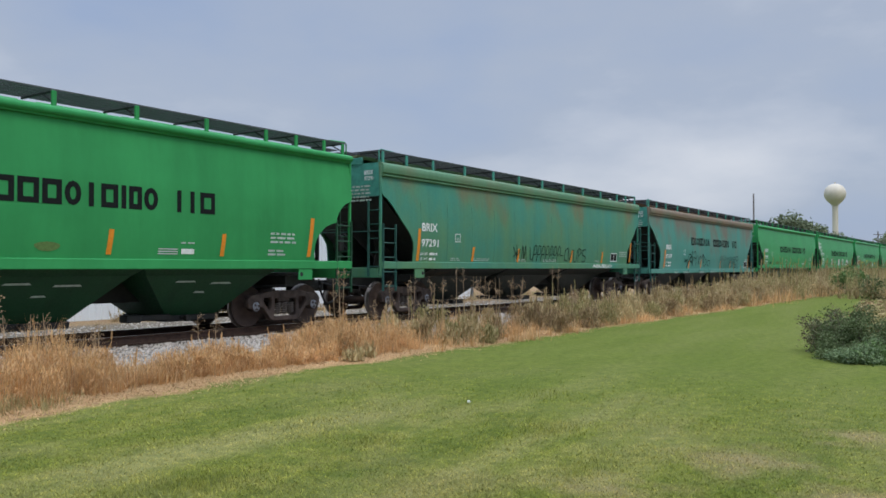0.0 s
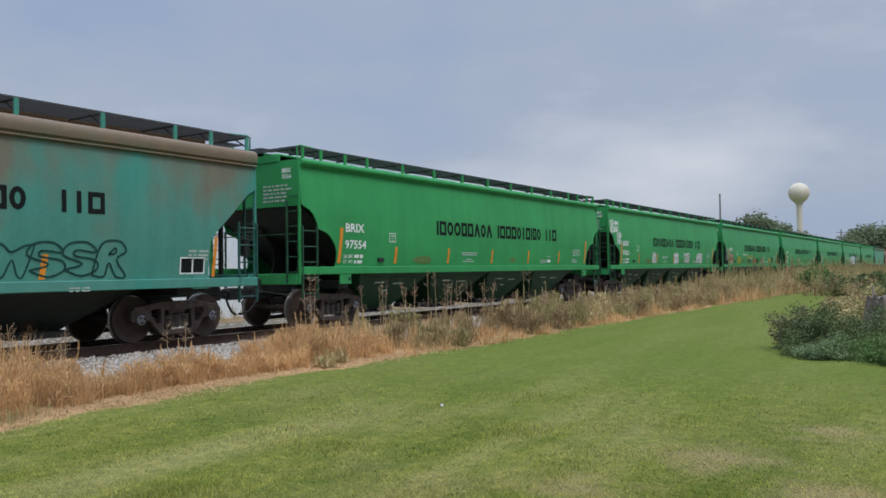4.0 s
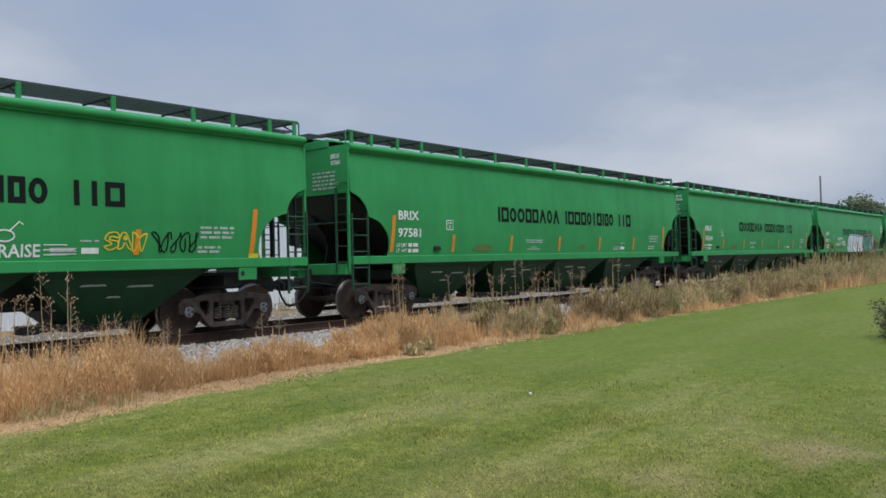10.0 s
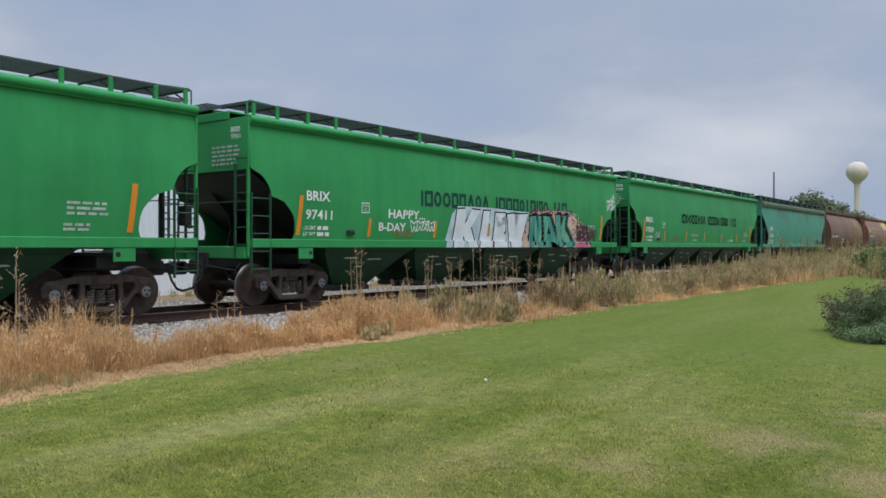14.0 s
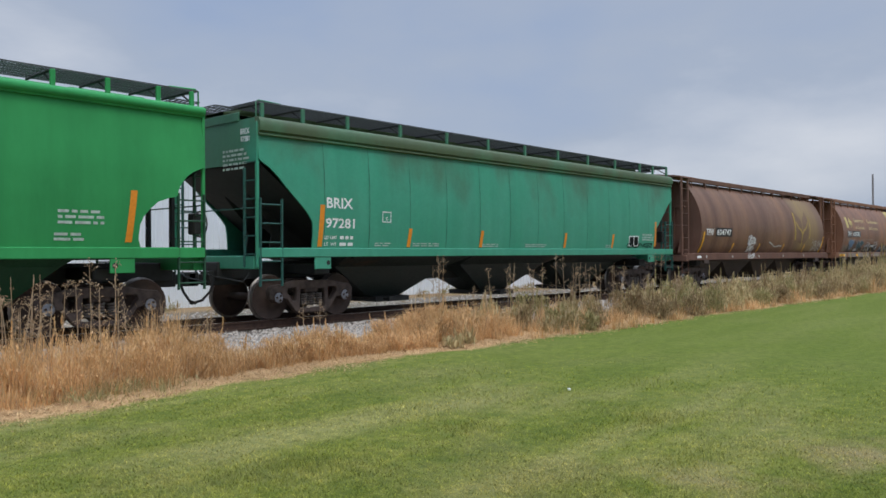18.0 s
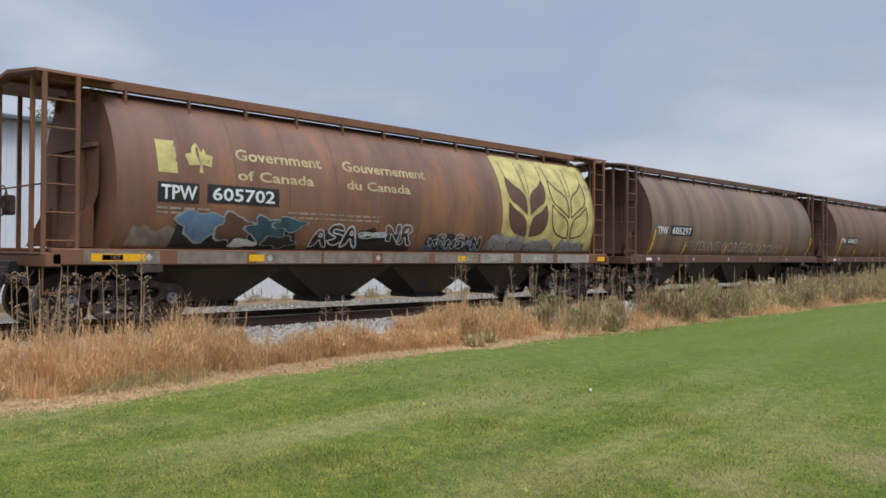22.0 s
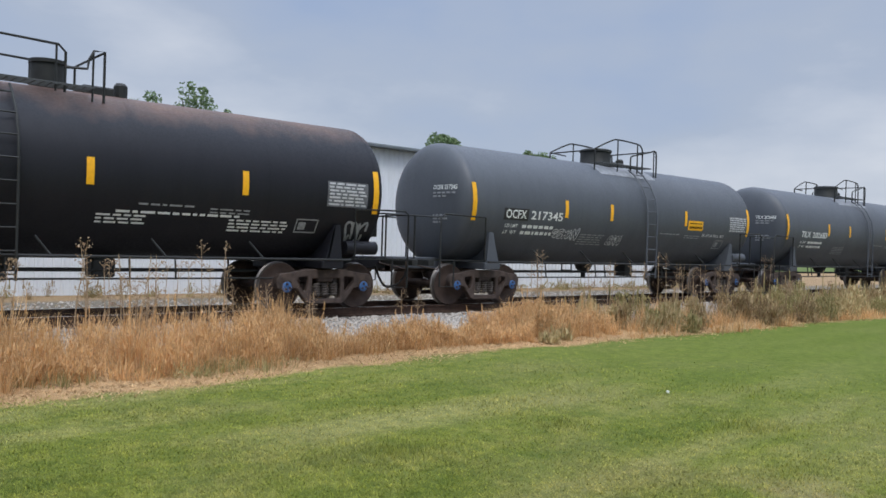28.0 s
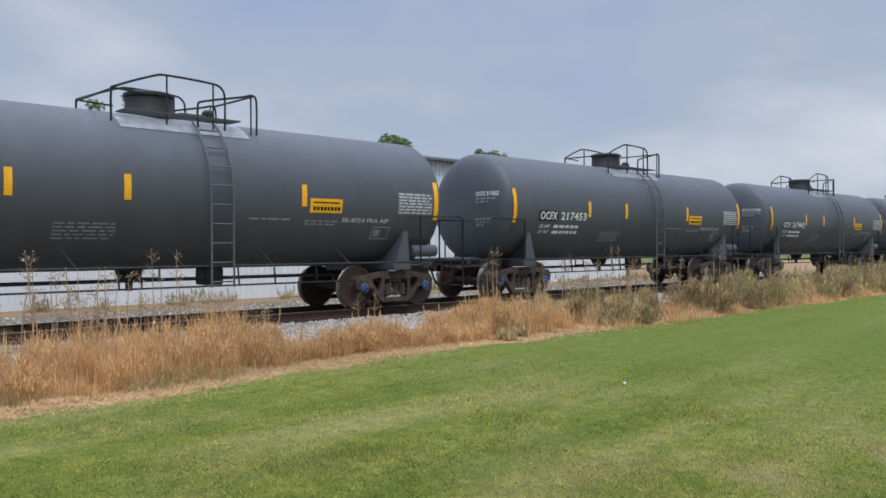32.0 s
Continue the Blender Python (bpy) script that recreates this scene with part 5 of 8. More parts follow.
patch(c, S, 7.62, 7.86, 1.36, 1.56, M["spray_yellow"], "yellow_card")
c = more_new[9]
scrawl(c, S, -6.3, -5.8, 1.68, 1.95, M["faint"], 31, 4, 0.035)


FLAT_CUTS = (SILL_TOP, SILL_TOP + 0.004, 1.9, 2.3)


def block_letter(c, pts, mat, seed, grow=0.05, lift=0.014, shade=None, rim=None):
    """A painted block with a dark rim and a shifted shade behind it."""
    mx, mz = sum(p[0] for p in pts) / len(pts), sum(p[1] for p in pts) / len(pts)
    big = [(x + (grow if x > mx else -grow), max(1.29, z + (grow if z > mz else -grow))) for x, z in pts]
    if shade:
        shape(c, over_sill, [(x + 0.16, max(1.29, z + 0.06)) for x, z in big], shade, "graffiti_shade", lift - 0.003, FLAT_CUTS)
    shape(c, over_sill, big, rim or M["black"], "graffiti_outline", lift, FLAT_CUTS)
    shape(c, over_sill, pts, mat, "graffiti_block", lift + 0.003, FLAT_CUTS)


def mural(c):
    """Large block graffiti: white forms, then teal ones with a heavy black shade on a speckled ground."""
    rnd = random.Random(2)
    W, T = M["spray_white"], M["spray_teal"]
    edge = [(-2.1, 1.29), (-1.95, 1.62), (-1.8, 2.2), (-1.5, 2.45), (0.2, 2.46), (1.5, 2.42), (2.42, 2.40), (2.2, 1.8), (2.0, 1.29)]
    shape(c, over_sill, edge, M["spray_pale"], "graffiti_ground", 0.008, FLAT_CUTS)
    block_letter(c, [(-1.75, 1.29), (-1.55, 2.36), (-1.12, 2.38), (-1.15, 1.95), (-0.85, 2.38), (-0.4, 2.36), (-0.85, 1.85), (-0.5, 1.29), (-0.95, 1.29), (-1.2, 1.62), (-1.25, 1.29)], W, 1, 0.04)
    block_letter(c, [(-0.42, 1.29), (-0.22, 2.36), (0.12, 2.36), (-0.02, 1.62), (0.3, 1.62), (0.25, 1.29)], W, 2, 0.04)
    block_letter(c, [(0.34, 1.29), (0.42, 2.32), (1.0, 2.33), (1.02, 2.1), (0.72, 2.08), (0.70, 1.97), (1.0, 1.96), (1.02, 1.75), (0.68, 1.74), (0.67, 1.6), (1.08, 1.58), (1.12, 1.29)], W, 3, 0.04)
    block_letter(c, [(1.08, 2.29), (1.49, 2.34), (1.60, 1.83), (1.80, 2.32), (2.32, 2.35), (1.95, 1.29), (1.32, 1.29)], W, 4, 0.04)
    tan = [(2.0, 1.29), (2.2, 1.75), (2.40, 2.25), (2.62, 2.40), (3.4, 2.50), (4.3, 2.52), (5.1, 2.50), (5.6, 2.34), (5.95, 2.05), (6.2, 1.9), (6.42, 1.6), (6.75, 1.40), (6.82, 1.29)]
    shape(c, over_sill, tan, M["spray_tan"], "graffiti_ground", 0.0095, FLAT_CUTS)
    for pts in ([(2.47, 1.29), (2.46, 2.27), (2.83, 2.31), (3.0, 1.83), (2.95, 2.31), (3.18, 2.30), (3.31, 1.29), (2.96, 1.29), (2.73, 1.75), (2.74, 1.29)],
                [(3.50, 1.29), (3.31, 2.32), (3.76, 2.30), (4.46, 1.30), (4.10, 1.30), (3.95, 1.50), (3.82, 1.50), (3.88, 1.29)],
                [(4.34, 1.32), (4.15, 2.37), (4.46, 2.39), (4.53, 1.98), (4.74, 2.38), (4.90, 2.36), (4.82, 1.95), (5.38, 1.50), (5.38, 1.30), (4.94, 1.30), (4.70, 1.60), (4.72, 1.30)]):
        block_letter(c, pts, T, 5, 0.045, 0.020, M["black"])
    shape(c, over_sill, [(3.62, 1.72), (3.68, 2.0), (3.86, 1.74)], M["black"], "graffiti_shade", 0.026, FLAT_CUTS)
    # hatching in the shade, dots on the ground, a drip of magenta low at the end
    f = Form()
    for (xa, za), (xb, zb) in (((2.84, 2.26), (2.96, 1.92)), ((3.20, 2.28), (3.32, 1.34)), ((3.80, 2.28), (4.22, 1.70)), ((4.92, 2.34), (4.90, 1.98)), ((4.90, 1.96), (5.38, 1.56)), ((5.40, 1.50), (5.42, 1.32))):
        for k in range(7):
            x, z = xa + (xb - xa) * k / 6, za + (zb - za) * k / 6
            ribbon(f, over_sill, [(x + 0.03, z), (x + 0.17, z + 0.035)], 0.018, 0.0245)
    tagged(put("graffiti_hatching", f, T, c), kind="stuff")
    for mat, n, lo, hi, nm in (("spray_maroon", 170, 2.15, 6.4, "graffiti_dots"), ("spray_tan", 40, 5.3, 6.7, "graffiti_dots"), ("spray_pink", 46, 2.1, 6.6, "graffiti_dots")):
        f = Form()
        for k in range(n):
            a = rnd.uniform(lo, hi)
            b = rnd.uniform(1.5, 2.5) if (a > 5.4 or a < 2.5) else rnd.uniform(2.36, 2.56)
            b = min(b, lerp([(2.0, 1.5), (2.4, 2.3), (2.6, 2.5), (5.1, 2.6), (5.7, 2.45), (6.3, 2.0), (6.7, 1.6)], a))
            r = rnd.uniform(0.015, 0.05)
            f.add([(a + r * math.cos(q), -over_sill(b) - 0.0125, b + r * math.sin(q)) for q in [6.283 * j / 7 for j in range(7)]], [tuple(range(7))])
        tagged(put(nm, f, M[mat], c), kind="stuff")
    shape(c, over_sill, [(5.6, 1.29), (5.66, 1.40), (6.0, 1.46), (6.5, 1.43), (6.82, 1.29)], M["spray_pink"], "graffiti_ground", 0.0115, FLAT_CUTS)
    wild_tag(c, over_sill, 5.75, 6.65, 1.74, 2.06, M["spray_maroon"], 60, 3, 0.095, 0.02)
    wild_tag(c, over_sill, 5.8, 6.8, 1.42, 1.70, M["spray_maroon"], 61, 3, 0.095, 0.021)
    wild_tag(c, S, 6.7, 7.3, 1.55, 1.95, M["spray_maroon"], 62, 3, 0.035, 0.012)
    wild_tag(c, S, 8.22, 8.9, 2.62, 3.05, M["white"], 65, 4, 0.030, 0.010, 0.3, rise=0.42)
    wild_tag(c, S, 8.5, 8.95, 2.60, 2.80, M["white"], 68, 3, 0.022, 0.011, 0.3, rise=0.30)
    words(c, S, "HAPPY...", -4.5, -3.0, 2.02, 2.25, M["white"], "graffiti_word")
    words(c, S, "B-DAY", -4.85, -3.8, 1.70, 1.91, M["white"], "graffiti_word")
    wild_tag(c, S, -3.6, -2.6, 1.72, 1.98, M["white"], 66, 4, 0.03)


mural(more_new[8])

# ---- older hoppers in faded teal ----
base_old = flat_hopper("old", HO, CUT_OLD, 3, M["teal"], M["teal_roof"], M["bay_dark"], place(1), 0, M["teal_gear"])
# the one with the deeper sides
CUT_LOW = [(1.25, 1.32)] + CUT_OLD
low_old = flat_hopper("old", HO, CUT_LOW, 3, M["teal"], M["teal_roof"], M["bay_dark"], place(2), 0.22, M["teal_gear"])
old = {1: base_old, 2: low_old, 10: copy_thing(base_old, place(10))}


def old_marks(car, number, name, stripes, seed, dx=0.0, dz=0.0, placard=5.63):
    s = side_y
    ink = M["white"]
    words(car, s, "BRIX", dx - 7.0, dx - 6.28, dz + 2.31, dz + 2.53, ink)
    words(car, s, number, dx - 7.02, dx - 6.22, dz + 1.89, dz + 2.10, ink)
    words(car, s, "LD LMT", dx - 7.04, dx - 6.70, dz + 1.66, dz + 1.73, ink)
    words(car, s, "LT  WT", dx - 7.04, dx - 6.70, dz + 1.52, dz + 1.59, ink)
    bars(car, s, dx - 6.62, dx - 6.25, (dz + 1.66, dz + 1.52), ink, 0.07, seed)
    z0 = 1.28 if dz else 1.5
    for x in stripes:
        strip(car, s, x, z0, z0 + 0.43, M["orange"], 0.11, 0.12)
    strip(car, s, dx - 7.16, z0, z0 + 0.87, M["orange"], 0.12, 0.06)
    f = Form()
    a0, c0 = dx - 5.40 if not dz else -4.21, dz + 2.05 if not dz else 1.95
    for a, b, c, d in ((0, 0.27, 0.22, 0.24), (0, 0.27, 0, 0.02), (0, 0.02, 0.02, 0.22), (0.25, 0.27, 0.02, 0.22)):
        sheet(f, s, a0 + a, a0 + b, c0 + c, c0 + d, nz=1)
    put("stencil_frame", f, ink, car)
    words(car, s, "C", a0 + 0.10, a0 + 0.18, c0 + 0.05, c0 + 0.12, ink)
    sill = lambda z: 1.617
    for k, (a, b) in enumerate(((-5.6, -5.1), (-4.4, -3.5), (-1.9, -1.2), (0.0, 1.0), (4.2, 4.6))):
        bars(car, sill if dz else s, a, b, (1.11, 1.06) if dz else (1.57, 1.52), M["faint"], 0.025, seed + k)
    bars(car, s, 6.5 + 0.3 * bool(dz), 7.25 + 0.1 * bool(dz), (dz + 1.92, dz + 1.84, dz + 1.76), M["faint"], 0.045, seed + 4)
    patch(car, s, placard, placard + 0.62, z0 + 0.06, z0 + 0.40, M["white"], "placard")
    patch(car, s, placard + 0.03, placard + 0.29, z0 + 0.09, z0 + 0.37, M["black"], "placard", lift=0.008)
    patch(car, s, placard + 0.33, placard + 0.59, z0 + 0.09, z0 + 0.37, M["black"], "placard", lift=0.008)
    if name:
        name_blocks(car, s, *name, M["black"], NAME, 0.55)
    # seams between the side panels
    if number != "97107":
        seam = sheet(Form(), s, -0.012, 0.012, 1.48, 3.66 if number == "97281" else 3.1, 0, 0.005, 8).mesh("panel_seam", M["seam_green"])
        for k in range(12):
            put("panel_seam", seam, None, car, at=pose(-7.05 + 1.27 * k, 0, 0))
    end_marks(car, HO, number, seed)


def recolour(car, table):
    """Gives the parts of a copied car meshes of their own in other paint."""
    done = {}
    for o in car.children_recursive:
        if o.data is None:
            continue
        names = [m.name for m in o.data.materials]
        if any(n in table for n in names):
            if o.data not in done:
                me = o.data.copy()
                for k, m in enumerate(me.materials):
                    if m.name in table:
                        me.materials[k] = table[m.name]
                done[o.data] = me
            o.data = done[o.data]


recolour(old[10], {"faded_teal_paint": M["jade"], "dusty_roof_paint": M["jade_roof"], "teal_gear_paint": M["jade"]})
recolour(old[1], {"faded_teal_paint": M["teal_b"], "dusty_roof_paint": M["roof_b"]})
old_marks(old[1], "97291", None, (-4.45, -1.75, 2.12, 4.79), 70)
strip(old[1], S, 7.60, 1.54, 2.35, M["orange"], 0.115, 0.08)
old_marks(old[2], "97107", (-3.17, 4.94, 2.44, 2.83), (-3.38, -1.5, 1.88, 3.75), 80, 0.32, -0.14, 6.6)
strip(old[2], S, 7.45, 1.28, 2.1, M["orange"], 0.08, 0.05)
old_marks(old[10], "97281", None, (-4.54, -1.92, 1.91, 4.58), 90)
strip(old[10], S, 7.4, 1.56, 2.4, M["orange"])


def over_low_sill(z):
    return 1.617 if z < 1.256 else side_y(z)


wild_tag(old[2], S, -4.1, -3.6, 1.58, 1.74, M["fadeink"], 99, 4, 0.022)


def strokes(car, surf, lines, mat, w, lift=0.010):
    """A hand-sprayed piece, stroke by stroke."""
    f = Form()
    for k, line in enumerate(lines):
        ribbon(f, surf, smooth_line(line, 4), w, lift + 0.0003 * k)
    tagged(put("graffiti_tag", f, mat, car), kind="stuff")


strokes(old[2], over_low_sill, ([(-3.47, 1.73), (-3.43, 1.99), (-3.02, 1.96), (-2.90, 2.16), (-2.83, 2.01), (-2.42, 2.13), (-2.33, 1.76)],
                                [(-2.80, 1.37), (-2.74, 1.83), (-2.36, 1.76)],
                                [(-2.28, 1.43), (-2.22, 1.83), (-1.98, 1.90), (-1.90, 1.46), (-1.76, 1.86), (-1.50, 1.83), (-1.58, 1.46)],
                                [(-1.44, 1.76), (-1.14, 2.02), (-1.08, 1.50), (-1.24, 1.96), (-0.58, 1.60), (-1.0, 1.40)],
                                [(-0.45, 1.46), (-0.35, 1.68), (0.0, 1.66), (-0.12, 1.43), (-0.45, 1.46)]), M["black"], 0.034)
strokes(old[2], over_low_sill, ([(-3.72, 1.30), (-3.35, 1.70), (-3.12, 1.84), (-2.92, 1.86), (-2.86, 1.42)], [(-3.3, 1.66), (-2.95, 1.60)]), M["black"], 0.075)
strokes(old[2], over_low_sill, ([(-3.6, 1.24), (-3.66, 1.16), (-3.5, 1.08)], [(-2.0, 1.22), (-1.7, 1.10)], [(-1.12, 1.23), (-1.06, 1.10)], [(-0.4, 1.22), (-0.1, 1.14)]), M["fadeink"], 0.035)
wild_tag(old[2], over_low_sill, 1.62, 5.4, 1.27, 1.94, M["fadeink"], 105, 6, 0.030)
loop = [(0.02, 0.0), (0.10, 0.55), (0.20, 0.98), (0.34, 0.96), (0.36, 0.60), (0.22, 0.42), (0.10, 0.50)]
script = [[(-2.08, 1.98), (-1.85, 1.72), (-1.62, 1.84)], [(-1.86, 2.06), (-1.82, 1.58)], [(-2.06, 1.66), (-1.60, 1.92)],
          [(-1.52, 1.54), (-1.46, 2.04), (-1.36, 1.60), (-1.28, 2.04), (-1.20, 1.56)], [(-0.98, 2.0), (-0.92, 1.62), (-0.82, 1.60)]]
script += [[(-0.80 + 0.29 * k + 0.8 * a, 1.53 + 0.52 * b) for a, b in loop] for k in range(7)]
script += [[(1.20, 1.74), (1.44, 1.76)], [(1.82, 2.02), (1.62, 1.92), (1.58, 1.62), (1.80, 1.56)], [(1.86, 2.02), (1.96, 1.60), (2.20, 1.98)],
           [(2.30, 1.98), (2.32, 1.58), (2.52, 1.58), (2.60, 1.98)], [(2.68, 1.53), (2.72, 2.0), (2.92, 1.92), (2.74, 1.74)], [(3.34, 1.98), (3.02, 1.96), (3.04, 1.78), (3.30, 1.72), (3.22, 1.54), (2.98, 1.56)]]
strokes(old[1], S, script, M["black"], 0.032)
words(old[1], over_sill, "ABUELO", 3.85, 5.65, 1.32, 1.445, M["white"], "graffiti_word", 0.006)
scrawl(old[10], S, 5.5, 7.2, 1.52, 1.66, M["black"], 108, 6, 0.03)
finish(old[1], 1, "faded teal grain hopper car with rust-stained sides", "cars of the train")
finish(old[2], 2, "weathered teal grain hopper car with black graffiti", "cars of the train")
finish(old[10], 10, "jade green ribbed grain hopper car with dusty roof", "cars of the train")


# ---- cylindrical hoppers in brown ----
BROWN = [(1.30, 1.30), (1.45, 1.40), (1.65, 1.49), (1.9, 1.555), (2.15, 1.59), (2.4, 1.60), (2.65, 1.575), (2.9, 1.525), (3.15, 1.44), (3.4, 1.325), (3.6, 1.21), (3.78, 1.08), (3.92, 0.95), (4.02, 0.80), (4.08, 0.5), (4.1, 0.0)]


def brown_y(z):
    return lerp(BROWN, z)


def round_hopper(body, endm, at):
    car = thing("hopper_car", "", "hopper car", at=at)
    half, hb = HB, 7.12
    ring = [(y, z) for z, y in BROWN] + [(-y, z) for z, y in BROWN[-2::-1]]
    f = Form()
    xs = [-hb + 0.10 + (2 * hb - 0.16) * i / 24 for i in range(25)]
    f.loft([[(x, y, z) for y, z in ring] for x in xs])
    # end rims
    put("barrel", f, body, car, smooth=40)
    for s in (-1, 1):
        rim = [(hb - 0.065 if s > 0 else 0.105 - hb, y, z) for y, z in ring]
        put("end_sheet", Form().add(rim, [tuple(range(len(rim)))]), endm, car)
        put("end_beam", Form().box(s * (hb - 0.06), s * (hb + 0.05), -1.0, 1.0, 3.05, 3.13, 0.01), endm, car)
        for y in (-0.55, 0.55):
            put("end_stiffener", Form().box(s * (hb - 0.06), s * (hb + 0.04), y - 0.03, y + 0.03, 1.35, 3.05, 0.01), endm, car)
        f = Form()
        f.loft([[(s * (hb - 0.02), -1.1, 3.03), (s * (hb - 0.02), 1.1, 3.03)], [(s * (hb - 0.02), -1.1, 2.3), (s * (hb - 0.02), 1.1, 2.3)], [(s * (hb + 0.05), -0.5, 1.36), (s * (hb + 0.05), 0.5, 1.36)]])
        put("slope_sheet", f, endm, car)
        for y in (-0.9, 0.9):
            put("gusset", Form().prism([(s * (hb - 0.02), 1.36), (s * (hb + 0.42), 1.36), (s * (hb + 0.16), 1.95), (s * (hb - 0.02), 2.1)], y - 0.02, y + 0.02), endm, car)
    def band(w, k):
        return Form().loft([[(d, y * k, z + 0.004) for y, z in ring] for d in (-w, w)]).mesh("weld_band", body)
    wide, thin = band(0.02, 1.006), band(0.010, 1.0015)
    thin.materials[0] = M["seam"]
    for x in (-hb + 0.12, hb - 0.08):
        put("weld_band", wide, None, car, at=pose(x, 0, 0))
    for k in range(1, 12):
        put("weld_band", thin, None, car, at=pose(-hb + 2 * hb * k / 12, 0, 0))
    for s in (-1, 1):
        put("side_sill", Form().box(-half + 0.1, half - 0.1, s * 1.33, s * 1.50, 1.06, 1.33, 0.02), endm, car)
        put("end_sill", Form().box(s * (half - 0.25), s * half, -1.5, 1.5, 1.03, 1.25, 0.02), endm, car)
        put("platform_floor", Form().box(s * (hb - 0.1), s * half, -1.35, 1.35, 1.20, 1.26, 0.01), endm, car)
    for s in (-1, 1):
        put("draft_sill", Form().box(s * (half + 0.1), s * (half - 2.9), -0.28, 0.28, 0.82, 1.12, 0.02), M["dark"], car)
        put("body_bolster", Form().box(s * (half - 1.6), s * (half - 1.25), -1.3, 1.3, 0.86, 1.08, 0.02), M["dark"], car)
    # roof walk and the canopies over the end platforms
    f = Form()
    f.box(-half + 0.05, half - 0.05, -1.02, -0.30, 4.17, 4.215, 0.01)
    f.box(-half + 0.05, half - 0.05, -1.04, -1.01, 4.055, 4.22, 0.008)
    put("roof_walk", f, endm, car)
    f = Form()
    f.box(-half + 0.05, half - 0.05, 0.30, 1.02, 4.17, 4.215, 0.01)
    put("roof_walk", f, endm, car)
    put("hatch_curb", Form().box(-hb, hb, -0.24, 0.24, 3.98, 4.16, 0.02), endm, car)
    for s in (-1, 1):
        f = Form()
        f.loft([[(x, s * y, z) for y, z in ((0.80, 3.83), (0.74, 3.96), (0.66, 4.08), (0.56, 4.10), (0.40, 4.0))] for x in (-hb, 0, hb)])
        put("roof_curb", f, M["curb"], car, smooth=40)
    for s in (-1, 1):
        f = Form()
        rows = [[(s * x, y, z) for y, z in ((-1.32, 4.12), (-1.30, 4.17), (0, 4.32), (1.30, 4.17), (1.32, 4.12), (0, 4.26))] for x in (hb - 0.25, half + 0.1)]
        f.loft(rows, True)
        for r in rows:
            f.add(r, [(0, 1, 2, 5), (5, 2, 3, 4)])
        put("end_canopy", f, endm, car)
        k = 0
        for x, y in ((half - 0.03, -1.30), (half - 0.03, -0.80), (half - 0.55, -1.30), (half - 0.03, 0.75), (half - 0.03, 1.30), (half - 0.55, 1.30)):
            put("canopy_post", Form().box(s * x - 0.035, s * x + 0.035, y - 0.035, y + 0.035, 1.2, 4.14, 0.008), endm, car)
        for z in (1.45, 1.9, 2.35, 2.8, 3.25, 3.7):
            put("grab_iron", Form().tube([(s * (half - 0.03), -1.31, z), (s * (half - 0.55), -1.31, z)], 0.016, 5), endm, car)
        for z in (1.55, 1.9, 2.25, 2.6, 2.95, 3.3, 3.65):
            put("grab_iron", Form().tube([(s * (half - 0.03), 0.75, z), (s * (half - 0.03), 1.30, z)], 0.016, 5), endm, car)
        put("step", Form().tube([(s * (half - 0.03), -1.31, 1.2), (s * (half - 0.03), -1.31, 0.62), (s * (half - 0.55), -1.31, 0.62), (s * (half - 0.55), -1.31, 1.2)], 0.018, 5), endm, car)
        put("grab_iron", Form().tube([(s * (half - 0.02), -1.3, 2.35), (s * (half - 0.02), 1.3, 2.35)], 0.016, 5), endm, car)
    n = 12
    brk = Form().tube([(0, -1.02, 3.80), (0, -1.03, 4.16)], 0.028, 5).tube([(0, -0.90, 3.94), (0, -1.03, 4.14)], 0.022, 5).mesh("walk_bracket", endm)
    for i in range(n):
        x = -hb + 0.5 + (2 * hb - 1.0) * i / (n - 1)
        put("walk_bracket", brk, None, car, at=pose(x, 0, 0))
        put("walk_bracket", brk, None, car, at=pose(x, 0, 0, 0, 0, 180))
    f = Form()
    wheel_ring(f, -half + 0.02, 0.55, 2.15, 0.26)
    f.box(-half + 0.05, -half + 0.22, 0.45, 0.68, 1.9, 2.25, 0.03)
    put("brake_wheel", f, M["truck"], car)
    f = Form().tube([(half - 0.75, -0.95, 1.48), (half - 0.75, 0.2, 1.48)], 0.2, 14)
    put("air_reservoir", f, endm, car, smooth=50)
    b0, bays = 6.0, 4
    w = 2 * b0 / bays
    for i in range(bays):
        xa, xb = -b0 + w * i, -b0 + w * (i + 1)
        xm = (xa + xb) / 2
        f = Form()
        rows = [[(a, -yy, z), (b, -yy, z), (b, yy, z), (a, yy, z)] for a, b, yy, z in ((xa, xb, 1.32, 1.28), (xa, xb, 0.80, 1.04), (xa + 0.02, xb - 0.02, 0.66, 0.99), (xm - 0.44, xm + 0.44, 0.42, 0.33))]
        f.loft(rows, True)
        f.add(rows[-1], [(0, 1, 2, 3)])
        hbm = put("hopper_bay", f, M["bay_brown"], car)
        g = Form()
        g.box(xm - 0.48, xm + 0.48, -0.48, 0.48, 0.22, 0.335, 0.015)
        g.tube([(xm + 0.3, -0.75, 0.3), (xm + 0.3, 0.75, 0.3)], 0.03)
        put("outlet_gate", g, M["dark"], hbm)
    for s in (-1, 1):
        put("jacking_pad", Form().box(s * (half - 1.5), s * (half - 1.95), -1.5, -1.42, 0.93, 1.07, 0.01), M["truck"], car)
    add_coupler(car, half + 0.65)
    add_trucks(car, 6.63)
    return car


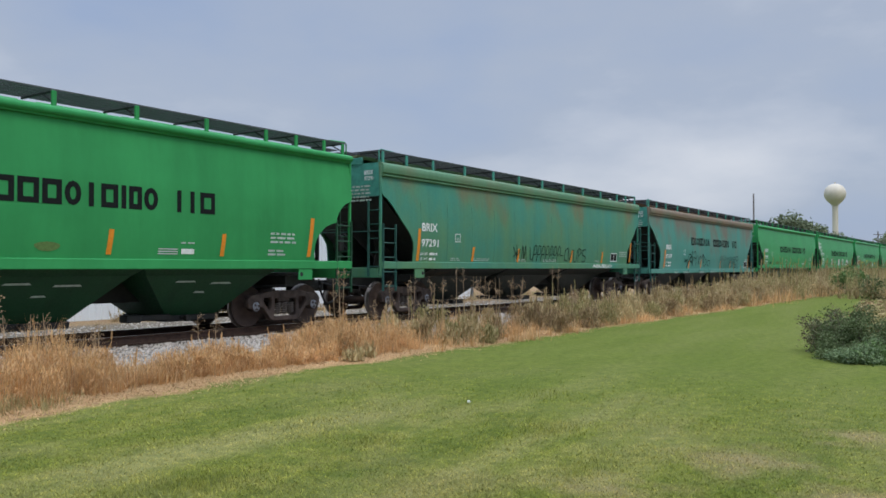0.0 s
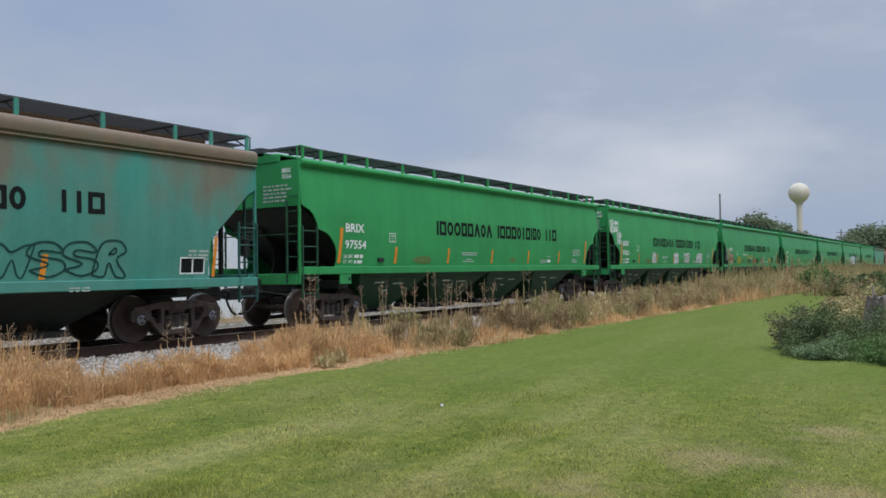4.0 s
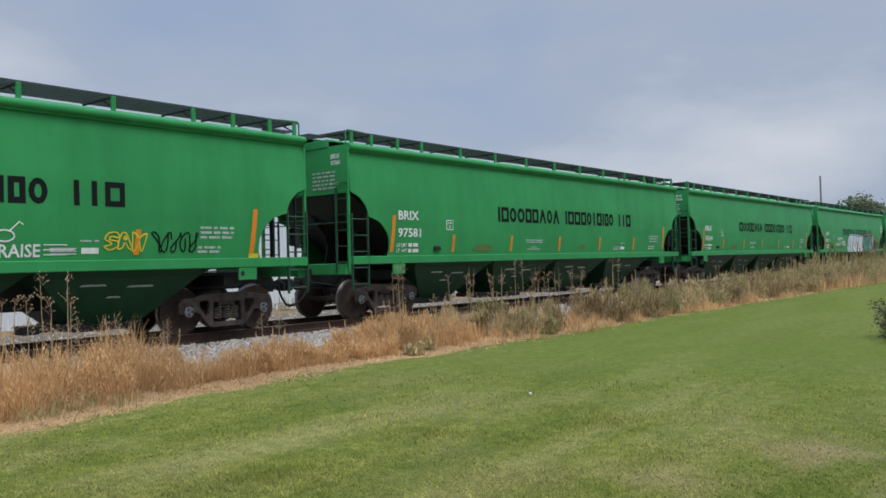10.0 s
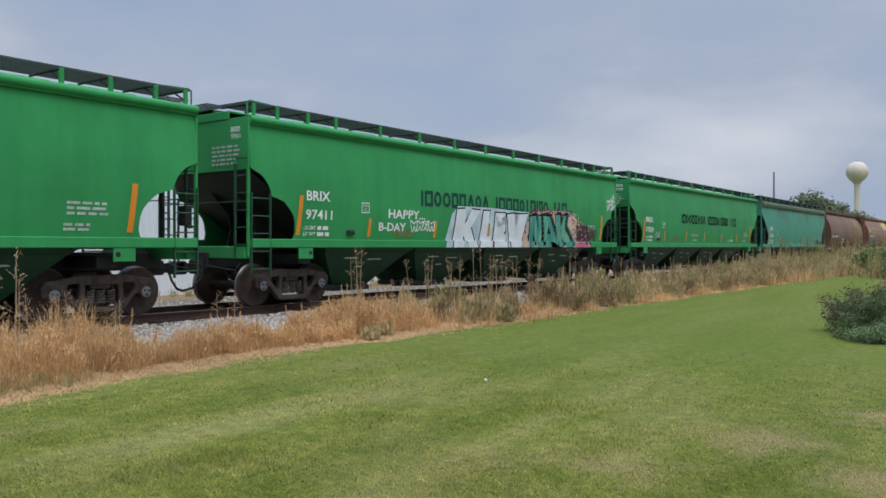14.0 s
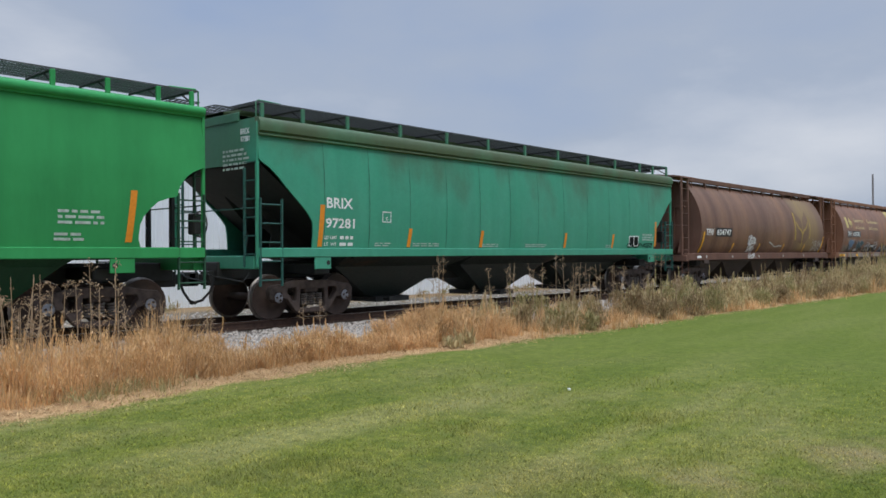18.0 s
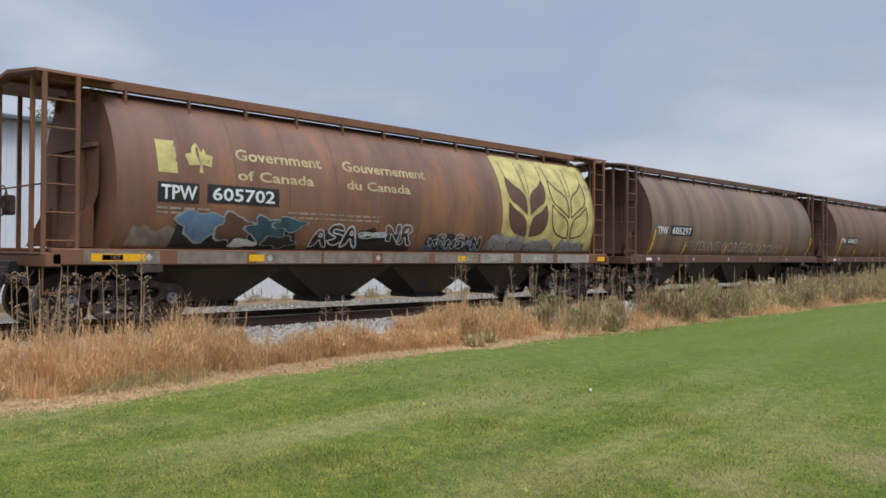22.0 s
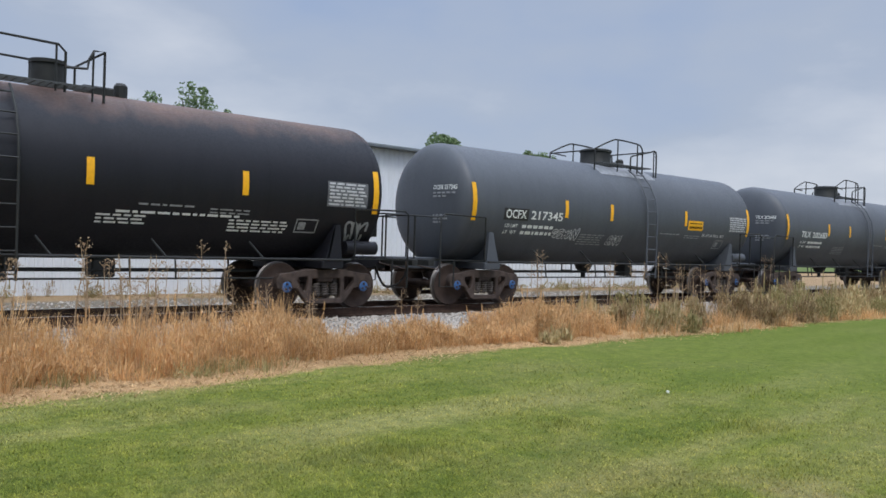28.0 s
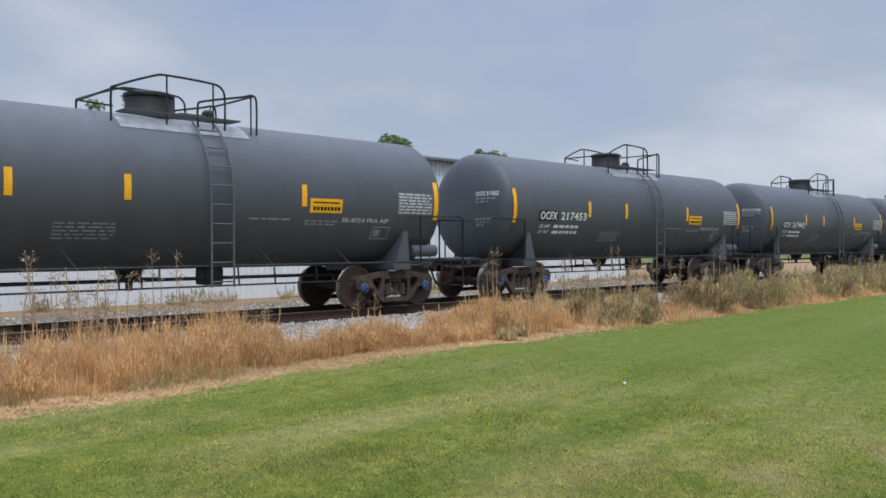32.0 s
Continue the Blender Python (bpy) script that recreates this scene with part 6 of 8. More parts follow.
B = brown_y
base_brown = round_hopper(M["brown"], M["rust_end"], place(11))
brown = {11: base_brown}
for i in (12, 13, 14):
    brown[i] = copy_thing(base_brown, place(i))
recolour(brown[12], {"weathered_brown_paint": M["rust"], "roof_curb_paint": M["rust_orange"], "rusty_end_paint": M["rust_orange"]})
recolour(brown[14], {"weathered_brown_paint": M["brown_red"]})
recolour(brown[11], {"weathered_brown_paint": M["brown_red"], "roof_curb_paint": M["brown_red"]})
BN = {11: "604747", 12: "605702", 13: "605297", 14: "604653"}
for i, car in brown.items():
    ends, low_marks = {12: ((), ()), 13: ((-6.88, 6.95), (-4.65, -1.45, 1.66, 4.48)), 14: ((-6.50, 6.76), (-4.15, -1.35, 1.43, 4.26))}.get(i, ((-6.85, 7.0), (-3.95, -1.17, 1.72, 4.46)))
    for x in ends:
        strip(car, B, x, 1.36, 2.13, M["yellow"], 0.10, 0.1, lift=0.024)
    for x in low_marks:
        strip(car, B, x, 1.36, 1.72, M["yellow"], 0.085, 0.12, lift=0.024)
    z0, x0 = {12: (2.20, 0.36), 13: (2.0, -0.03), 14: (1.97, 0.26)}.get(i, (2.0, 0.0))
    patch(car, B, x0 - 5.72, x0 - 4.18, z0 - 0.03, z0 + 0.31, M["panelink"], "number_patch")
    if i == 12:
        patch(car, B, x0 - 6.66, x0 - 5.88, z0 - 0.05, z0 + 0.30, M["panelink"], "number_patch")
    words(car, B, "TPW", x0 - 6.60, x0 - 5.92, z0 + 0.0, z0 + 0.25, M["white"], lift=0.011)
    words(car, B, BN[i], x0 - 5.62, x0 - 4.28, z0 + 0.02, z0 + 0.26, M["white"], lift=0.011)
    f = Form()
    for x in (-6.4, -3.95, -1.17, 1.72, 4.46):
        f.add([(x - 0.07, -1.506, 1.19), (x, -1.506, 1.12), (x + 0.07, -1.506, 1.19), (x, -1.506, 1.26)], [(0, 1, 2, 3)])
    put("diamond_mark", f, M["chalk"], car)
    patch(car, lambda z: 1.50, -7.2, -6.85, 1.14, 1.23, M["white"], "sill_plate")


ROUND_CUTS = [z for z, y in BROWN[1:-2]]


def wheat_leaves(xc, z, w, low):
    """Outlines of the pair of broad pointed leaves that spring from the stem at height z."""
    for s in (-1, 1):
        top = z + 1.02 - 0.12 * low
        inner = [(0.93, top - z), (0.62, 0.80), (0.33, 0.68), (0.15, 0.55), (0.08, 0.38), (0.07, 0.0)]
        outer = [(0.28, 0.12), (0.58, 0.26), (0.84, 0.38), (0.96, 0.58), (0.98, 0.80)]
        if low:
            inner = [(0.96, 0.90), (0.66, 0.70), (0.34, 0.58), (0.16, 0.45), (0.09, 0.28), (0.07, 0.0)]
            outer = [(0.35, 0.02), (0.70, 0.10), (0.90, 0.26), (0.99, 0.45), (1.0, 0.68)]
        pts = smooth_line([(xc + s * w * a, z + b) for a, b in inner], 4) + smooth_line([(xc + s * w * a, z + b) for a, b in [inner[-1]] + outer + [inner[0]]], 4)[1:-1]
        yield s, pts


def wheat(car, ground, leaf, full):
    """The grain emblem: a yellow field with two sheaves, one in solid leaves and one in outline."""
    f = [(2.95, 1.42), (2.95, 3.86), (7.09, 3.86), (7.09, 1.42)]
    shape(car, B, f, ground, "emblem_field", 0.008, ROUND_CUTS, "worn yellow painted field")
    for xc, solid in ((4.03, True), (5.90, False)):
        for z, low in ((1.76, True), (2.32, False)):
            for s, lp in wheat_leaves(xc, z, 0.84, low):
                if solid:
                    shape(car, B, lp, leaf, "emblem_leaf", 0.014, ROUND_CUTS)
                elif full:
                    g = Form()
                    ribbon(g, B, lp + lp[:1], 0.045, 0.014)
                    put("emblem_leaf", g, leaf, car)
        if full:
            for s in (-1, 1):
                for a, b, top in ((0.93, 0.93, 3.34), (0.07, 0.12, 2.9)):
                    g = Form()
                    ribbon(g, B, smooth_line([(xc + s * 0.84 * a, top), (xc + s * 0.84 * (a + 0.04), top + 0.2), (xc + s * 0.84 * (b + 0.05), 3.72)], 6), 0.028, 0.014)
                    put("emblem_line", g, leaf, car)


wheat(brown[12], M["wheat"], M["emblem_brown"], True)
wheat(brown[11], M["wheat_faded"], M["brown_worn"], False)
wheat(brown[14], M["wheat_gold"], M["wheat_gold"], False)
for c in (brown[11],):
    for line, w in (([(3.1, 1.9), (3.06, 2.6), (3.12, 3.2)], 0.16), ([(3.22, 2.78), (3.5, 2.5), (3.8, 2.40), (4.03, 2.25), (4.26, 2.40), (4.55, 2.5), (4.84, 2.8)], 0.09), ([(4.03, 1.6), (4.03, 2.3)], 0.1), ([(5.05, 2.0), (5.1, 2.7), (5.05, 3.1)], 0.08)):
        g = Form()
        ribbon(g, B, smooth_line(line, 6), w, 0.016)
        put("emblem_line", g, M["wheat_dim"], c)
c = brown[12]
patch(c, B, -6.28, -5.92, 2.66, 3.24, M["wheat"], "emblem_bar")
LEAF = [(-5.5, 2.70), (-5.47, 2.85), (-5.68, 2.82), (-5.62, 2.92), (-5.75, 3.02), (-5.62, 3.05), (-5.6, 3.16), (-5.53, 3.08), (-5.5, 3.25), (-5.42, 3.08), (-5.36, 3.16), (-5.33, 3.05), (-5.2, 3.02), (-5.3, 2.92), (-5.25, 2.82), (-5.44, 2.85), (-5.42, 2.70)]
shape(c, B, LEAF, M["wheat"], "maple_leaf")
words(c, B, "Government", -4.72, -2.72, 3.0, 3.22, M["wheat_text"])
words(c, B, "of Canada", -4.72, -2.97, 2.62, 2.82, M["wheat_text"])
words(c, B, "Gouvernement", -2.17, 0.26, 3.0, 3.22, M["wheat_text"])
words(c, B, "du Canada", -2.12, -0.28, 2.62, 2.82, M["wheat_text"])
def ragged(c, x0, x1, z0, z1, mat, seed, lift):
    """A jagged band of smeared spray paint."""
    rnd = random.Random(seed)
    top, x = [], x0
    while x < x1:
        top.append((x, z0 + (z1 - z0) * rnd.uniform(0.45, 1.0)))
        x += rnd.uniform(0.06, 0.2)
    shape(c, B, [(x0 - 0.1, z0)] + top + [(x1 + 0.05, z0)], mat, "graffiti_smear", lift, ROUND_CUTS)


def blob(c, cx, cz, rx, rz, mat, seed, lift):
    """A rounded sprayed form with a wavy rim."""
    rnd = random.Random(seed)
    ph, k = rnd.uniform(0, 6), rnd.choice((3, 4, 5))
    pts = []
    for j in range(26):
        q = 6.283 * j / 26
        m = 1 + 0.22 * math.sin(k * q + ph) + 0.10 * math.sin(7 * q)
        pts.append((cx + rx * m * math.cos(q), max(1.36, cz + rz * m * math.sin(q))))
    shape(c, B, pts, mat, "graffiti_block", lift, ROUND_CUTS)


def outlined(c, cx, cz, rx, rz, fill, rim, seed, lift):
    blob(c, cx, cz, rx * 1.12, rz * 1.14, rim, seed, lift)
    blob(c, cx, cz, rx, rz, fill, seed, lift + 0.003)


ragged(c, -6.7, -5.6, 1.38, 1.75, M["sill_grime"], 119, 0.009)
ragged(c, -5.9, -3.3, 1.36, 1.95, M["panelink"], 120, 0.010)
for k, (x, z, rx, rz, m) in enumerate(((-5.45, 1.78, 0.42, 0.24, "spray_sky"), (-4.75, 1.70, 0.36, 0.27, "emblem_brown"), (-4.05, 1.72, 0.40, 0.22, "spray_deep"), (-3.55, 1.84, 0.34, 0.12, "spray_deep"), (-4.55, 1.46, 0.30, 0.08, "paleink"), (-3.75, 1.50, 0.36, 0.10, "panelink"))):
    outlined(c, x, z, rx, rz, M[m], M["greyink"] if m != "paleink" else M["panelink"], 200 + k, 0.014 + 0.007 * k)
ragged(c, -2.9, -0.2, 1.36, 1.86, M["panelink"], 121, 0.010)
wild_tag(c, B, -2.95, -0.15, 1.40, 1.92, M["paleink"], 127, 7, 0.035, 0.018, 0.5)
ragged(c, 0.35, 2.2, 1.36, 1.76, M["spray_blue"], 122, 0.010)
wild_tag(c, B, 0.35, 2.2, 1.38, 1.74, M["panelink"], 128, 6, 0.05, 0.018, 0.4)
wild_tag(c, B, 0.38, 2.22, 1.40, 1.76, M["paleink"], 129, 6, 0.02, 0.023, 0.4)
for k, (a, b, h) in enumerate(((2.55, 3.95, 1.86), (4.05, 5.2, 1.78), (5.5, 6.65, 1.78))):
    ragged(c, a, b, 1.38, h, M["spray_grey"], 130 + k, 0.018)
    ragged(c, a - 0.08, b + 0.1, 1.38, h - 0.14, M["sill_grime"], 135 + k, 0.021)
    wild_tag(c, B, a + 0.05, b - 0.05, 1.40, h - 0.12, M["greyink"], 140 + k, 6, 0.028, 0.024)
bars(c, B, -6.3, -5.3, (2.03, 1.95), M["chalk_dim"], 0.04, 5)
bars(c, B, -3.6, -1.2, (2.05, 1.96), M["chalk_dim"], 0.035, 6)
for x, w in ((-7.38, 0.92), (-4.42, 0.34), (1.4, 0.32), (7.45, 0.4)):
    patch(c, lambda z: 1.50, x, x + w, 1.12, 1.25, M["yellow"], "sill_patch")
for k in range(9):
    patch(c, lambda z: 1.50, -7.5 + 1.62 * k, -6.2 + 1.62 * k + 0.12 * (k % 3), 1.08, 1.30, M["spray_grey"] if k > 5 else M["sill_grime"], "sill_smear", lift=0.004)
c = brown[11]
wild_tag(c, B, -2.4, -1.62, 1.62, 2.02, M["white"], 140, 3, 0.04, 0.010, 0.3)
wild_tag(c, B, -2.3, -1.7, 1.34, 1.66, M["white"], 141, 3, 0.035, 0.011, 0.3)
wild_tag(c, lambda z: 1.50, -2.35, -1.65, 1.10, 1.30, M["white"], 146, 3, 0.03, 0.006, 0.2)
wild_tag(c, B, 5.6, 7.0, 1.38, 1.90, M["chalk"], 147, 5, 0.026)
wave = Form()
ribbon(wave, B, smooth_line([(-0.1, 1.80), (0.3, 1.72), (0.7, 1.60), (1.2, 1.64), (1.55, 1.62)], 6), 0.05, 0.010)
put("sprayed_line", wave, M["chalk"], c)
c = brown[13]
words(c, B, "YOUNG", -3.9, -2.0, 1.46, 1.86, M["chalk_dim"], "chalk_word")
words(c, B, "GORGEOUS", -1.7, 1.6, 1.44, 1.84, M["chalk_dim"], "chalk_word")
words(c, B, "BOYS!!", 1.95, 3.95, 1.44, 1.80, M["chalk_dim"], "chalk_word")
wild_tag(c, B, -4.75, -4.0, 1.62, 1.82, M["chalk_dim"], 143, 4, 0.018)
finish(brown[11], 11, "brown rusty cylindrical hopper car with a silver tag", "cars of the train")
finish(brown[12], 12, "red-brown cylindrical hopper car with yellow wheat emblem and graffiti", "cars of the train")
finish(brown[13], 13, "dull brown cylindrical hopper car with chalk scrawl", "cars of the train")
finish(brown[14], 14, "dull brown cylindrical hopper car with worn emblem", "cars of the train")


# ---- tank cars ----
TR, TZ = 1.42, 2.35


def tank_y(z):
    return math.sqrt(max(0.0, TR * TR - (z - TZ) ** 2))


# the heads: where the shell ends at either end, and how far they bulge
HEAD_A, HEAD_B, BULGE = 5.86, 6.10, 0.46
HEAD_R = [TR * k for k in (0.0, 0.2, 0.4, 0.56, 0.70, 0.80, 0.88, 0.94, 0.975, 0.993, 1.0)]


def head_depth(r):
    return BULGE * max(0.0, 1.0 - (r / TR) ** 2.4) ** (1 / 2.4)


def tank_car(skin, at, dome_x=0.05, small=False):
    car = thing("tank_car", "", "tank car", at=at)
    half = LT / 2
    prof = [(r, -head_depth(r) - HEAD_A) for r in HEAD_R] + [(TR, -3.0), (TR, 0.0), (TR, 3.0)] + [(r, head_depth(r) + HEAD_B) for r in HEAD_R[::-1]]
    f = Form()
    f.loft([[(x, r * math.cos(t), TZ + r * math.sin(t)) for t in [2 * math.pi * j / 48 for j in range(48)]] for r, x in prof], True)
    put("tank_shell", f, skin, car, smooth=40)
    for x in (-5.84, -3.6, -1.2, 1.3, 3.7, 6.08):
        f = Form()
        f.loft([[(x + d, (TR + 0.004) * math.cos(t), TZ + (TR + 0.004) * math.sin(t)) for t in [2 * math.pi * j / 48 for j in range(48)]] for d in (-0.012, 0.012)], True)
        put("weld_seam", f, skin, car, smooth=60)
    # manway, platform and rails on top
    lx = 0.72 if not small else -0.72
    f = Form()
    f.lathe_z([(0.48, 3.66), (0.48, 3.80), (0.44, 3.85), (0.43, 4.10), (0.46, 4.13), (0.46, 4.18), (0.40, 4.21), (0.0, 4.22)] if not small else [(0.26, 3.66), (0.26, 4.17), (0.29, 4.17), (0.29, 4.23), (0.0, 4.25)], dome_x, 0, 24)
    put("manway", f, M["dark"], car, smooth=40)
    f = Form()
    f.box(dome_x + 0.5, dome_x + 1.05, -0.22, 0.22, 3.68, 3.90, 0.03)
    f.lathe_z([(0.12, 3.7), (0.12, 4.0), (0.08, 4.05), (0, 4.05)], dome_x + 1.25, 0.1, 12)
    put("valve_box", f, M["dark"], car)
    x0, x1 = (-0.78, 1.42) if not small else (-1.05, 0.72)
    f = Form()
    f.add(grating(x0, x1, -0.95, -0.5, 3.74, 0.12).v, grating(x0, x1, -0.95, -0.5, 3.74, 0.12).f)
    tagged(put("top_platform", f, M["grate"], car), kind="stuff")
    tagged(put("top_platform", grating(x0, x1, 0.5, 0.95, 3.74, 0.12), M["grate"], car), kind="stuff")
    pale = Form()
    n = 6
    a0, a1 = math.acos(0.95 / TR) if 0.95 < TR else 0, math.acos(0.35 / TR)
    pale.loft([[(x, -(TR + 0.006) * math.cos(a), TZ + (TR + 0.006) * math.sin(a)) for a in [a0 + (a1 - a0) * k / n for k in range(n + 1)]] for x in (x0 - 0.1, x1 + 0.2)])
    if not small:
        put("platform_pad", pale, M["pad"], car)
    y = 0.8
    if small:
        for s in (-1, 1):
            f = Form()
            f.tube([(x0, s * y, 3.6), (x0, s * y, 4.40), (x0 + 1.25, s * y, 4.37), (x0 + 1.36, s * y, 4.26), (x0 + 1.36, s * y, 3.62)], 0.022, 6)
            f.tube([(x0 + 1.22, s * y, 3.62), (x0 + 1.22, s * y, 4.36)], 0.018, 6)
            put("safety_rail", f, M["dark"], car, smooth=60)
            f = Form()
            f.tube([(x0 + 1.36, s * y, 4.02), (x0 + 1.7, s * y, 4.05), (x1 - 0.05, s * y, 4.20), (x1 + 0.03, s * y, 4.36), (x1 + 0.2, s * y, 4.37), (x1 + 0.2, s * y, 3.52)], 0.022, 6)
            f.tube([(x1 + 0.02, s * y, 3.52), (x1 + 0.02, s * y, 4.32)], 0.018, 6)
            put("safety_rail", f, M["dark"], car, smooth=60)
    else:
        hoop = smooth_line([(-0.98, 3.50), (-0.98, 4.02), (-0.90, 4.12), (-0.25, 4.38), (0.05, 4.43), (0.90, 4.40), (1.10, 4.33), (1.17, 4.15), (1.17, 3.55)], 3)
        bow = smooth_line([(0.62, 3.56), (0.62, 3.95), (0.74, 4.05), (1.55, 4.23), (1.74, 4.28), (1.85, 4.18), (1.85, 3.50)], 3)
        for s in (-1, 1):
            f = Form().tube([(x, s * y, z) for x, z in hoop], 0.022, 6)
            f.tube([(-0.95, s * y, 4.08), (-0.3, s * y, 4.05)], 0.018, 6)
            for x, z in ((0.02, 4.42), (0.93, 4.39)):
                f.tube([(x, s * y, 3.55), (x, s * y, z)], 0.018, 6)
            put("safety_rail", f, M["dark"], car, smooth=60)
            f = Form().tube([(x, s * y, z) for x, z in bow], 0.022, 6)
            f.tube([(1.73, s * y, 3.50), (1.73, s * y, 4.27)], 0.018, 6)
            put("safety_rail", f, M["dark"], car, smooth=60)
    xl, zl, xr, zr = (x0, 4.40, x1 + 0.2, 4.36) if small else (-0.98, 4.06, 1.79, 4.27)
    put("safety_rail", Form().tube([(xl, -y, zl), (xl, y, zl)], 0.02, 6), M["dark"], car)
    put("safety_rail", Form().tube([(xr, -y, zr), (xr, y, zr)], 0.02, 6), M["dark"], car)
    # side ladders that follow the shell
    for s in (-1, 1):
        f = Form()
        pts = [(s * (TR + 0.10), 0.62), (s * (TR + 0.10), 2.35)] + [(s * (TR + 0.10) * math.cos(a), TZ + (TR + 0.10) * math.sin(a)) for a in (0.3, 0.6, 0.85, 1.0)]
        for x in (lx - 0.22, lx + 0.22):
            f.tube([(x, y, z) for y, z in pts], 0.022, 6)
        lad = put("ladder", f, M["dark"] if small else skin, car, smooth=60)
        for k in range(9):
            z = 0.72 + 0.345 * k
            yy = (TR + 0.10) if z < TZ else math.sqrt(max(0.05, (TR + 0.10) ** 2 - (z - TZ) ** 2))
            put("rung", Form().tube([(lx - 0.22, s * yy, z), (lx + 0.22, s * yy, z)], 0.015, 5), M["dark"] if small else skin, lad)
    # stub sills, bolsters, platforms, side rail
    for s in (-1, 1):
        f = Form()
        f.box(s * (half - 0.15), s * 4.3, -0.3, 0.3, 0.80, 1.06, 0.02)
        f.box(s * 4.95, s * 5.45, -1.30, 1.30, 0.82, 0.98, 0.02)
        for y in (-1, 1):
            f.prism([(s * 5.0, 0.95), (s * 5.40, 0.95), (s * 5.34, 1.68), (s * 5.22, 1.68)], y * 1.22, y * 1.30)
            f.add([(s * 5.05, y * 0.4, 0.97), (s * 5.05, y * 1.3, 0.97), (s * 5.2, y * 1.3, 1.66), (s * 5.2, y * 0.4, 1.0), (s * 5.09, y * 0.4, 0.97), (s * 5.09, y * 1.3, 0.97), (s * 5.24, y * 1.3, 1.66), (s * 5.24, y * 0.4, 1.0)], [(0, 1, 2, 3), (7, 6, 5, 4), (0, 4, 5, 1), (1, 5, 6, 2), (2, 6, 7, 3), (3, 7, 4, 0)])
        put("bolster", f, skin, car)
    for s in (-1, 1):
        tagged(put("end_platform", grating(min(s * 5.5, s * (half - 0.25)), max(s * 5.5, s * (half - 0.25)), -1.4, 1.4, 1.03, 0.14), M["dark"], car), kind="stuff")
        f = Form()
        for y in (-1, 1):
            f.tube([(s * 5.6, y * 1.44, 1.0), (s * 5.6, y * 1.44, 2.0), (s * (half - 0.55), y * 1.44, 2.03), (s * (half - 0.45), y * 1.44, 1.95), (s * (half - 0.45), y * 1.44, 0.45), (s * (half - 0.85), y * 1.44, 0.45), (s * (half - 0.85), y * 1.44, 1.0)], 0.02, 6)
        f.tube([(s * (half - 0.40), -1.44, 1.95), (s * (half - 0.40), -0.5, 2.0), (s * (half - 0.40), 0.5, 2.0), (s * (half - 0.40), 1.44, 1.95)], 0.02, 6)
        for y in (-0.6, 0.6):
            f.tube([(s * (half - 0.40), y, 1.0), (s * (half - 0.40), y, 2.0)], 0.022, 6)
        put("end_rail", f, M["dark"], car, smooth=60)
        f = Form()
        f.box(s * (half - 0.3), s * (half - 0.15), -1.42, 1.42, 0.9, 1.03, 0.01)
        put("end_sill", f, M["dark"], car)
    for y in (-1, 1):
        f = Form()
        f.tube([(-5.5, y * 1.45, 1.0), (5.5, y * 1.45, 1.0)], 0.026, 6)
        for k in range(5):
            x = -3.6 + 1.8 * k
            f.tube([(x, y * 1.45, 1.0), (x - 0.18, y * 1.22, 1.30)], 0.02, 5)
        put("side_rail", f, M["dark"], car)
    f = Form()
    for y in (-0.5, 0.2):
        f.tube([(-4.3, y, 0.74), (4.3, y, 0.74)], 0.022, 5)
    f.tube([(-4.2, -0.9, 0.62), (4.2, -0.9, 0.62)], 0.018, 5)
    for x in (-3.2, -2.9, -0.9, -0.5, 1.4, 2.2, 3.2):
        f.tube([(x, -0.9, 0.60), (x, -0.85, 0.95)], 0.018, 5)
    f.lathe_z([(0.0, 0.55), (0.06, 0.55), (0.07, 0.72), (0.20, 0.80), (0.28, 0.98)], -0.35, 0, 12)
    f.box(0.9, 1.3, -0.5, -0.1, 0.62, 0.95, 0.03)
    put("brake_rigging", f, M["dark"], car)
    f = Form()
    f.tube([(5.55, -1.12, 1.24), (6.30, -1.12, 1.24)], 0.14, 14)
    put("air_reservoir", f, skin, car, smooth=50)
    f = Form()
    wheel_ring(f, -half + 0.22, 0.95, 1.85, 0.26)
    f.box(-half + 0.26, -half + 0.4, 0.8, 1.1, 1.5, 2.0, 0.02)
    put("brake_wheel", f, M["dark"], car)
    add_coupler(car, half)
    add_trucks(car, 5.2, "blue")
    return car


TY = tank_y
base_tank = tank_car(M["tank_grey"], place(16))
tanks = {16: base_tank}
for i in range(17, 24):
    tanks[i] = copy_thing(base_tank, place(i))
tanks[15] = tank_car(M["tank_black"], place(15), 0.25, True)
TN = {15: ("TILX", "201155"), 16: ("OCFX", "217345"), 17: ("TILX", "202683"), 18: ("OCFX", "217422"), 19: ("OCFX", "217453"), 20: ("OCFX", "217442"), 21: None, 22: None, 23: None}


def panel_text(car, x0, x1, z0, z1, seed):
    rnd = random.Random(seed)
    f = Form()
    patch(car, TY, x0, x1, z0, z1, M["panelgrey"], "stencil_panel", lift=0.006)
    for k in range(7):
        z = z0 + 0.03 + (z1 - z0 - 0.09) * k / 6
        x = x0 + 0.04
        while x < x1 - 0.1:
            w = min(rnd.uniform(0.06, 0.25), x1 - 0.04 - x)
            sheet(f, TY, x, x + w, z, z + 0.035, 0, 0.010, nz=1)
            x += w + 0.04
    tagged(put("stencil_text", f, M["paleink"], car), kind="stuff")


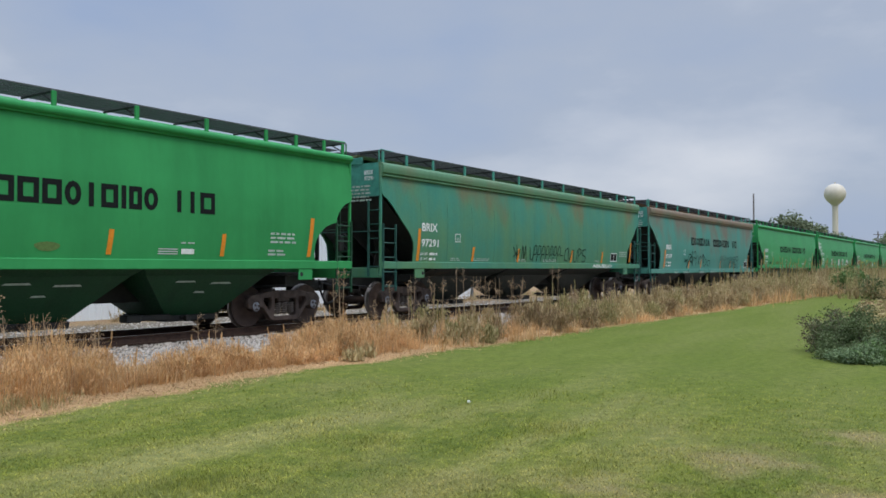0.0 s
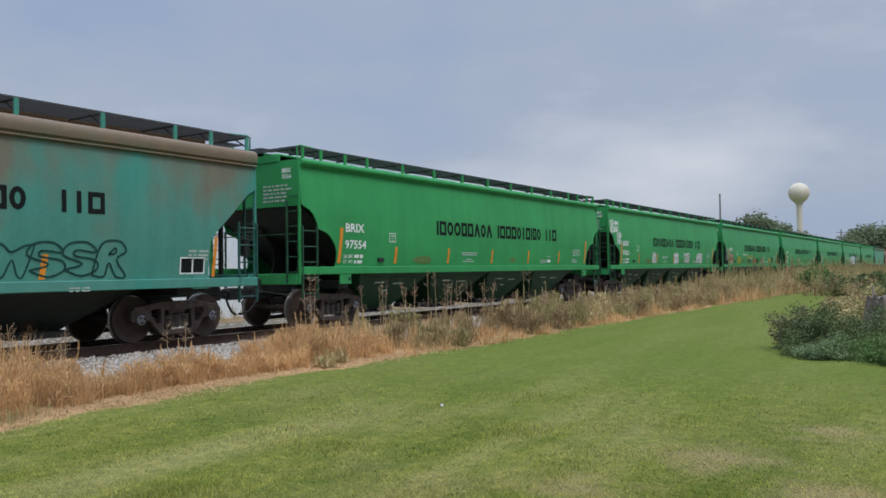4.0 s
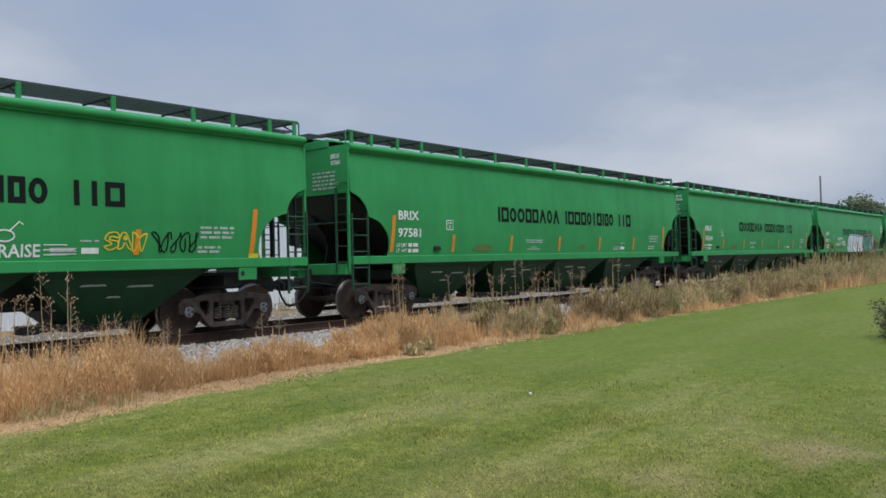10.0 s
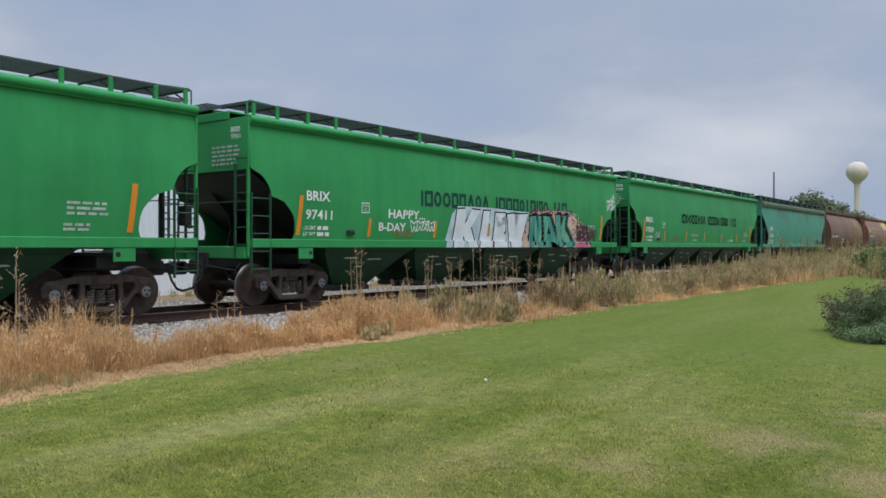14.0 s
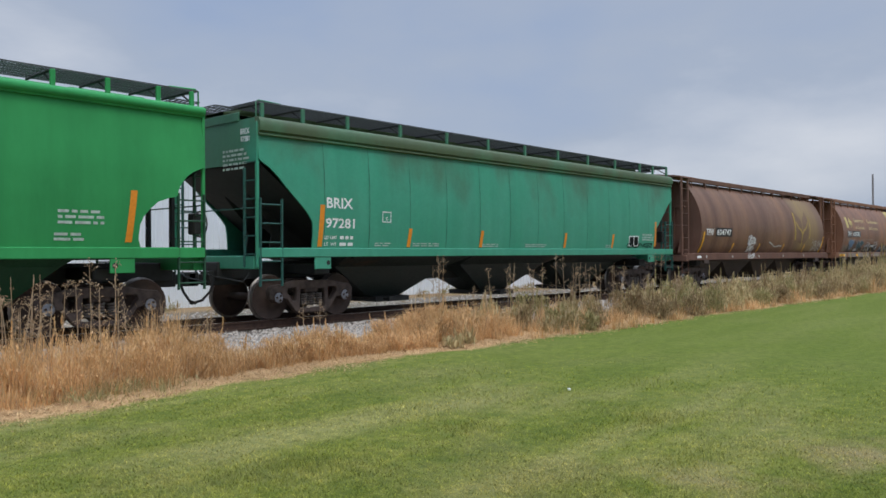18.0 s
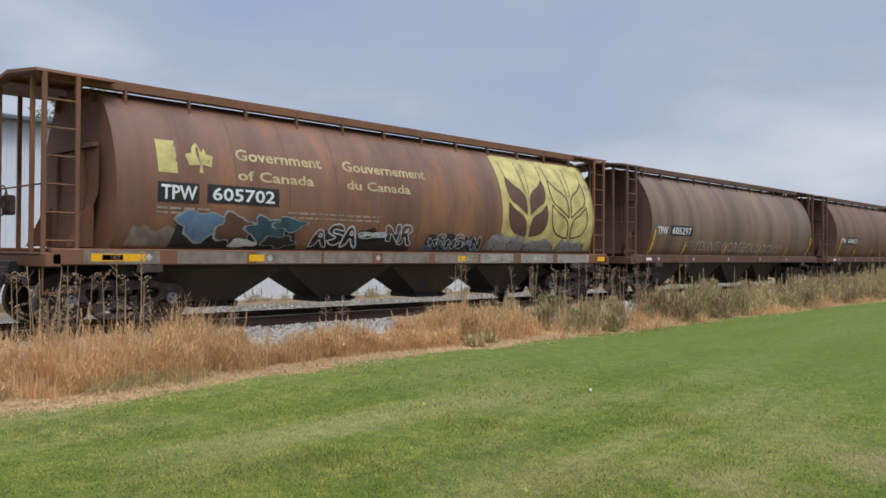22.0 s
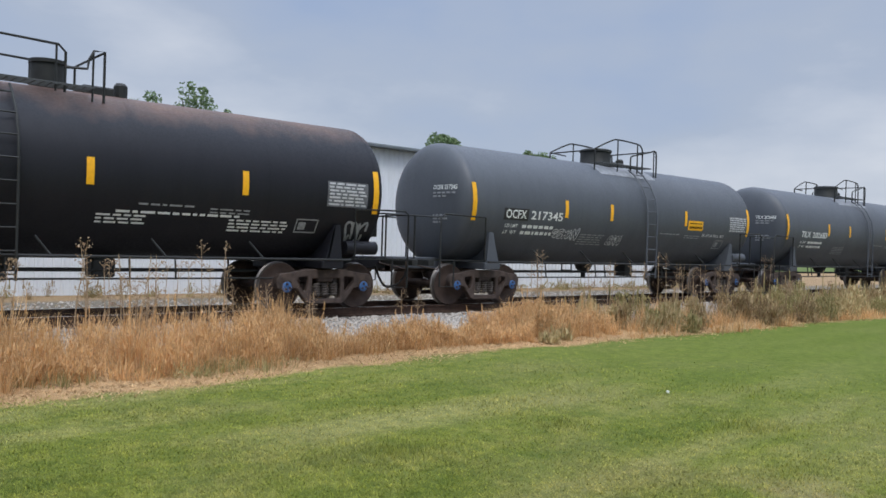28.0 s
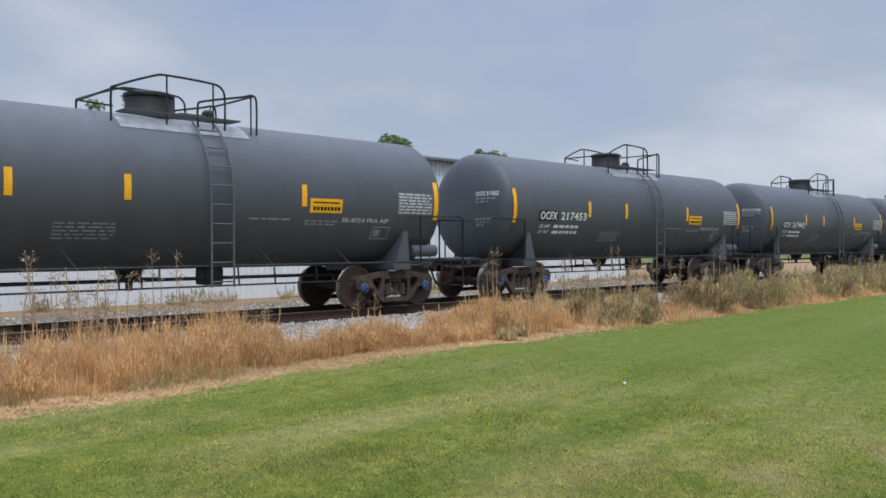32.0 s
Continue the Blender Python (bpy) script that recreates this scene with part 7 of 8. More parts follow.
for i, car in sorted(tanks.items()):
    for x in (-5.93, 6.10):
        strip(car, TY, x, 1.93, 2.79, M["yellow"], 0.13)
    for x in ((-2.59, 0.55, 3.22) if i == 15 else (-2.78, -0.96, 2.54)):
        strip(car, TY, x, 2.13, 2.56, M["yellow"], 0.12)
    z1 = 2.16 if i == 15 else 2.24
    if TN[i]:
        a, b = TN[i]
        if a == "OCFX":
            patch(car, TY, -4.98, -4.15, z1 - 0.25, z1 + 0.03, M["panelink"], "number_patch")
        words(car, TY, a, -4.92, -4.22, z1 - 0.21, z1, M["white"], lift=0.011)
        words(car, TY, b, -4.06, -2.92, z1 - 0.21, z1, M["white"], lift=0.011)
    else:
        bars(car, TY, -4.9, -2.9, (z1 - 0.21,), M["white"], 0.2, i)
    words(car, TY, "LD LMT", -4.88, -4.45, z1 - 0.42, z1 - 0.34, M["white"])
    words(car, TY, "LT  WT", -4.88, -4.45, z1 - 0.57, z1 - 0.49, M["white"])
    bars(car, TY, -4.3, -3.2, (z1 - 0.42, z1 - 0.57), M["white"], 0.075, i)
    bars(car, TY, -2.1, -1.1, (1.72, 1.66, 1.60, 1.54, 1.48), M["greyink"], 0.025, i + 40)
    panel_text(car, 4.95, 6.0 if i != 15 else 5.9, 2.03, 2.52, i)
    if i != 15:
        patch(car, TY, 2.68, 3.47, 2.02, 2.30, M["yellow"], "warning_placard")
        f = Form()
        sheet(f, TY, 2.75, 3.40, 2.21, 2.235, 0, 0.010, 1)
        [sheet(f, TY, 2.76 + 0.085 * q, 2.82 + 0.085 * q, 2.07, 2.14, 0, 0.010, 1) for q in range(8)]
        tagged(put("stencil_text", f, M["black"], car), kind="stuff")
        words(car, TY, "SR-8754 FRA AIP", 3.5, 4.75, 1.84, 1.93, M["paleink"])
    bars(car, TY, 1.35, 2.3, (1.86,), M["greyink"], 0.03, i + 60)
    bars(car, TY, 2.6, 3.4, (1.84, 1.78), M["greyink"], 0.025, i + 61)
    f = Form()
    for a, b, c_, d in ((4.36, 4.84, 1.74, 1.765), (4.36, 4.84, 1.50, 1.525), (4.36, 4.385, 1.525, 1.74), (4.815, 4.84, 1.525, 1.74)):
        sheet(f, TY, a, b, c_, d, nz=1)
    sheet(f, TY, 4.42, 4.58, 1.56, 1.70, nz=1)
    put("stencil_frame", f, M["greyink"], car)
    # marks on the head
    def head_x(y, z):
        return -HEAD_A - head_depth(math.hypot(y, z - TZ)) - 0.015
    if TN[i]:
        v, q = text_form(" ".join(TN[i]))
        put("lettering", Form().add([(head_x(-0.42 - 0.68 * a, 2.62 + 0.11 * b), -0.42 - 0.68 * a, 2.62 + 0.11 * b) for a, b in v], q), M["white"], car)
    rnd = random.Random(i)
    f = Form()
    for z, w in ((2.53, 0.55), (2.45, 0.4), (2.02, 0.4), (1.94, 0.4), (1.86, 0.25)):
        y = -0.42
        while y > -0.42 - w:
            d = rnd.uniform(0.05, 0.16)
            f.add([(head_x(y, z), y, z), (head_x(y - d, z), y - d, z), (head_x(y - d, z + 0.04), y - d, z + 0.04), (head_x(y, z + 0.04), y, z + 0.04)], [(0, 1, 2, 3)])
            y -= d + 0.04
    tagged(put("stencil_text", f, M["greyink"], car), kind="stuff")
wild_tag(tanks[16], TY, -3.15, -2.2, 1.60, 1.84, M["paleink"], 150, 5, 0.022)
wild_tag(tanks[16], TY, -0.88, -0.35, 1.48, 1.75, M["paleink"], 151, 3, 0.022)
bars(tanks[15], TY, 0.7, 1.5, (1.66, 1.6, 1.54), M["white"], 0.03, 77)
bars(tanks[15], TY, 1.0, 3.2, (1.72,), M["white"], 0.04, 78)
bars(tanks[15], TY, 3.0, 4.2, (1.66, 1.6, 1.54, 1.48), M["white"], 0.03, 79)
scrawl(tanks[15], TY, 5.5, 6.0, 1.3, 1.75, M["greyink"], 80, 3, 0.05)
finish(tanks[15], 15, "black tank car with brown dust along its top", "cars of the train")
for i in range(16, 24):
    finish(tanks[i], i, {16: "dark grey tank car with two pale tags", 20: "dark grey tank car with yellow reflector strips"}.get(i, "dark grey tank car with a railed top platform"), "cars of the train")


# ---- long shed behind the track ----
def build_shed():
    yb, x0, x1, eave, ridge = 24.0, -14.0, 37.0, 4.88, 5.5
    root = thing("metal_shed", "long white corrugated metal shed behind the track", "building")
    f = Form()
    f.box(x0 + 0.02, x1 - 0.02, yb + 0.06, yb + 18, -0.45, eave - 0.1)
    put("frame_wall", f, M["metal_wall"], root)
    w = 0.92
    n = int((x1 - x0) / w)
    p = Form()
    prof = []
    for k in range(4):
        b = w * k / 4
        prof += [(b, 0.0), (b + 0.08, 0.0), (b + 0.105, -0.03), (b + 0.165, -0.03), (b + 0.19, 0.0)]
    prof.append((w - 0.004, 0.0))
    p.loft([[(x, y, z) for x, y in prof] for z in (-0.4, eave - 0.02)])
    me = p.mesh("wall_panel", M["metal_wall"])
    for i in range(n):
        put("wall_panel", me, None, root, at=pose(x0 + w * i, yb, 0))
    f = Form()
    rows = [[(x, yb - 0.35, eave - 0.02), (x, yb + 9, ridge), (x, yb + 18.3, eave)] for x in (x0 - 0.3, x1 + 0.3)]
    f.loft(rows)
    f.loft([[(x, y, z + 0.10) for x, y, z in r] for r in rows])
    put("roof", f, M["trim"], root)
    put("eave_trim", Form().box(x0 - 0.3, x1 + 0.3, yb - 0.40, yb - 0.10, eave - 0.05, eave + 0.06, 0.02), M["trim"], root)
    f = Form()
    for x in (x0, x1 - 0.1):
        f.box(x, x + 0.1, yb - 0.05, yb + 0.05, -0.4, eave, 0.01)
    put("corner_trim", f, M["trim"], root)


build_shed()


# ---- trees, shrubs ----
def leaf_cloud(rnd, centres, n, size, flat=0.7):
    """Many small bent leaves scattered in uneven clumps, as arrays."""
    v, f = [], []
    for k in range(n):
        cx, cy, cz, r = centres[rnd.randrange(len(centres))]
        d = Vector((rnd.gauss(0, 1), rnd.gauss(0, 1), rnd.gauss(0, flat)))
        d = d.normalized() * r * rnd.uniform(0.35, 1.0) ** 0.5
        p = Vector((cx, cy, cz)) + d
        a = Vector((rnd.uniform(-1, 1), rnd.uniform(-1, 1), rnd.uniform(-0.6, 0.8))).normalized()
        b = a.cross(Vector((rnd.uniform(-1, 1), rnd.uniform(-1, 1), rnd.uniform(-1, 1)))).normalized()
        s = size * rnd.uniform(0.6, 1.4)
        i = len(v)
        v += [p - a * s * 0.5, p + b * s * 0.28, p + a * s * 0.5, p - b * s * 0.28]
        f.append((i, i + 1, i + 2, i + 3))
    return v, f


def tree(x, y, base, height, spread, seed, leaf="leaf", n=4500, size=0.3, label="broad green tree behind the shed", low=0.35):
    rnd = random.Random(seed)
    root = thing("tree", label, "tree", at=pose(x, y, base))
    t = Form()
    tips = []
    r0 = height * 0.022
    t.tube([(0, 0, 0), (0.05 * spread, 0, height * 0.3), (0, 0.05 * spread, height * 0.62), (0, 0, height * 0.9)], [r0 * 1.3, r0, r0 * 0.6, r0 * 0.15], 8)
    for k in range(11):
        a = k * 2.4 + rnd.uniform(-0.3, 0.3)
        z = height * rnd.uniform(low - 0.05, 0.75)
        d = spread * rnd.uniform(0.55, 1.0) * (1.0 - 0.45 * (z / height))
        tip = (d * math.cos(a), d * math.sin(a), z + height * rnd.uniform(0.08, 0.22))
        t.tube([(0, 0, z), (tip[0] * 0.5, tip[1] * 0.5, z + (tip[2] - z) * 0.35), tip], [r0 * 0.5, r0 * 0.3, r0 * 0.08], 5)
        tips.append(tip)
    put("trunk", t, M["bark"], root, smooth=60)
    centres = []
    for tx, ty, tz in tips:
        for k in range(3):
            centres.append((tx * rnd.uniform(0.6, 1.05), ty * rnd.uniform(0.6, 1.05), tz + rnd.uniform(-0.06, 0.06) * height, spread * rnd.uniform(0.2, 0.5)))
    for k in range(5):
        centres.append((rnd.uniform(-0.25, 0.25) * spread, rnd.uniform(-0.25, 0.25) * spread, height * rnd.uniform(0.72, 0.95), spread * rnd.uniform(0.18, 0.3)))
    v, f = leaf_cloud(rnd, centres, n, size)
    put("crown", Form().add(v, f), M[leaf], root)
    return root


tree(17.4, 46, -0.4, 10.6, 1.35, 1, n=2600, size=0.20, low=0.3)
tree(20.3, 46, -0.4, 11.4, 1.3, 6, n=2600, size=0.20, low=0.3)
tree(22.1, 46, -0.4, 10.0, 0.7, 8, n=1500, size=0.24, low=0.3)
tree(38.9, 45, -0.4, 10.3, 2.0, 3, n=4500, size=0.26)
tree(47.6, 45, -0.4, 10.0, 1.5, 4, n=3500, size=0.26)
tree(52.5, 47, -0.4, 10.0, 1.3, 5, n=3000, size=0.26)
for k, (ax, d, hgt, spr) in enumerate(((4.42, 200, 12.0, 6), (4.75, 205, 13.3, 7), (5.05, 210, 13.6, 7), (5.45, 205, 11.2, 6), (5.95, 205, 8.6, 6), (6.45, 205, 7.4, 5))):
    q = math.hypot(1, ax)
    tree(d * ax / q, d / q, -0.4, hgt, spr, 20 + k, "leaf_far", 4200, 0.7, "hazy green tree far beyond the track", low=0.2)
for k, (ax, d, hgt, spr) in enumerate(((8.9, 230, 8.5, 6), (9.8, 235, 10.0, 7), (10.8, 240, 10.8, 8), (11.8, 240, 11.0, 8), (13.0, 245, 11.5, 8), (14.5, 250, 11.5, 9))):
    q = math.hypot(1, ax)
    tree(d * ax / q, d / q, -0.4, hgt, spr, 40 + k, "leaf_far", 4200, 0.7, "hazy green tree far down the line", low=0.15)


def far_woods():
    """A low line of woods along the horizon."""
    rnd = random.Random(9)
    centres = []
    for k in range(90):
        a = radians(20 + 66 * k / 89)
        d = rnd.uniform(520, 640)
        centres.append((d * math.sin(a), d * math.cos(a) + 20, rnd.uniform(1, 7), rnd.uniform(5, 9)))
    v, f = leaf_cloud(rnd, centres, 9000, 2.2)
    tagged(put("far_woods", Form().add(v, f), M["leaf_far"]), "hazy dark green woods along the horizon", "woods", kind="stuff")


far_woods()


def shrub(x, y, r, h, seed, leaf, n, size, label, stems=14):
    rnd = random.Random(seed)
    root = thing("shrub", label, "shrub", at=pose(x, y, ground_z(x, y) - 0.03))
    centres = []
    for k in range(stems):
        a, d = rnd.uniform(0, 6.283), r * rnd.uniform(0.25, 0.85)
        tip = (d * math.cos(a), d * math.sin(a), h * rnd.uniform(0.45, 0.95))
        put("stem", Form().tube([(0.15 * d * math.cos(a), 0.15 * d * math.sin(a), 0), (0.6 * tip[0], 0.6 * tip[1], tip[2] * 0.6), tip], [0.018, 0.012, 0.004], 5), M["bark"], root)
        for q in range(2):
            f = rnd.uniform(0.6, 1.0)
            centres.append((tip[0] * f, tip[1] * f, tip[2] * rnd.uniform(0.5, 1.0), r * rnd.uniform(0.16, 0.30)))
    v, f = leaf_cloud(rnd, centres, n, size, 0.9)
    put("foliage", Form().add([(a, b, max(0.02, c)) for a, b, c in v], f), M[leaf], root)
    return root


shrub(66.0, 10.0, 1.8, 1.7, 66, "leaf_bright", 3000, 0.16, "green shrub among the tall weeds")
shrub(56.0, 8.3, 1.6, 1.3, 67, "leaf_bright", 3000, 0.15, "dull green shrub among the tall weeds")
shrub(49.0, 5.2, 1.9, 1.2, 68, "leaf_dark", 3000, 0.14, "dull green shrub among the tall weeds")
shrub(40.0, 3.2, 1.8, 1.1, 69, "leaf_dark", 3000, 0.13, "dull green shrub behind a brush heap")
shrub(31.0, 2.0, 1.7, 1.1, 70, "leaf_dark", 3000, 0.12, "dull green shrub behind a brush heap")


def stump():
    rnd = random.Random(5)
    root = thing("tree_stump", "bleached split tree stump on the brush heap", "stump", at=pose(19.2, 1.62, LAWN))
    f = Form()
    n = 14
    rows = []
    for z, r in ((0.0, 0.46), (0.2, 0.36), (0.45, 0.30), (0.7, 0.27), (0.95, 0.20)):
        rows.append([((r + 0.06 * math.sin(3 * a + z * 4) + rnd.uniform(-0.02, 0.02)) * math.cos(a), (r + 0.05 * math.cos(4 * a)) * math.sin(a), z + (rnd.uniform(-0.10, 0.12) if z > 0.8 else rnd.uniform(-0.04, 0.04))) for a in [2 * math.pi * k / n for k in range(n)]])
    f.loft(rows, True)
    f.add(rows[-1], [tuple(range(n))])
    put("trunk", f, M["deadwood"], root, smooth=50)
    for k in range(2):
        g = Form()
        a = -0.4 + 0.7 * k
        g.tube([(0.2 * math.cos(a), 0.2 * math.sin(a), 0.5), (0.4 * math.cos(a), 0.4 * math.sin(a), 0.75 + 0.3 * rnd.random()), (0.62 * math.cos(a), 0.62 * math.sin(a), 0.9 + 0.35 * rnd.random())], [0.06, 0.04, 0.015], 6)
        put("dead_branch", g, M["deadwood"], root)


stump()


# ---- water tower, poles ----
def water_tower(x, y):
    root = thing("water_tower", "pale cream ball-shaped water tower on a slim stem", "water tower", at=pose(x, y, -0.4))
    R, zc = 5.5, 41.6
    prof = [(0.0, zc + R)] + [(R * math.cos(a), zc + R * math.sin(a)) for a in [math.pi / 2 * (1 - k / 10) for k in range(1, 11)]]
    prof += [(R * 0.985, zc - 0.9), (R * 0.90, zc - 2.4), (R * 0.70, zc - 4.0), (R * 0.42, zc - 5.4), (1.55, zc - 6.6)]
    put("tank_ball", Form().lathe_z(prof, 0, 0, 32), M["tower"], root, smooth=50)
    put("stem", Form().lathe_z([(1.55, zc - 6.6), (1.45, zc - 9), (1.45, 8), (1.9, 4), (3.6, 0)], 0, 0, 24), M["tower"], root, smooth=50)
    put("vent", Form().lathe_z([(0.4, zc + R - 0.1), (0.4, zc + R + 0.6), (0.0, zc + R + 0.7)], 0, 0, 10), M["tower"], root)


q = math.hypot(1, 6.145)
water_tower(485 * 6.145 / q, 485 / q)


def pole(x, y, h, r, label, arm=True):
    root = thing("utility_pole", label, "utility pole", at=pose(x, y, -0.4))
    put("shaft", Form().tube([(0, 0, 0), (0, 0, h)], [r, r * 0.7], 8), M["pole"], root)
    if arm:
        put("crossarm", Form().box(-0.06, 0.06, -0.9, 0.9, h - 0.7, h - 0.58, 0.01), M["pole"], root)


pole(121.5, 30.5, 12.4, 0.16, "tall thin grey pole beyond the track", False)
pole(188, 22.6, 9.2, 0.15, "wooden pole far down the line", True)


# ---- grass, weeds, stones ----
def blades(name, pts, mat, label, category, kind="stuff", at_parent=None):
    """pts: arrays of base, height, width, lean; a blade is a narrow bent triangle pair."""
    base, h, w, ang, lean = pts
    n = len(h)
    ca, sa_ = np.cos(ang), np.sin(ang)
    v = np.empty((n, 5, 3), np.float32)
    side = np.stack([ca * w / 2, sa_ * w / 2, np.zeros(n)], 1)
    fwd = np.stack([-sa_ * lean, ca * lean, np.zeros(n)], 1)
    up = np.stack([np.zeros(n), np.zeros(n), h], 1)
    v[:, 0], v[:, 1] = base - side, base + side
    v[:, 2], v[:, 3] = base + side * 0.75 + up * 0.55 + fwd * 0.35, base - side * 0.75 + up * 0.55 + fwd * 0.35
    v[:, 4] = base + up * np.where(lean > h, 0.6, 0.97)[:, None] + fwd
    i = np.arange(n)[:, None] * 5
    quads = i + np.array([[0, 1, 2, 3]])
    tris = i + np.array([[3, 2, 4]])
    me = bpy.data.meshes.new(name)
    me.vertices.add(n * 5)
    me.vertices.foreach_set("co", v.ravel())
    loops = np.concatenate([quads, tris], 1).ravel()
    me.loops.add(len(loops))
    me.loops.foreach_set("vertex_index", loops.astype(np.int32))
    me.polygons.add(n * 2)
    starts = (np.arange(n)[:, None] * 7 + np.array([[0, 4]])).ravel()
    me.polygons.foreach_set("loop_start", starts.astype(np.int32))
    me.materials.append(mat)
    me.update(calc_edges=True)
    ob = new(name, me)
    return tagged(ob, label, category, kind=kind) if label else ob


RG = np.random.default_rng(7)


def heights(x, y):
    """The ground's height as its sheet has it."""
    gx, gy, gz = GRID
    i = np.clip(np.searchsorted(gx, x) - 1, 0, len(gx) - 2)
    j = np.clip(np.searchsorted(gy, y) - 1, 0, len(gy) - 2)
    u, v = (x - gx[i]) / (gx[i + 1] - gx[i]), (y - gy[j]) / (gy[j + 1] - gy[j])
    return (gz[j, i] * (1 - u) + gz[j, i + 1] * u) * (1 - v) + (gz[j + 1, i] * (1 - u) + gz[j + 1, i + 1] * u) * v


def edge_y(x):
    """Where the sprayed strip begins."""
    return np.interp(x, [-3, 2.5, 5.0, 8.5, 12, 22, 60], [8.5, 8.68, 8.98, 9.42, 9.22, 9.34, 9.34])


def lawn():
    n = 620000
    r = 3.9 * (48 / 3.7) ** RG.uniform(0, 1, n)
    a = np.radians(RG.uniform(8, 90, n))
    x, y = r * np.sin(a), r * np.cos(a)
    ragged = np.array([noise.noise((p * 0.7, 4.0, 1.0)) + 0.6 * noise.noise((p * 2.3, q, 2.0)) for p, q in zip(x, y)])
    k = (y < edge_y(x) + 0.02 + 0.30 * ragged + RG.normal(0, 0.10, n)) & (RG.random(n) < np.clip((13.5 - r) / 7.5, 0, 1) * np.clip((r - 3.7) / 0.7, 0, 1))
    x, y, r = x[k], y[k], r[k]
    clump = np.array([noise.noise((p * 1.1, q * 1.1, 3.0)) for p, q in zip(x, y)])
    h = (0.017 + 0.0004 * r) * (1 + 0.7 * clump) * RG.uniform(0.4, 1.5, len(r))
    reach = h * RG.uniform(0.5, 2.2, len(r))
    w = (0.0028 + 0.00048 * r) * RG.uniform(0.7, 1.4, len(r))
    # ranker tufts
    for cx, cy, rr in ((6.8, 6.2, 0.35), (3.9, 5.15, 0.3), (8.6, 7.2, 0.3), (9.5, 5.0, 0.3), (6.1, 2.9, 0.25), (12.0, 6.3, 0.4), (6.1, 5.0, 0.25), (7.4, 3.9, 0.3)):
        d = np.hypot((x - cx) / 1.6, y - cy)
        h = h * (1 + 1.2 * np.exp(-(d / rr) ** 2))
    n = len(x)
    base = np.stack([x, y, heights(x, y) - 0.001], 1)
    blades("lawn_grass", (base, h, w, RG.uniform(0, 6.283, n), reach), M["blade"], "short mown green lawn grass with paler tufts", "grass")


lawn()


class Tuft:
    """Collects blades for one mesh."""

    def __init__(self):
        self.rows = []

    def add(self, base, h, w, ang, lean):
        self.rows.append((base, h, w, ang, lean))

    def make(self, name, mat, label, category):
        cols = [np.concatenate([r[i] for r in self.rows]) for i in range(5)]
        blades(name, cols, mat, label, category)

    def grass(self, cx, cy, count, h, spread, w, fan=0.9):
        """A tussock whose blades fan out from its foot."""
        d = np.abs(RG.normal(0, 1, count)) * spread
        a = RG.uniform(0, 6.283, count)
        base = np.stack([cx + d * np.cos(a), cy + d * np.sin(a), np.full(count, ground_z(cx, cy) - 0.02)], 1)
        hh = h * RG.beta(2.5, 1.6, count) * 1.1
        out = hh * np.abs(RG.normal(0, 0.45, count)) * fan
        turn = np.where(RG.random(count) < 0.7, a - 1.5708, RG.uniform(0, 6.283, count))
        self.add(base, hh, w * RG.uniform(0.6, 1.4, count), turn, out)

    def bush(self, cx, cy, h, r, leaves, size, spikes=3):
        """A branchy weed: stems, small upright leaves filling a ragged body, and taller seed spikes."""
        z0 = ground_z(cx, cy) - 0.02
        m = 16
        a = RG.uniform(0, 6.283, m)
        base = np.stack([cx + 0.06 * np.cos(a), cy + 0.06 * np.sin(a), np.full(m, z0)], 1)
        self.add(base, h * RG.uniform(0.7, 1.05, m), np.full(m, 0.35 * size), a - 1.5708, r * RG.uniform(0.2, 1.0, m))
        # twigs round which the leaves gather
        tw = 18
        tt = RG.uniform(0.1, 1.0, tw)
        ta = RG.uniform(0, 6.283, tw)
        td = r * RG.uniform(0.2, 1.0, tw) * np.sin(3.14159 * (0.18 + 0.72 * tt))
        k = RG.integers(0, tw, leaves)
        t = np.clip(tt[k] - np.abs(RG.normal(0, 0.2, leaves)) + 0.06, 0.02, 1.05)
        d = td[k] * RG.uniform(0.7, 1.1, leaves)
        x = cx + d * np.cos(ta[k]) + RG.normal(0, 0.22 * r, leaves)
        y = cy + d * np.sin(ta[k]) + RG.normal(0, 0.22 * r, leaves)
        base = np.stack([x, y, z0 + h * t], 1)
        ln = size * RG.uniform(1.5, 5.0, leaves)
        self.add(base, ln * RG.uniform(0.3, 1.0, leaves), size * RG.uniform(0.3, 0.75, leaves), RG.uniform(0, 6.283, leaves), ln * RG.uniform(0.1, 0.7, leaves))
        for _ in range(spikes):
            sx, sy = cx + RG.normal(0, 0.6 * r), cy + RG.normal(0, 0.5 * r)
            sh = h * RG.uniform(1.1, 1.5)
            lx, ly = RG.normal(0, 0.06, 2)
            q = int(46)
            t = np.concatenate([np.linspace(0.0, 0.9, 6), RG.uniform(0.55, 1.0, q - 6)])
            wob = np.where(np.arange(q) < 6, 0.0, 0.022 * (1.2 - t))
            base = np.stack([sx + lx * t + RG.normal(0, 1, q) * wob, sy + ly * t + RG.normal(0, 1, q) * wob, z0 + sh * t], 1)
            hh = np.where(np.arange(q) < 6, sh * 0.2, size * RG.uniform(1.2, 2.6, q))
            self.add(base, hh, np.where(np.arange(q) < 6, 0.35 * size, 0.5 * size), RG.uniform(0, 6.283, q), hh * RG.uniform(0, 0.25, q))


def pick(x, y, s, seed):
    return 0.5 + 0.5 * noise.noise((x * s, y * s, seed))


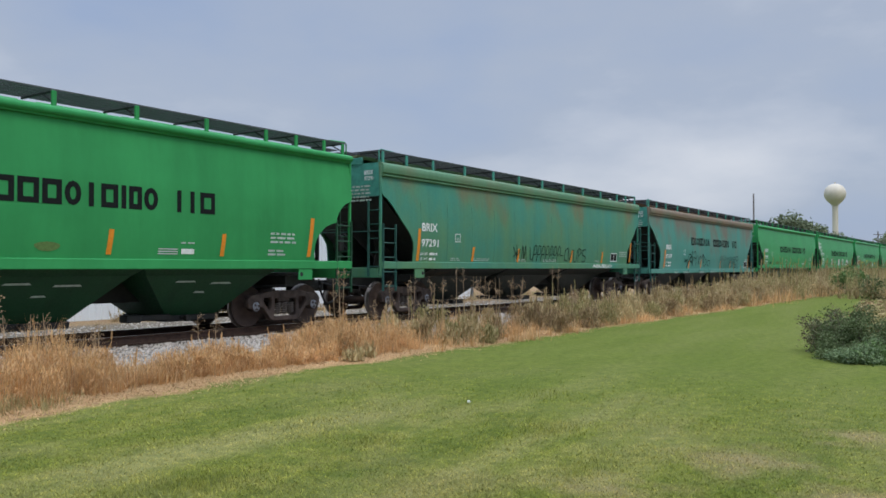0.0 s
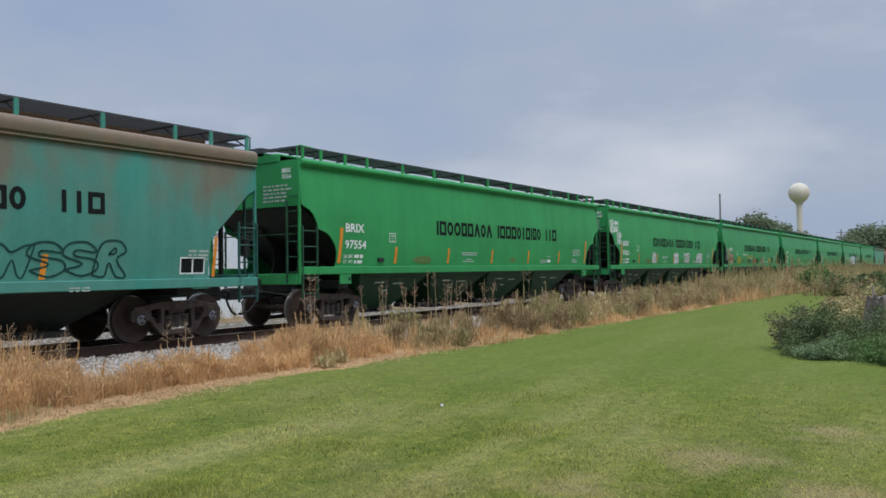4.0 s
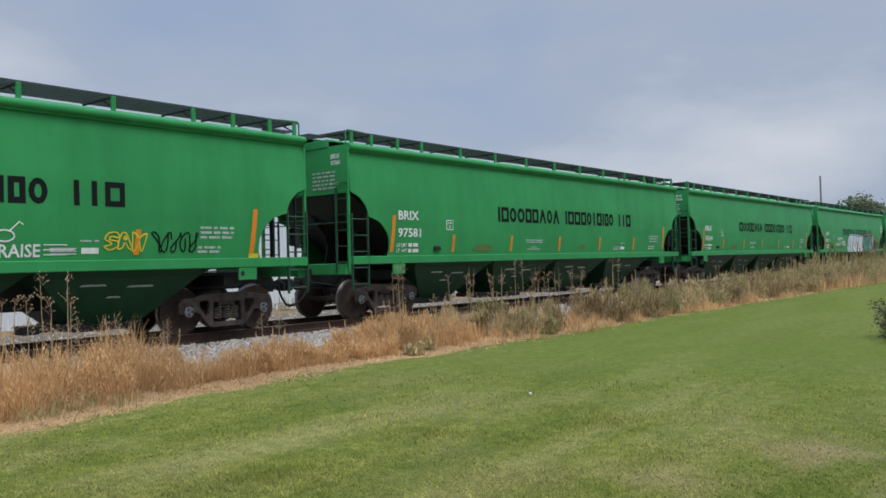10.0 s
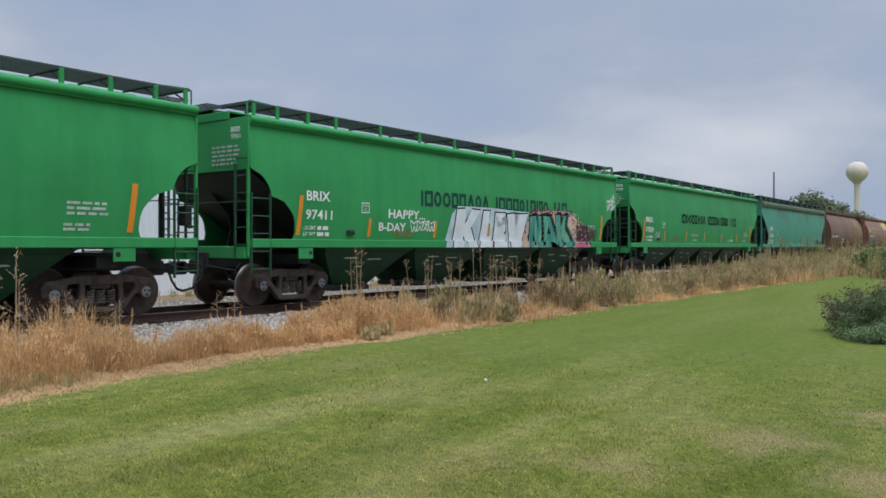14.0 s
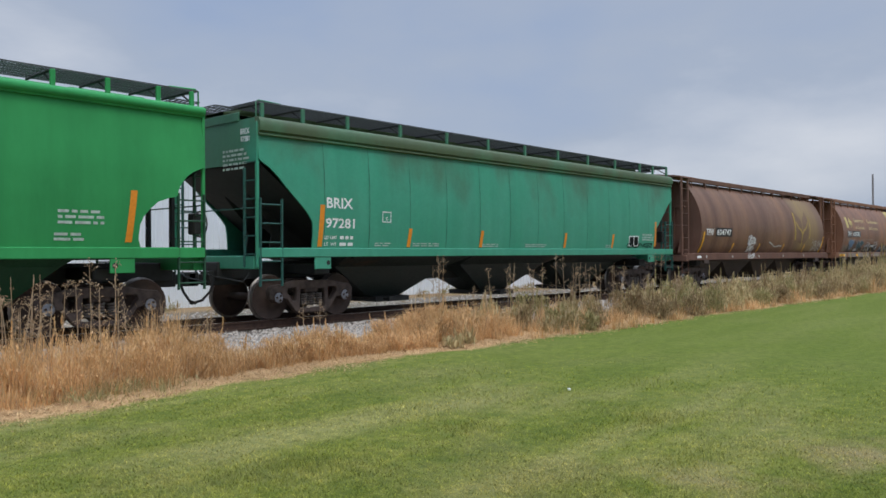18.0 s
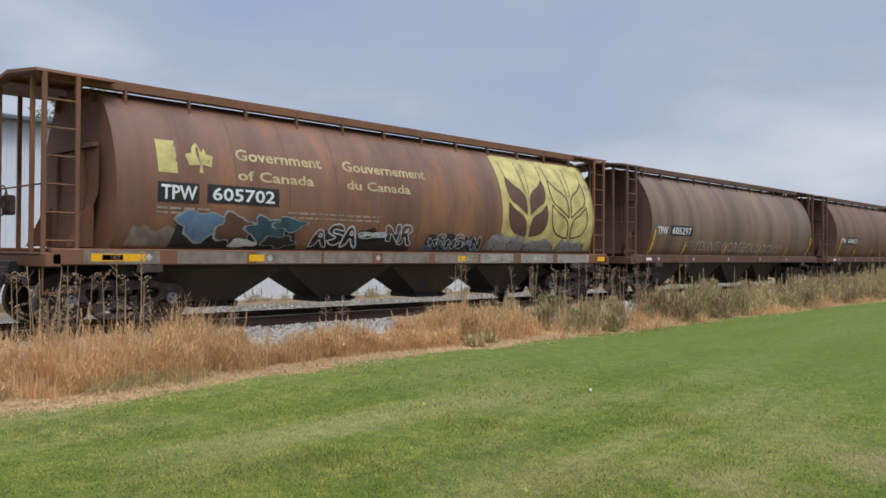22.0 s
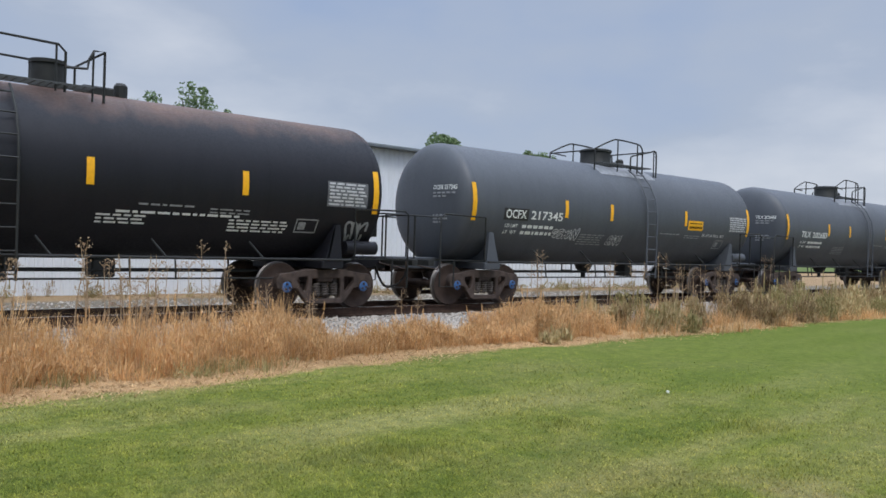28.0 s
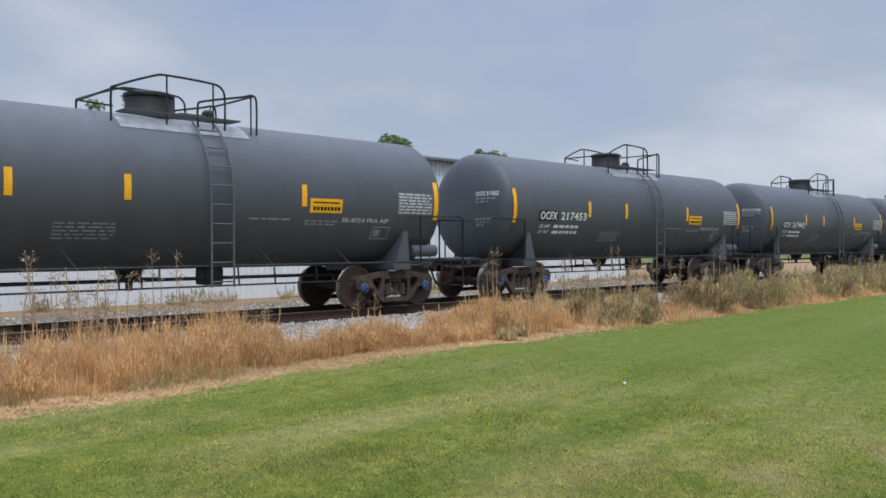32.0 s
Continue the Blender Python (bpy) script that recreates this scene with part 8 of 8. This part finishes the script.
def dry_strip():
    """Flattened dead grass along the sprayed edge, then straw standing in tussocks."""
    n = 42000
    x = RG.uniform(-2, 60, n)
    y = edge_y(x) + 0.34 + 0.22 * np.array([noise.noise((q * 0.45, 2.0, 5.0)) + 0.5 * noise.noise((q * 1.9, 7.0, 5.0)) for q in x]) + RG.normal(0, 0.26, n)
    k = (y < 10.4) & (y > 8.3)
    x, y = x[k], y[k]
    n = len(x)
    h = RG.uniform(0.01, 0.05, n)
    base = np.stack([x, y, heights(x, y) - 0.005], 1)
    blades("dead_grass_mat", (base, h, RG.uniform(0.008, 0.016, n), RG.uniform(0, 6.283, n), RG.uniform(0.06, 0.16, n)), M["mat_straw"], "flattened dead straw along the lawn's edge", "dead grass")
    rnd = random.Random(3)
    straw = Tuft()
    for k in range(960):
        cx = rnd.uniform(-3, 36)
        front = float(edge_y(cx)) + 0.55
        bare = 7.0 < cx < 10.8
        cy = rnd.uniform(front, 10.6 if bare else 11.5)
        p = pick(cx, cy, 0.75, 7.0)
        if rnd.random() > (0.35 + 1.3 * p if cx < 13 else 0.35):
            continue
        top = lerp([(-3, 0.76), (3, 0.80), (5.5, 0.76), (7, 0.62), (9, 0.46), (10.5, 0.46), (12, 0.72), (14, 0.62), (40, 0.45)], cx)
        rise = min(1.0, 0.35 + 0.65 * (cy - front) / 0.7)
        straw.grass(cx, cy, 92, top * rise * (0.36 + 0.95 * p) * rnd.uniform(0.6, 1.35), 0.13, 0.009, rnd.choice((0.9, 1.3, 1.8)))
    # fluffy seed heads and broken leaves among the blades
    for k in range(330):
        cx = rnd.uniform(-3, 13.5)
        cy = float(edge_y(cx)) + (rnd.uniform(0.5, 1.1) if 7.0 < cx < 10.6 else rnd.uniform(0.6, 2.2))
        top = lerp([(-3, 0.68), (5.5, 0.68), (7, 0.54), (9, 0.38), (10.5, 0.42), (12, 0.66), (14, 0.6)], cx)
        p = pick(cx, cy, 0.75, 7.0)
        h = top * (0.6 + 0.6 * p) * min(1.0, 0.55 + 0.5 * (cy - 9.4))
        straw.bush(cx, cy, h, 0.17, 190, 0.022, 1 if k % 3 == 0 else 0)
    for k in range(60):
        cx = rnd.uniform(13, 40)
        straw.grass(cx, rnd.uniform(9.15, 9.7), 60, rnd.uniform(0.18, 0.42), 0.16, 0.011, 1.3)
    for k in range(260):
        cx = rnd.uniform(36, 115)
        straw.grass(cx, rnd.uniform(9.2, 12.2), 36, rnd.uniform(0.35, 0.9), 0.4, 0.03)
    straw.make("dry_grass", M["straw"], "knee-high tan dry grass in tussocks beside the ballast", "dry grass")
    low = Tuft()
    for k in range(10):
        cx = rnd.uniform(0.5, 6.0)
        low.bush(cx, rnd.uniform(9.25, 9.9), rnd.uniform(0.12, 0.3), rnd.uniform(0.2, 0.34), 90, 0.018, 0)
    for k in range(12):
        cx = rnd.uniform(1.5, 5.5)
        low.grass(cx, rnd.uniform(9.3, 9.8), 70, rnd.uniform(0.15, 0.3), 0.14, 0.008)
    low.make("low_green_weeds", M["weedgreen"], "low grey-green weeds in the dry grass", "weeds")


dry_strip()


def weed_top(x):
    """How tall the weeds stand along the track."""
    return lerp([(11, 0.42), (13.5, 0.66), (15.5, 0.76), (18, 0.86), (20.5, 0.92), (24, 1.05), (28, 0.9), (34, 1.15), (45, 1.4), (60, 1.6), (130, 1.7)], x)


def roadside():
    rnd = random.Random(31)
    tan, olive, pale = Tuft(), Tuft(), Tuft()
    x = 11.2
    while x < 44:
        for row in range(3):
            cx, cy = x + rnd.uniform(-0.4, 0.4), 9.7 + 0.72 * row + rnd.uniform(-0.25, 0.25)
            if pick(cx, cy * 0.3, 0.55, 17.0) < (0.41 if row < 2 else 0.33):
                continue
            h = weed_top(cx) * rnd.uniform(0.52, 0.92) * (0.72, 0.9, 1.0)[row]
            kind = pick(cx, cy, 0.5, 27.0) + rnd.uniform(-0.14, 0.14)
            bag = tan if kind < 0.48 else olive if kind < 0.54 and cx > 14.5 else pale
            bag.bush(cx, cy, h, 0.30 * h + 0.14, 460, 0.040, rnd.choice((0, 1, 2, 3)))
        x += 0.52
    while x < 125:
        for row in range(4):
            cx, cy = x + rnd.uniform(-1, 1), 9.6 + 0.85 * row + rnd.uniform(-0.4, 0.4)
            h = weed_top(cx) * rnd.uniform(0.55, 1.0)
            kind = pick(cx, cy, 0.16, 27.0) + rnd.uniform(-0.14, 0.14)
            bag = tan if kind < 0.40 else olive if kind < 0.6 else pale
            bag.bush(cx, cy, h, 0.42 * h + 0.2, 170, 0.06, 2)
        x += 1.1
    for k in range(330):
        cx = rnd.uniform(24, 110) ** 1.0
        cy = rnd.uniform(10.0, 12.3)
        pale.grass(cx, cy, 46, weed_top(cx) * rnd.uniform(0.6, 1.0), 0.16 + 0.004 * cx, 0.006 + 0.0005 * cx, 0.35)
    # the rough growth where the lawn ends
    for k in range(260):
        cx, cy = rnd.uniform(46, 100), rnd.uniform(1.0, 9.4)
        (tan if rnd.random() < 0.5 else olive).bush(cx, cy, rnd.uniform(0.5, 1.3), 0.5, 90, 0.065, 1)
    tan.make("dry_weeds", M["weed"], "bushy brown dry weeds beside the track", "weeds")
    olive.make("green_weeds", M["weedgreen"], "bushy grey-green weeds beside the track", "weeds")
    pale.make("pale_weeds", M["weedpale"], "bushy straw-coloured weeds beside the track", "weeds")
    foot, foot2 = Tuft(), Tuft()
    for k in range(150):
        bag = foot if rnd.random() < 0.6 else foot2
        bag.bush(rnd.uniform(0, 46), rnd.uniform(22.3, 23.7), rnd.uniform(0.12, 0.42), 0.25, 80, 0.03, 1)
    for k in range(70):
        foot.grass(rnd.uniform(0, 46), rnd.uniform(18.2, 22.5), 30, rnd.uniform(0.06, 0.2), 0.25, 0.012)
    foot.make("shed_weeds", M["weed"], "dry weeds along the foot of the shed", "weeds")
    foot2.make("shed_green_weeds", M["weedgreen"], "green weeds along the foot of the shed", "weeds")


roadside()


def brush(x, y, r, h, seed, mat, size, label, n=17, leaves=330):
    """A bushy shrub: arching woody stems with twigs, hung with small leaves that thin out towards the top."""
    rnd = random.Random(seed)
    root = thing("shrub", label, "shrub", at=pose(0, 0, 0))
    v, f = [], []
    for k in range(n):
        a, d = rnd.uniform(0, 6.283), r * rnd.uniform(0.05, 1.0) ** 0.6
        cx, cy = x + d * math.cos(a), y + d * math.sin(a)
        hh = h * rnd.uniform(0.6, 1.12) * (1.0 - 0.60 * (d / r) ** 2)
        z = ground_z(cx, cy) - 0.02
        foot, knee, tip = Vector((x + 0.25 * (cx - x), y + 0.25 * (cy - y), z)), Vector((cx, cy, z + hh * 0.62)), Vector((cx + 0.12 * math.cos(a), cy + 0.12 * math.sin(a), z + hh))
        put("stem", Form().tube([foot, knee, tip], [0.014, 0.009, 0.002], 5), M["bark"], root)
        for q in range(leaves):
            t = rnd.random() ** 0.8
            p = foot.lerp(knee, t / 0.62) if t < 0.62 else knee.lerp(tip, (t - 0.62) / 0.38)
            w = 0.20 * r * (1.15 - 0.8 * t) + 0.05
            p = p + Vector((rnd.gauss(0, w), rnd.gauss(0, w), rnd.gauss(0, 0.4 * w)))
            p.z = max(p.z, z + 0.03)
            a1 = Vector((rnd.uniform(-1, 1), rnd.uniform(-1, 1), rnd.uniform(-0.5, 1.0))).normalized()
            b1 = a1.cross(Vector((rnd.uniform(-1, 1), rnd.uniform(-1, 1), rnd.uniform(-1, 1)))).normalized()
            g = size * rnd.uniform(0.9, 2.3)
            i = len(v)
            v += [p - a1 * g * 0.5, p + b1 * g * 0.22, p + a1 * g * 0.5, p - b1 * g * 0.22]
            f.append((i, i + 1, i + 2, i + 3))
    put("foliage", Form().add(v, f), mat, root)
    return root


BRUSH = ((17.5, 3.02, 0.42, 1.0, "mauve", "brownish"), (17.1, 2.62, 0.52, 1.05, "leaf_dark", "grey-green"), (16.8, 2.25, 0.60, 0.95, "leaf_dark", "grey-green"),
         (17.7, 1.7, 0.65, 1.0, "leaf_dark", "grey-green"), (16.3, 2.58, 0.34, 0.45, "leaf_dark", "low grey-green"), (15.9, 2.2, 0.42, 0.40, "leaf", "low dark green"), (15.7, 1.65, 0.50, 0.5, "leaf_bright", "bright green"),
         (15.5, 1.0, 0.55, 0.55, "leaf_bright", "bright green"), (18.5, 0.9, 0.55, 1.0, "mauve", "brownish"), (20.3, 2.1, 0.7, 1.0, "weedgreen", "olive"),
         (24.0, 2.6, 0.8, 0.9, "weed", "dull tan"), (31.0, 2.2, 1.2, 1.1, "weedgreen", "olive"), (40.0, 3.4, 1.4, 1.1, "weed", "dull tan"), (49.0, 5.2, 1.5, 1.2, "weedgreen", "olive"))
HEAP_LABEL = "bushy %s shrub at the lawn's edge"
for x, y, r, h, mat, tone in BRUSH:
    brush(x, y, r, h, int(x * 10 + y), M[mat], 0.032 if x < 19 else 0.06, HEAP_LABEL % tone)


def stalk_mesh(seed, h):
    rnd = random.Random(seed)
    f = Form()
    f.tube([(0, 0, -0.03), (0.03, 0.0, h * 0.5), (0.0, 0.03, h)], [0.009, 0.007, 0.003], 5)
    for k in range(10):
        z = h * rnd.uniform(0.45, 1.0)
        a = rnd.uniform(0, 6.28)
        d = 0.14 * (1.15 - z / h) + 0.03
        tip = (d * math.cos(a), d * math.sin(a), z + 0.07)
        f.tube([(0.0, 0.0, z), tip], 0.003, 3)
        for q in range(3):
            p = [tip[i] + rnd.uniform(-0.03, 0.03) for i in range(3)]
            s = rnd.uniform(0.004, 0.010)
            f.box(p[0] - s, p[0] + s, p[1] - s, p[1] + s, p[2] - s, p[2] + s, s * 0.6)
    return f.mesh("weed_stalk", M["stalk"])


def stalks():
    rnd = random.Random(21)
    kinds = [stalk_mesh(k, h) for k, h in enumerate((1.55, 1.4, 1.25, 1.0, 0.8))]
    spots = [(3.3, 11.2, 0), (3.9, 11.3, 2), (4.8, 11.1, 2), (5.2, 11.2, 0), (4.2, 10.8, 3), (2.6, 11.0, 1), (1.9, 11.2, 2), (6.8, 11.3, 4), (9.2, 11.5, 4), (12.4, 11.4, 0), (12.7, 11.5, 1), (15.4, 11.8, 1), (17.3, 11.6, 0), (18.2, 11.8, 1), (20.4, 11.7, 1), (23.0, 11.9, 0)]
    spots += [(rnd.uniform(1.4, 7.0), rnd.uniform(10.3, 11.5), rnd.choice((1, 2, 2, 3, 3))) for _ in range(14)]
    spots += [(rnd.uniform(12.5, 24.0), rnd.uniform(10.2, 11.6), rnd.choice((1, 2, 3))) for _ in range(14)]
    for x, y, k in spots:
        for _ in range(2):
            a, b = x + rnd.uniform(-0.22, 0.22), y + rnd.uniform(-0.2, 0.2)
            ob = put("weed_stalk", kinds[k], None, at=pose(a, b, ground_z(a, b), rnd.uniform(-6, 6), rnd.uniform(-6, 6), rnd.uniform(0, 360)))
            tagged(ob, "tall dead brown weed stalk with seed heads", "weed", "dead stalks by the track")


stalks()


def stones():
    rnd = random.Random(8)
    v, f = [], []
    for k in range(12000):
        x = rnd.uniform(-3, 34)
        y = rnd.uniform(11.7, 13.75) if k % 3 else rnd.uniform(14.0, 21.5)
        s = rnd.uniform(0.018, 0.045)
        z = ground_z(x, y) + s * 0.3
        i = len(v)
        j = [rnd.uniform(0.6, 1.2) * s for _ in range(6)]
        v += [(x + j[0], y, z), (x, y + j[1], z), (x - j[2], y, z), (x, y - j[3], z), (x + 0.2 * s, y, z + j[4]), (x, y, z - j[5])]
        f += [(i, i + 1, i + 4), (i + 1, i + 2, i + 4), (i + 2, i + 3, i + 4), (i + 3, i, i + 4), (i + 1, i, i + 5), (i + 2, i + 1, i + 5), (i + 3, i + 2, i + 5), (i, i + 3, i + 5)]
    tagged(put("ballast_stones", Form().add(v, f), M["stone"]), "loose pale grey ballast stones", "gravel", kind="stuff")


stones()
speck = tagged(put("white_scrap", Form().box(-0.022, 0.022, -0.018, 0.018, 0.0, 0.03, 0.007), M["white"], at=pose(8.29, 5.44, LAWN + 0.02, 8, 12, 30)), "small white scrap lying on the lawn", "litter")


# ---- what moves ----
def motions():
    for i, car in CARS.items():
        walk(car, [(t, pose(CENTRE[i] - s, TRACK, 0)) for t, s in RUN])
    # the wheels roll with the train; one turn shared by all wheelsets at the same place in their trucks
    first = {}
    rows_t = [32.0 * k / 560 for k in range(561)]
    for car in CARS.values():
        for tr in car.children:
            if not tr.name.startswith("truck"):
                continue
            for w in tr.children:
                if w.name.startswith("wheelset"):
                    x = round(w.matrix_basis.translation.x, 3)
                    if x not in first:
                        walk(w, [(t, pose(x, 0, 0.457) @ Matrix.Rotation(-lerp(RUN, t) / 0.457, 4, "Y")) for t in rows_t])
                        first[x] = w
                    else:
                        w.rotation_mode = "QUATERNION"
                        w.animation_data_create()
                        w.animation_data.action = first[x].animation_data.action
                        w.animation_data.action_slot = first[x].animation_data.action_slot


motions()
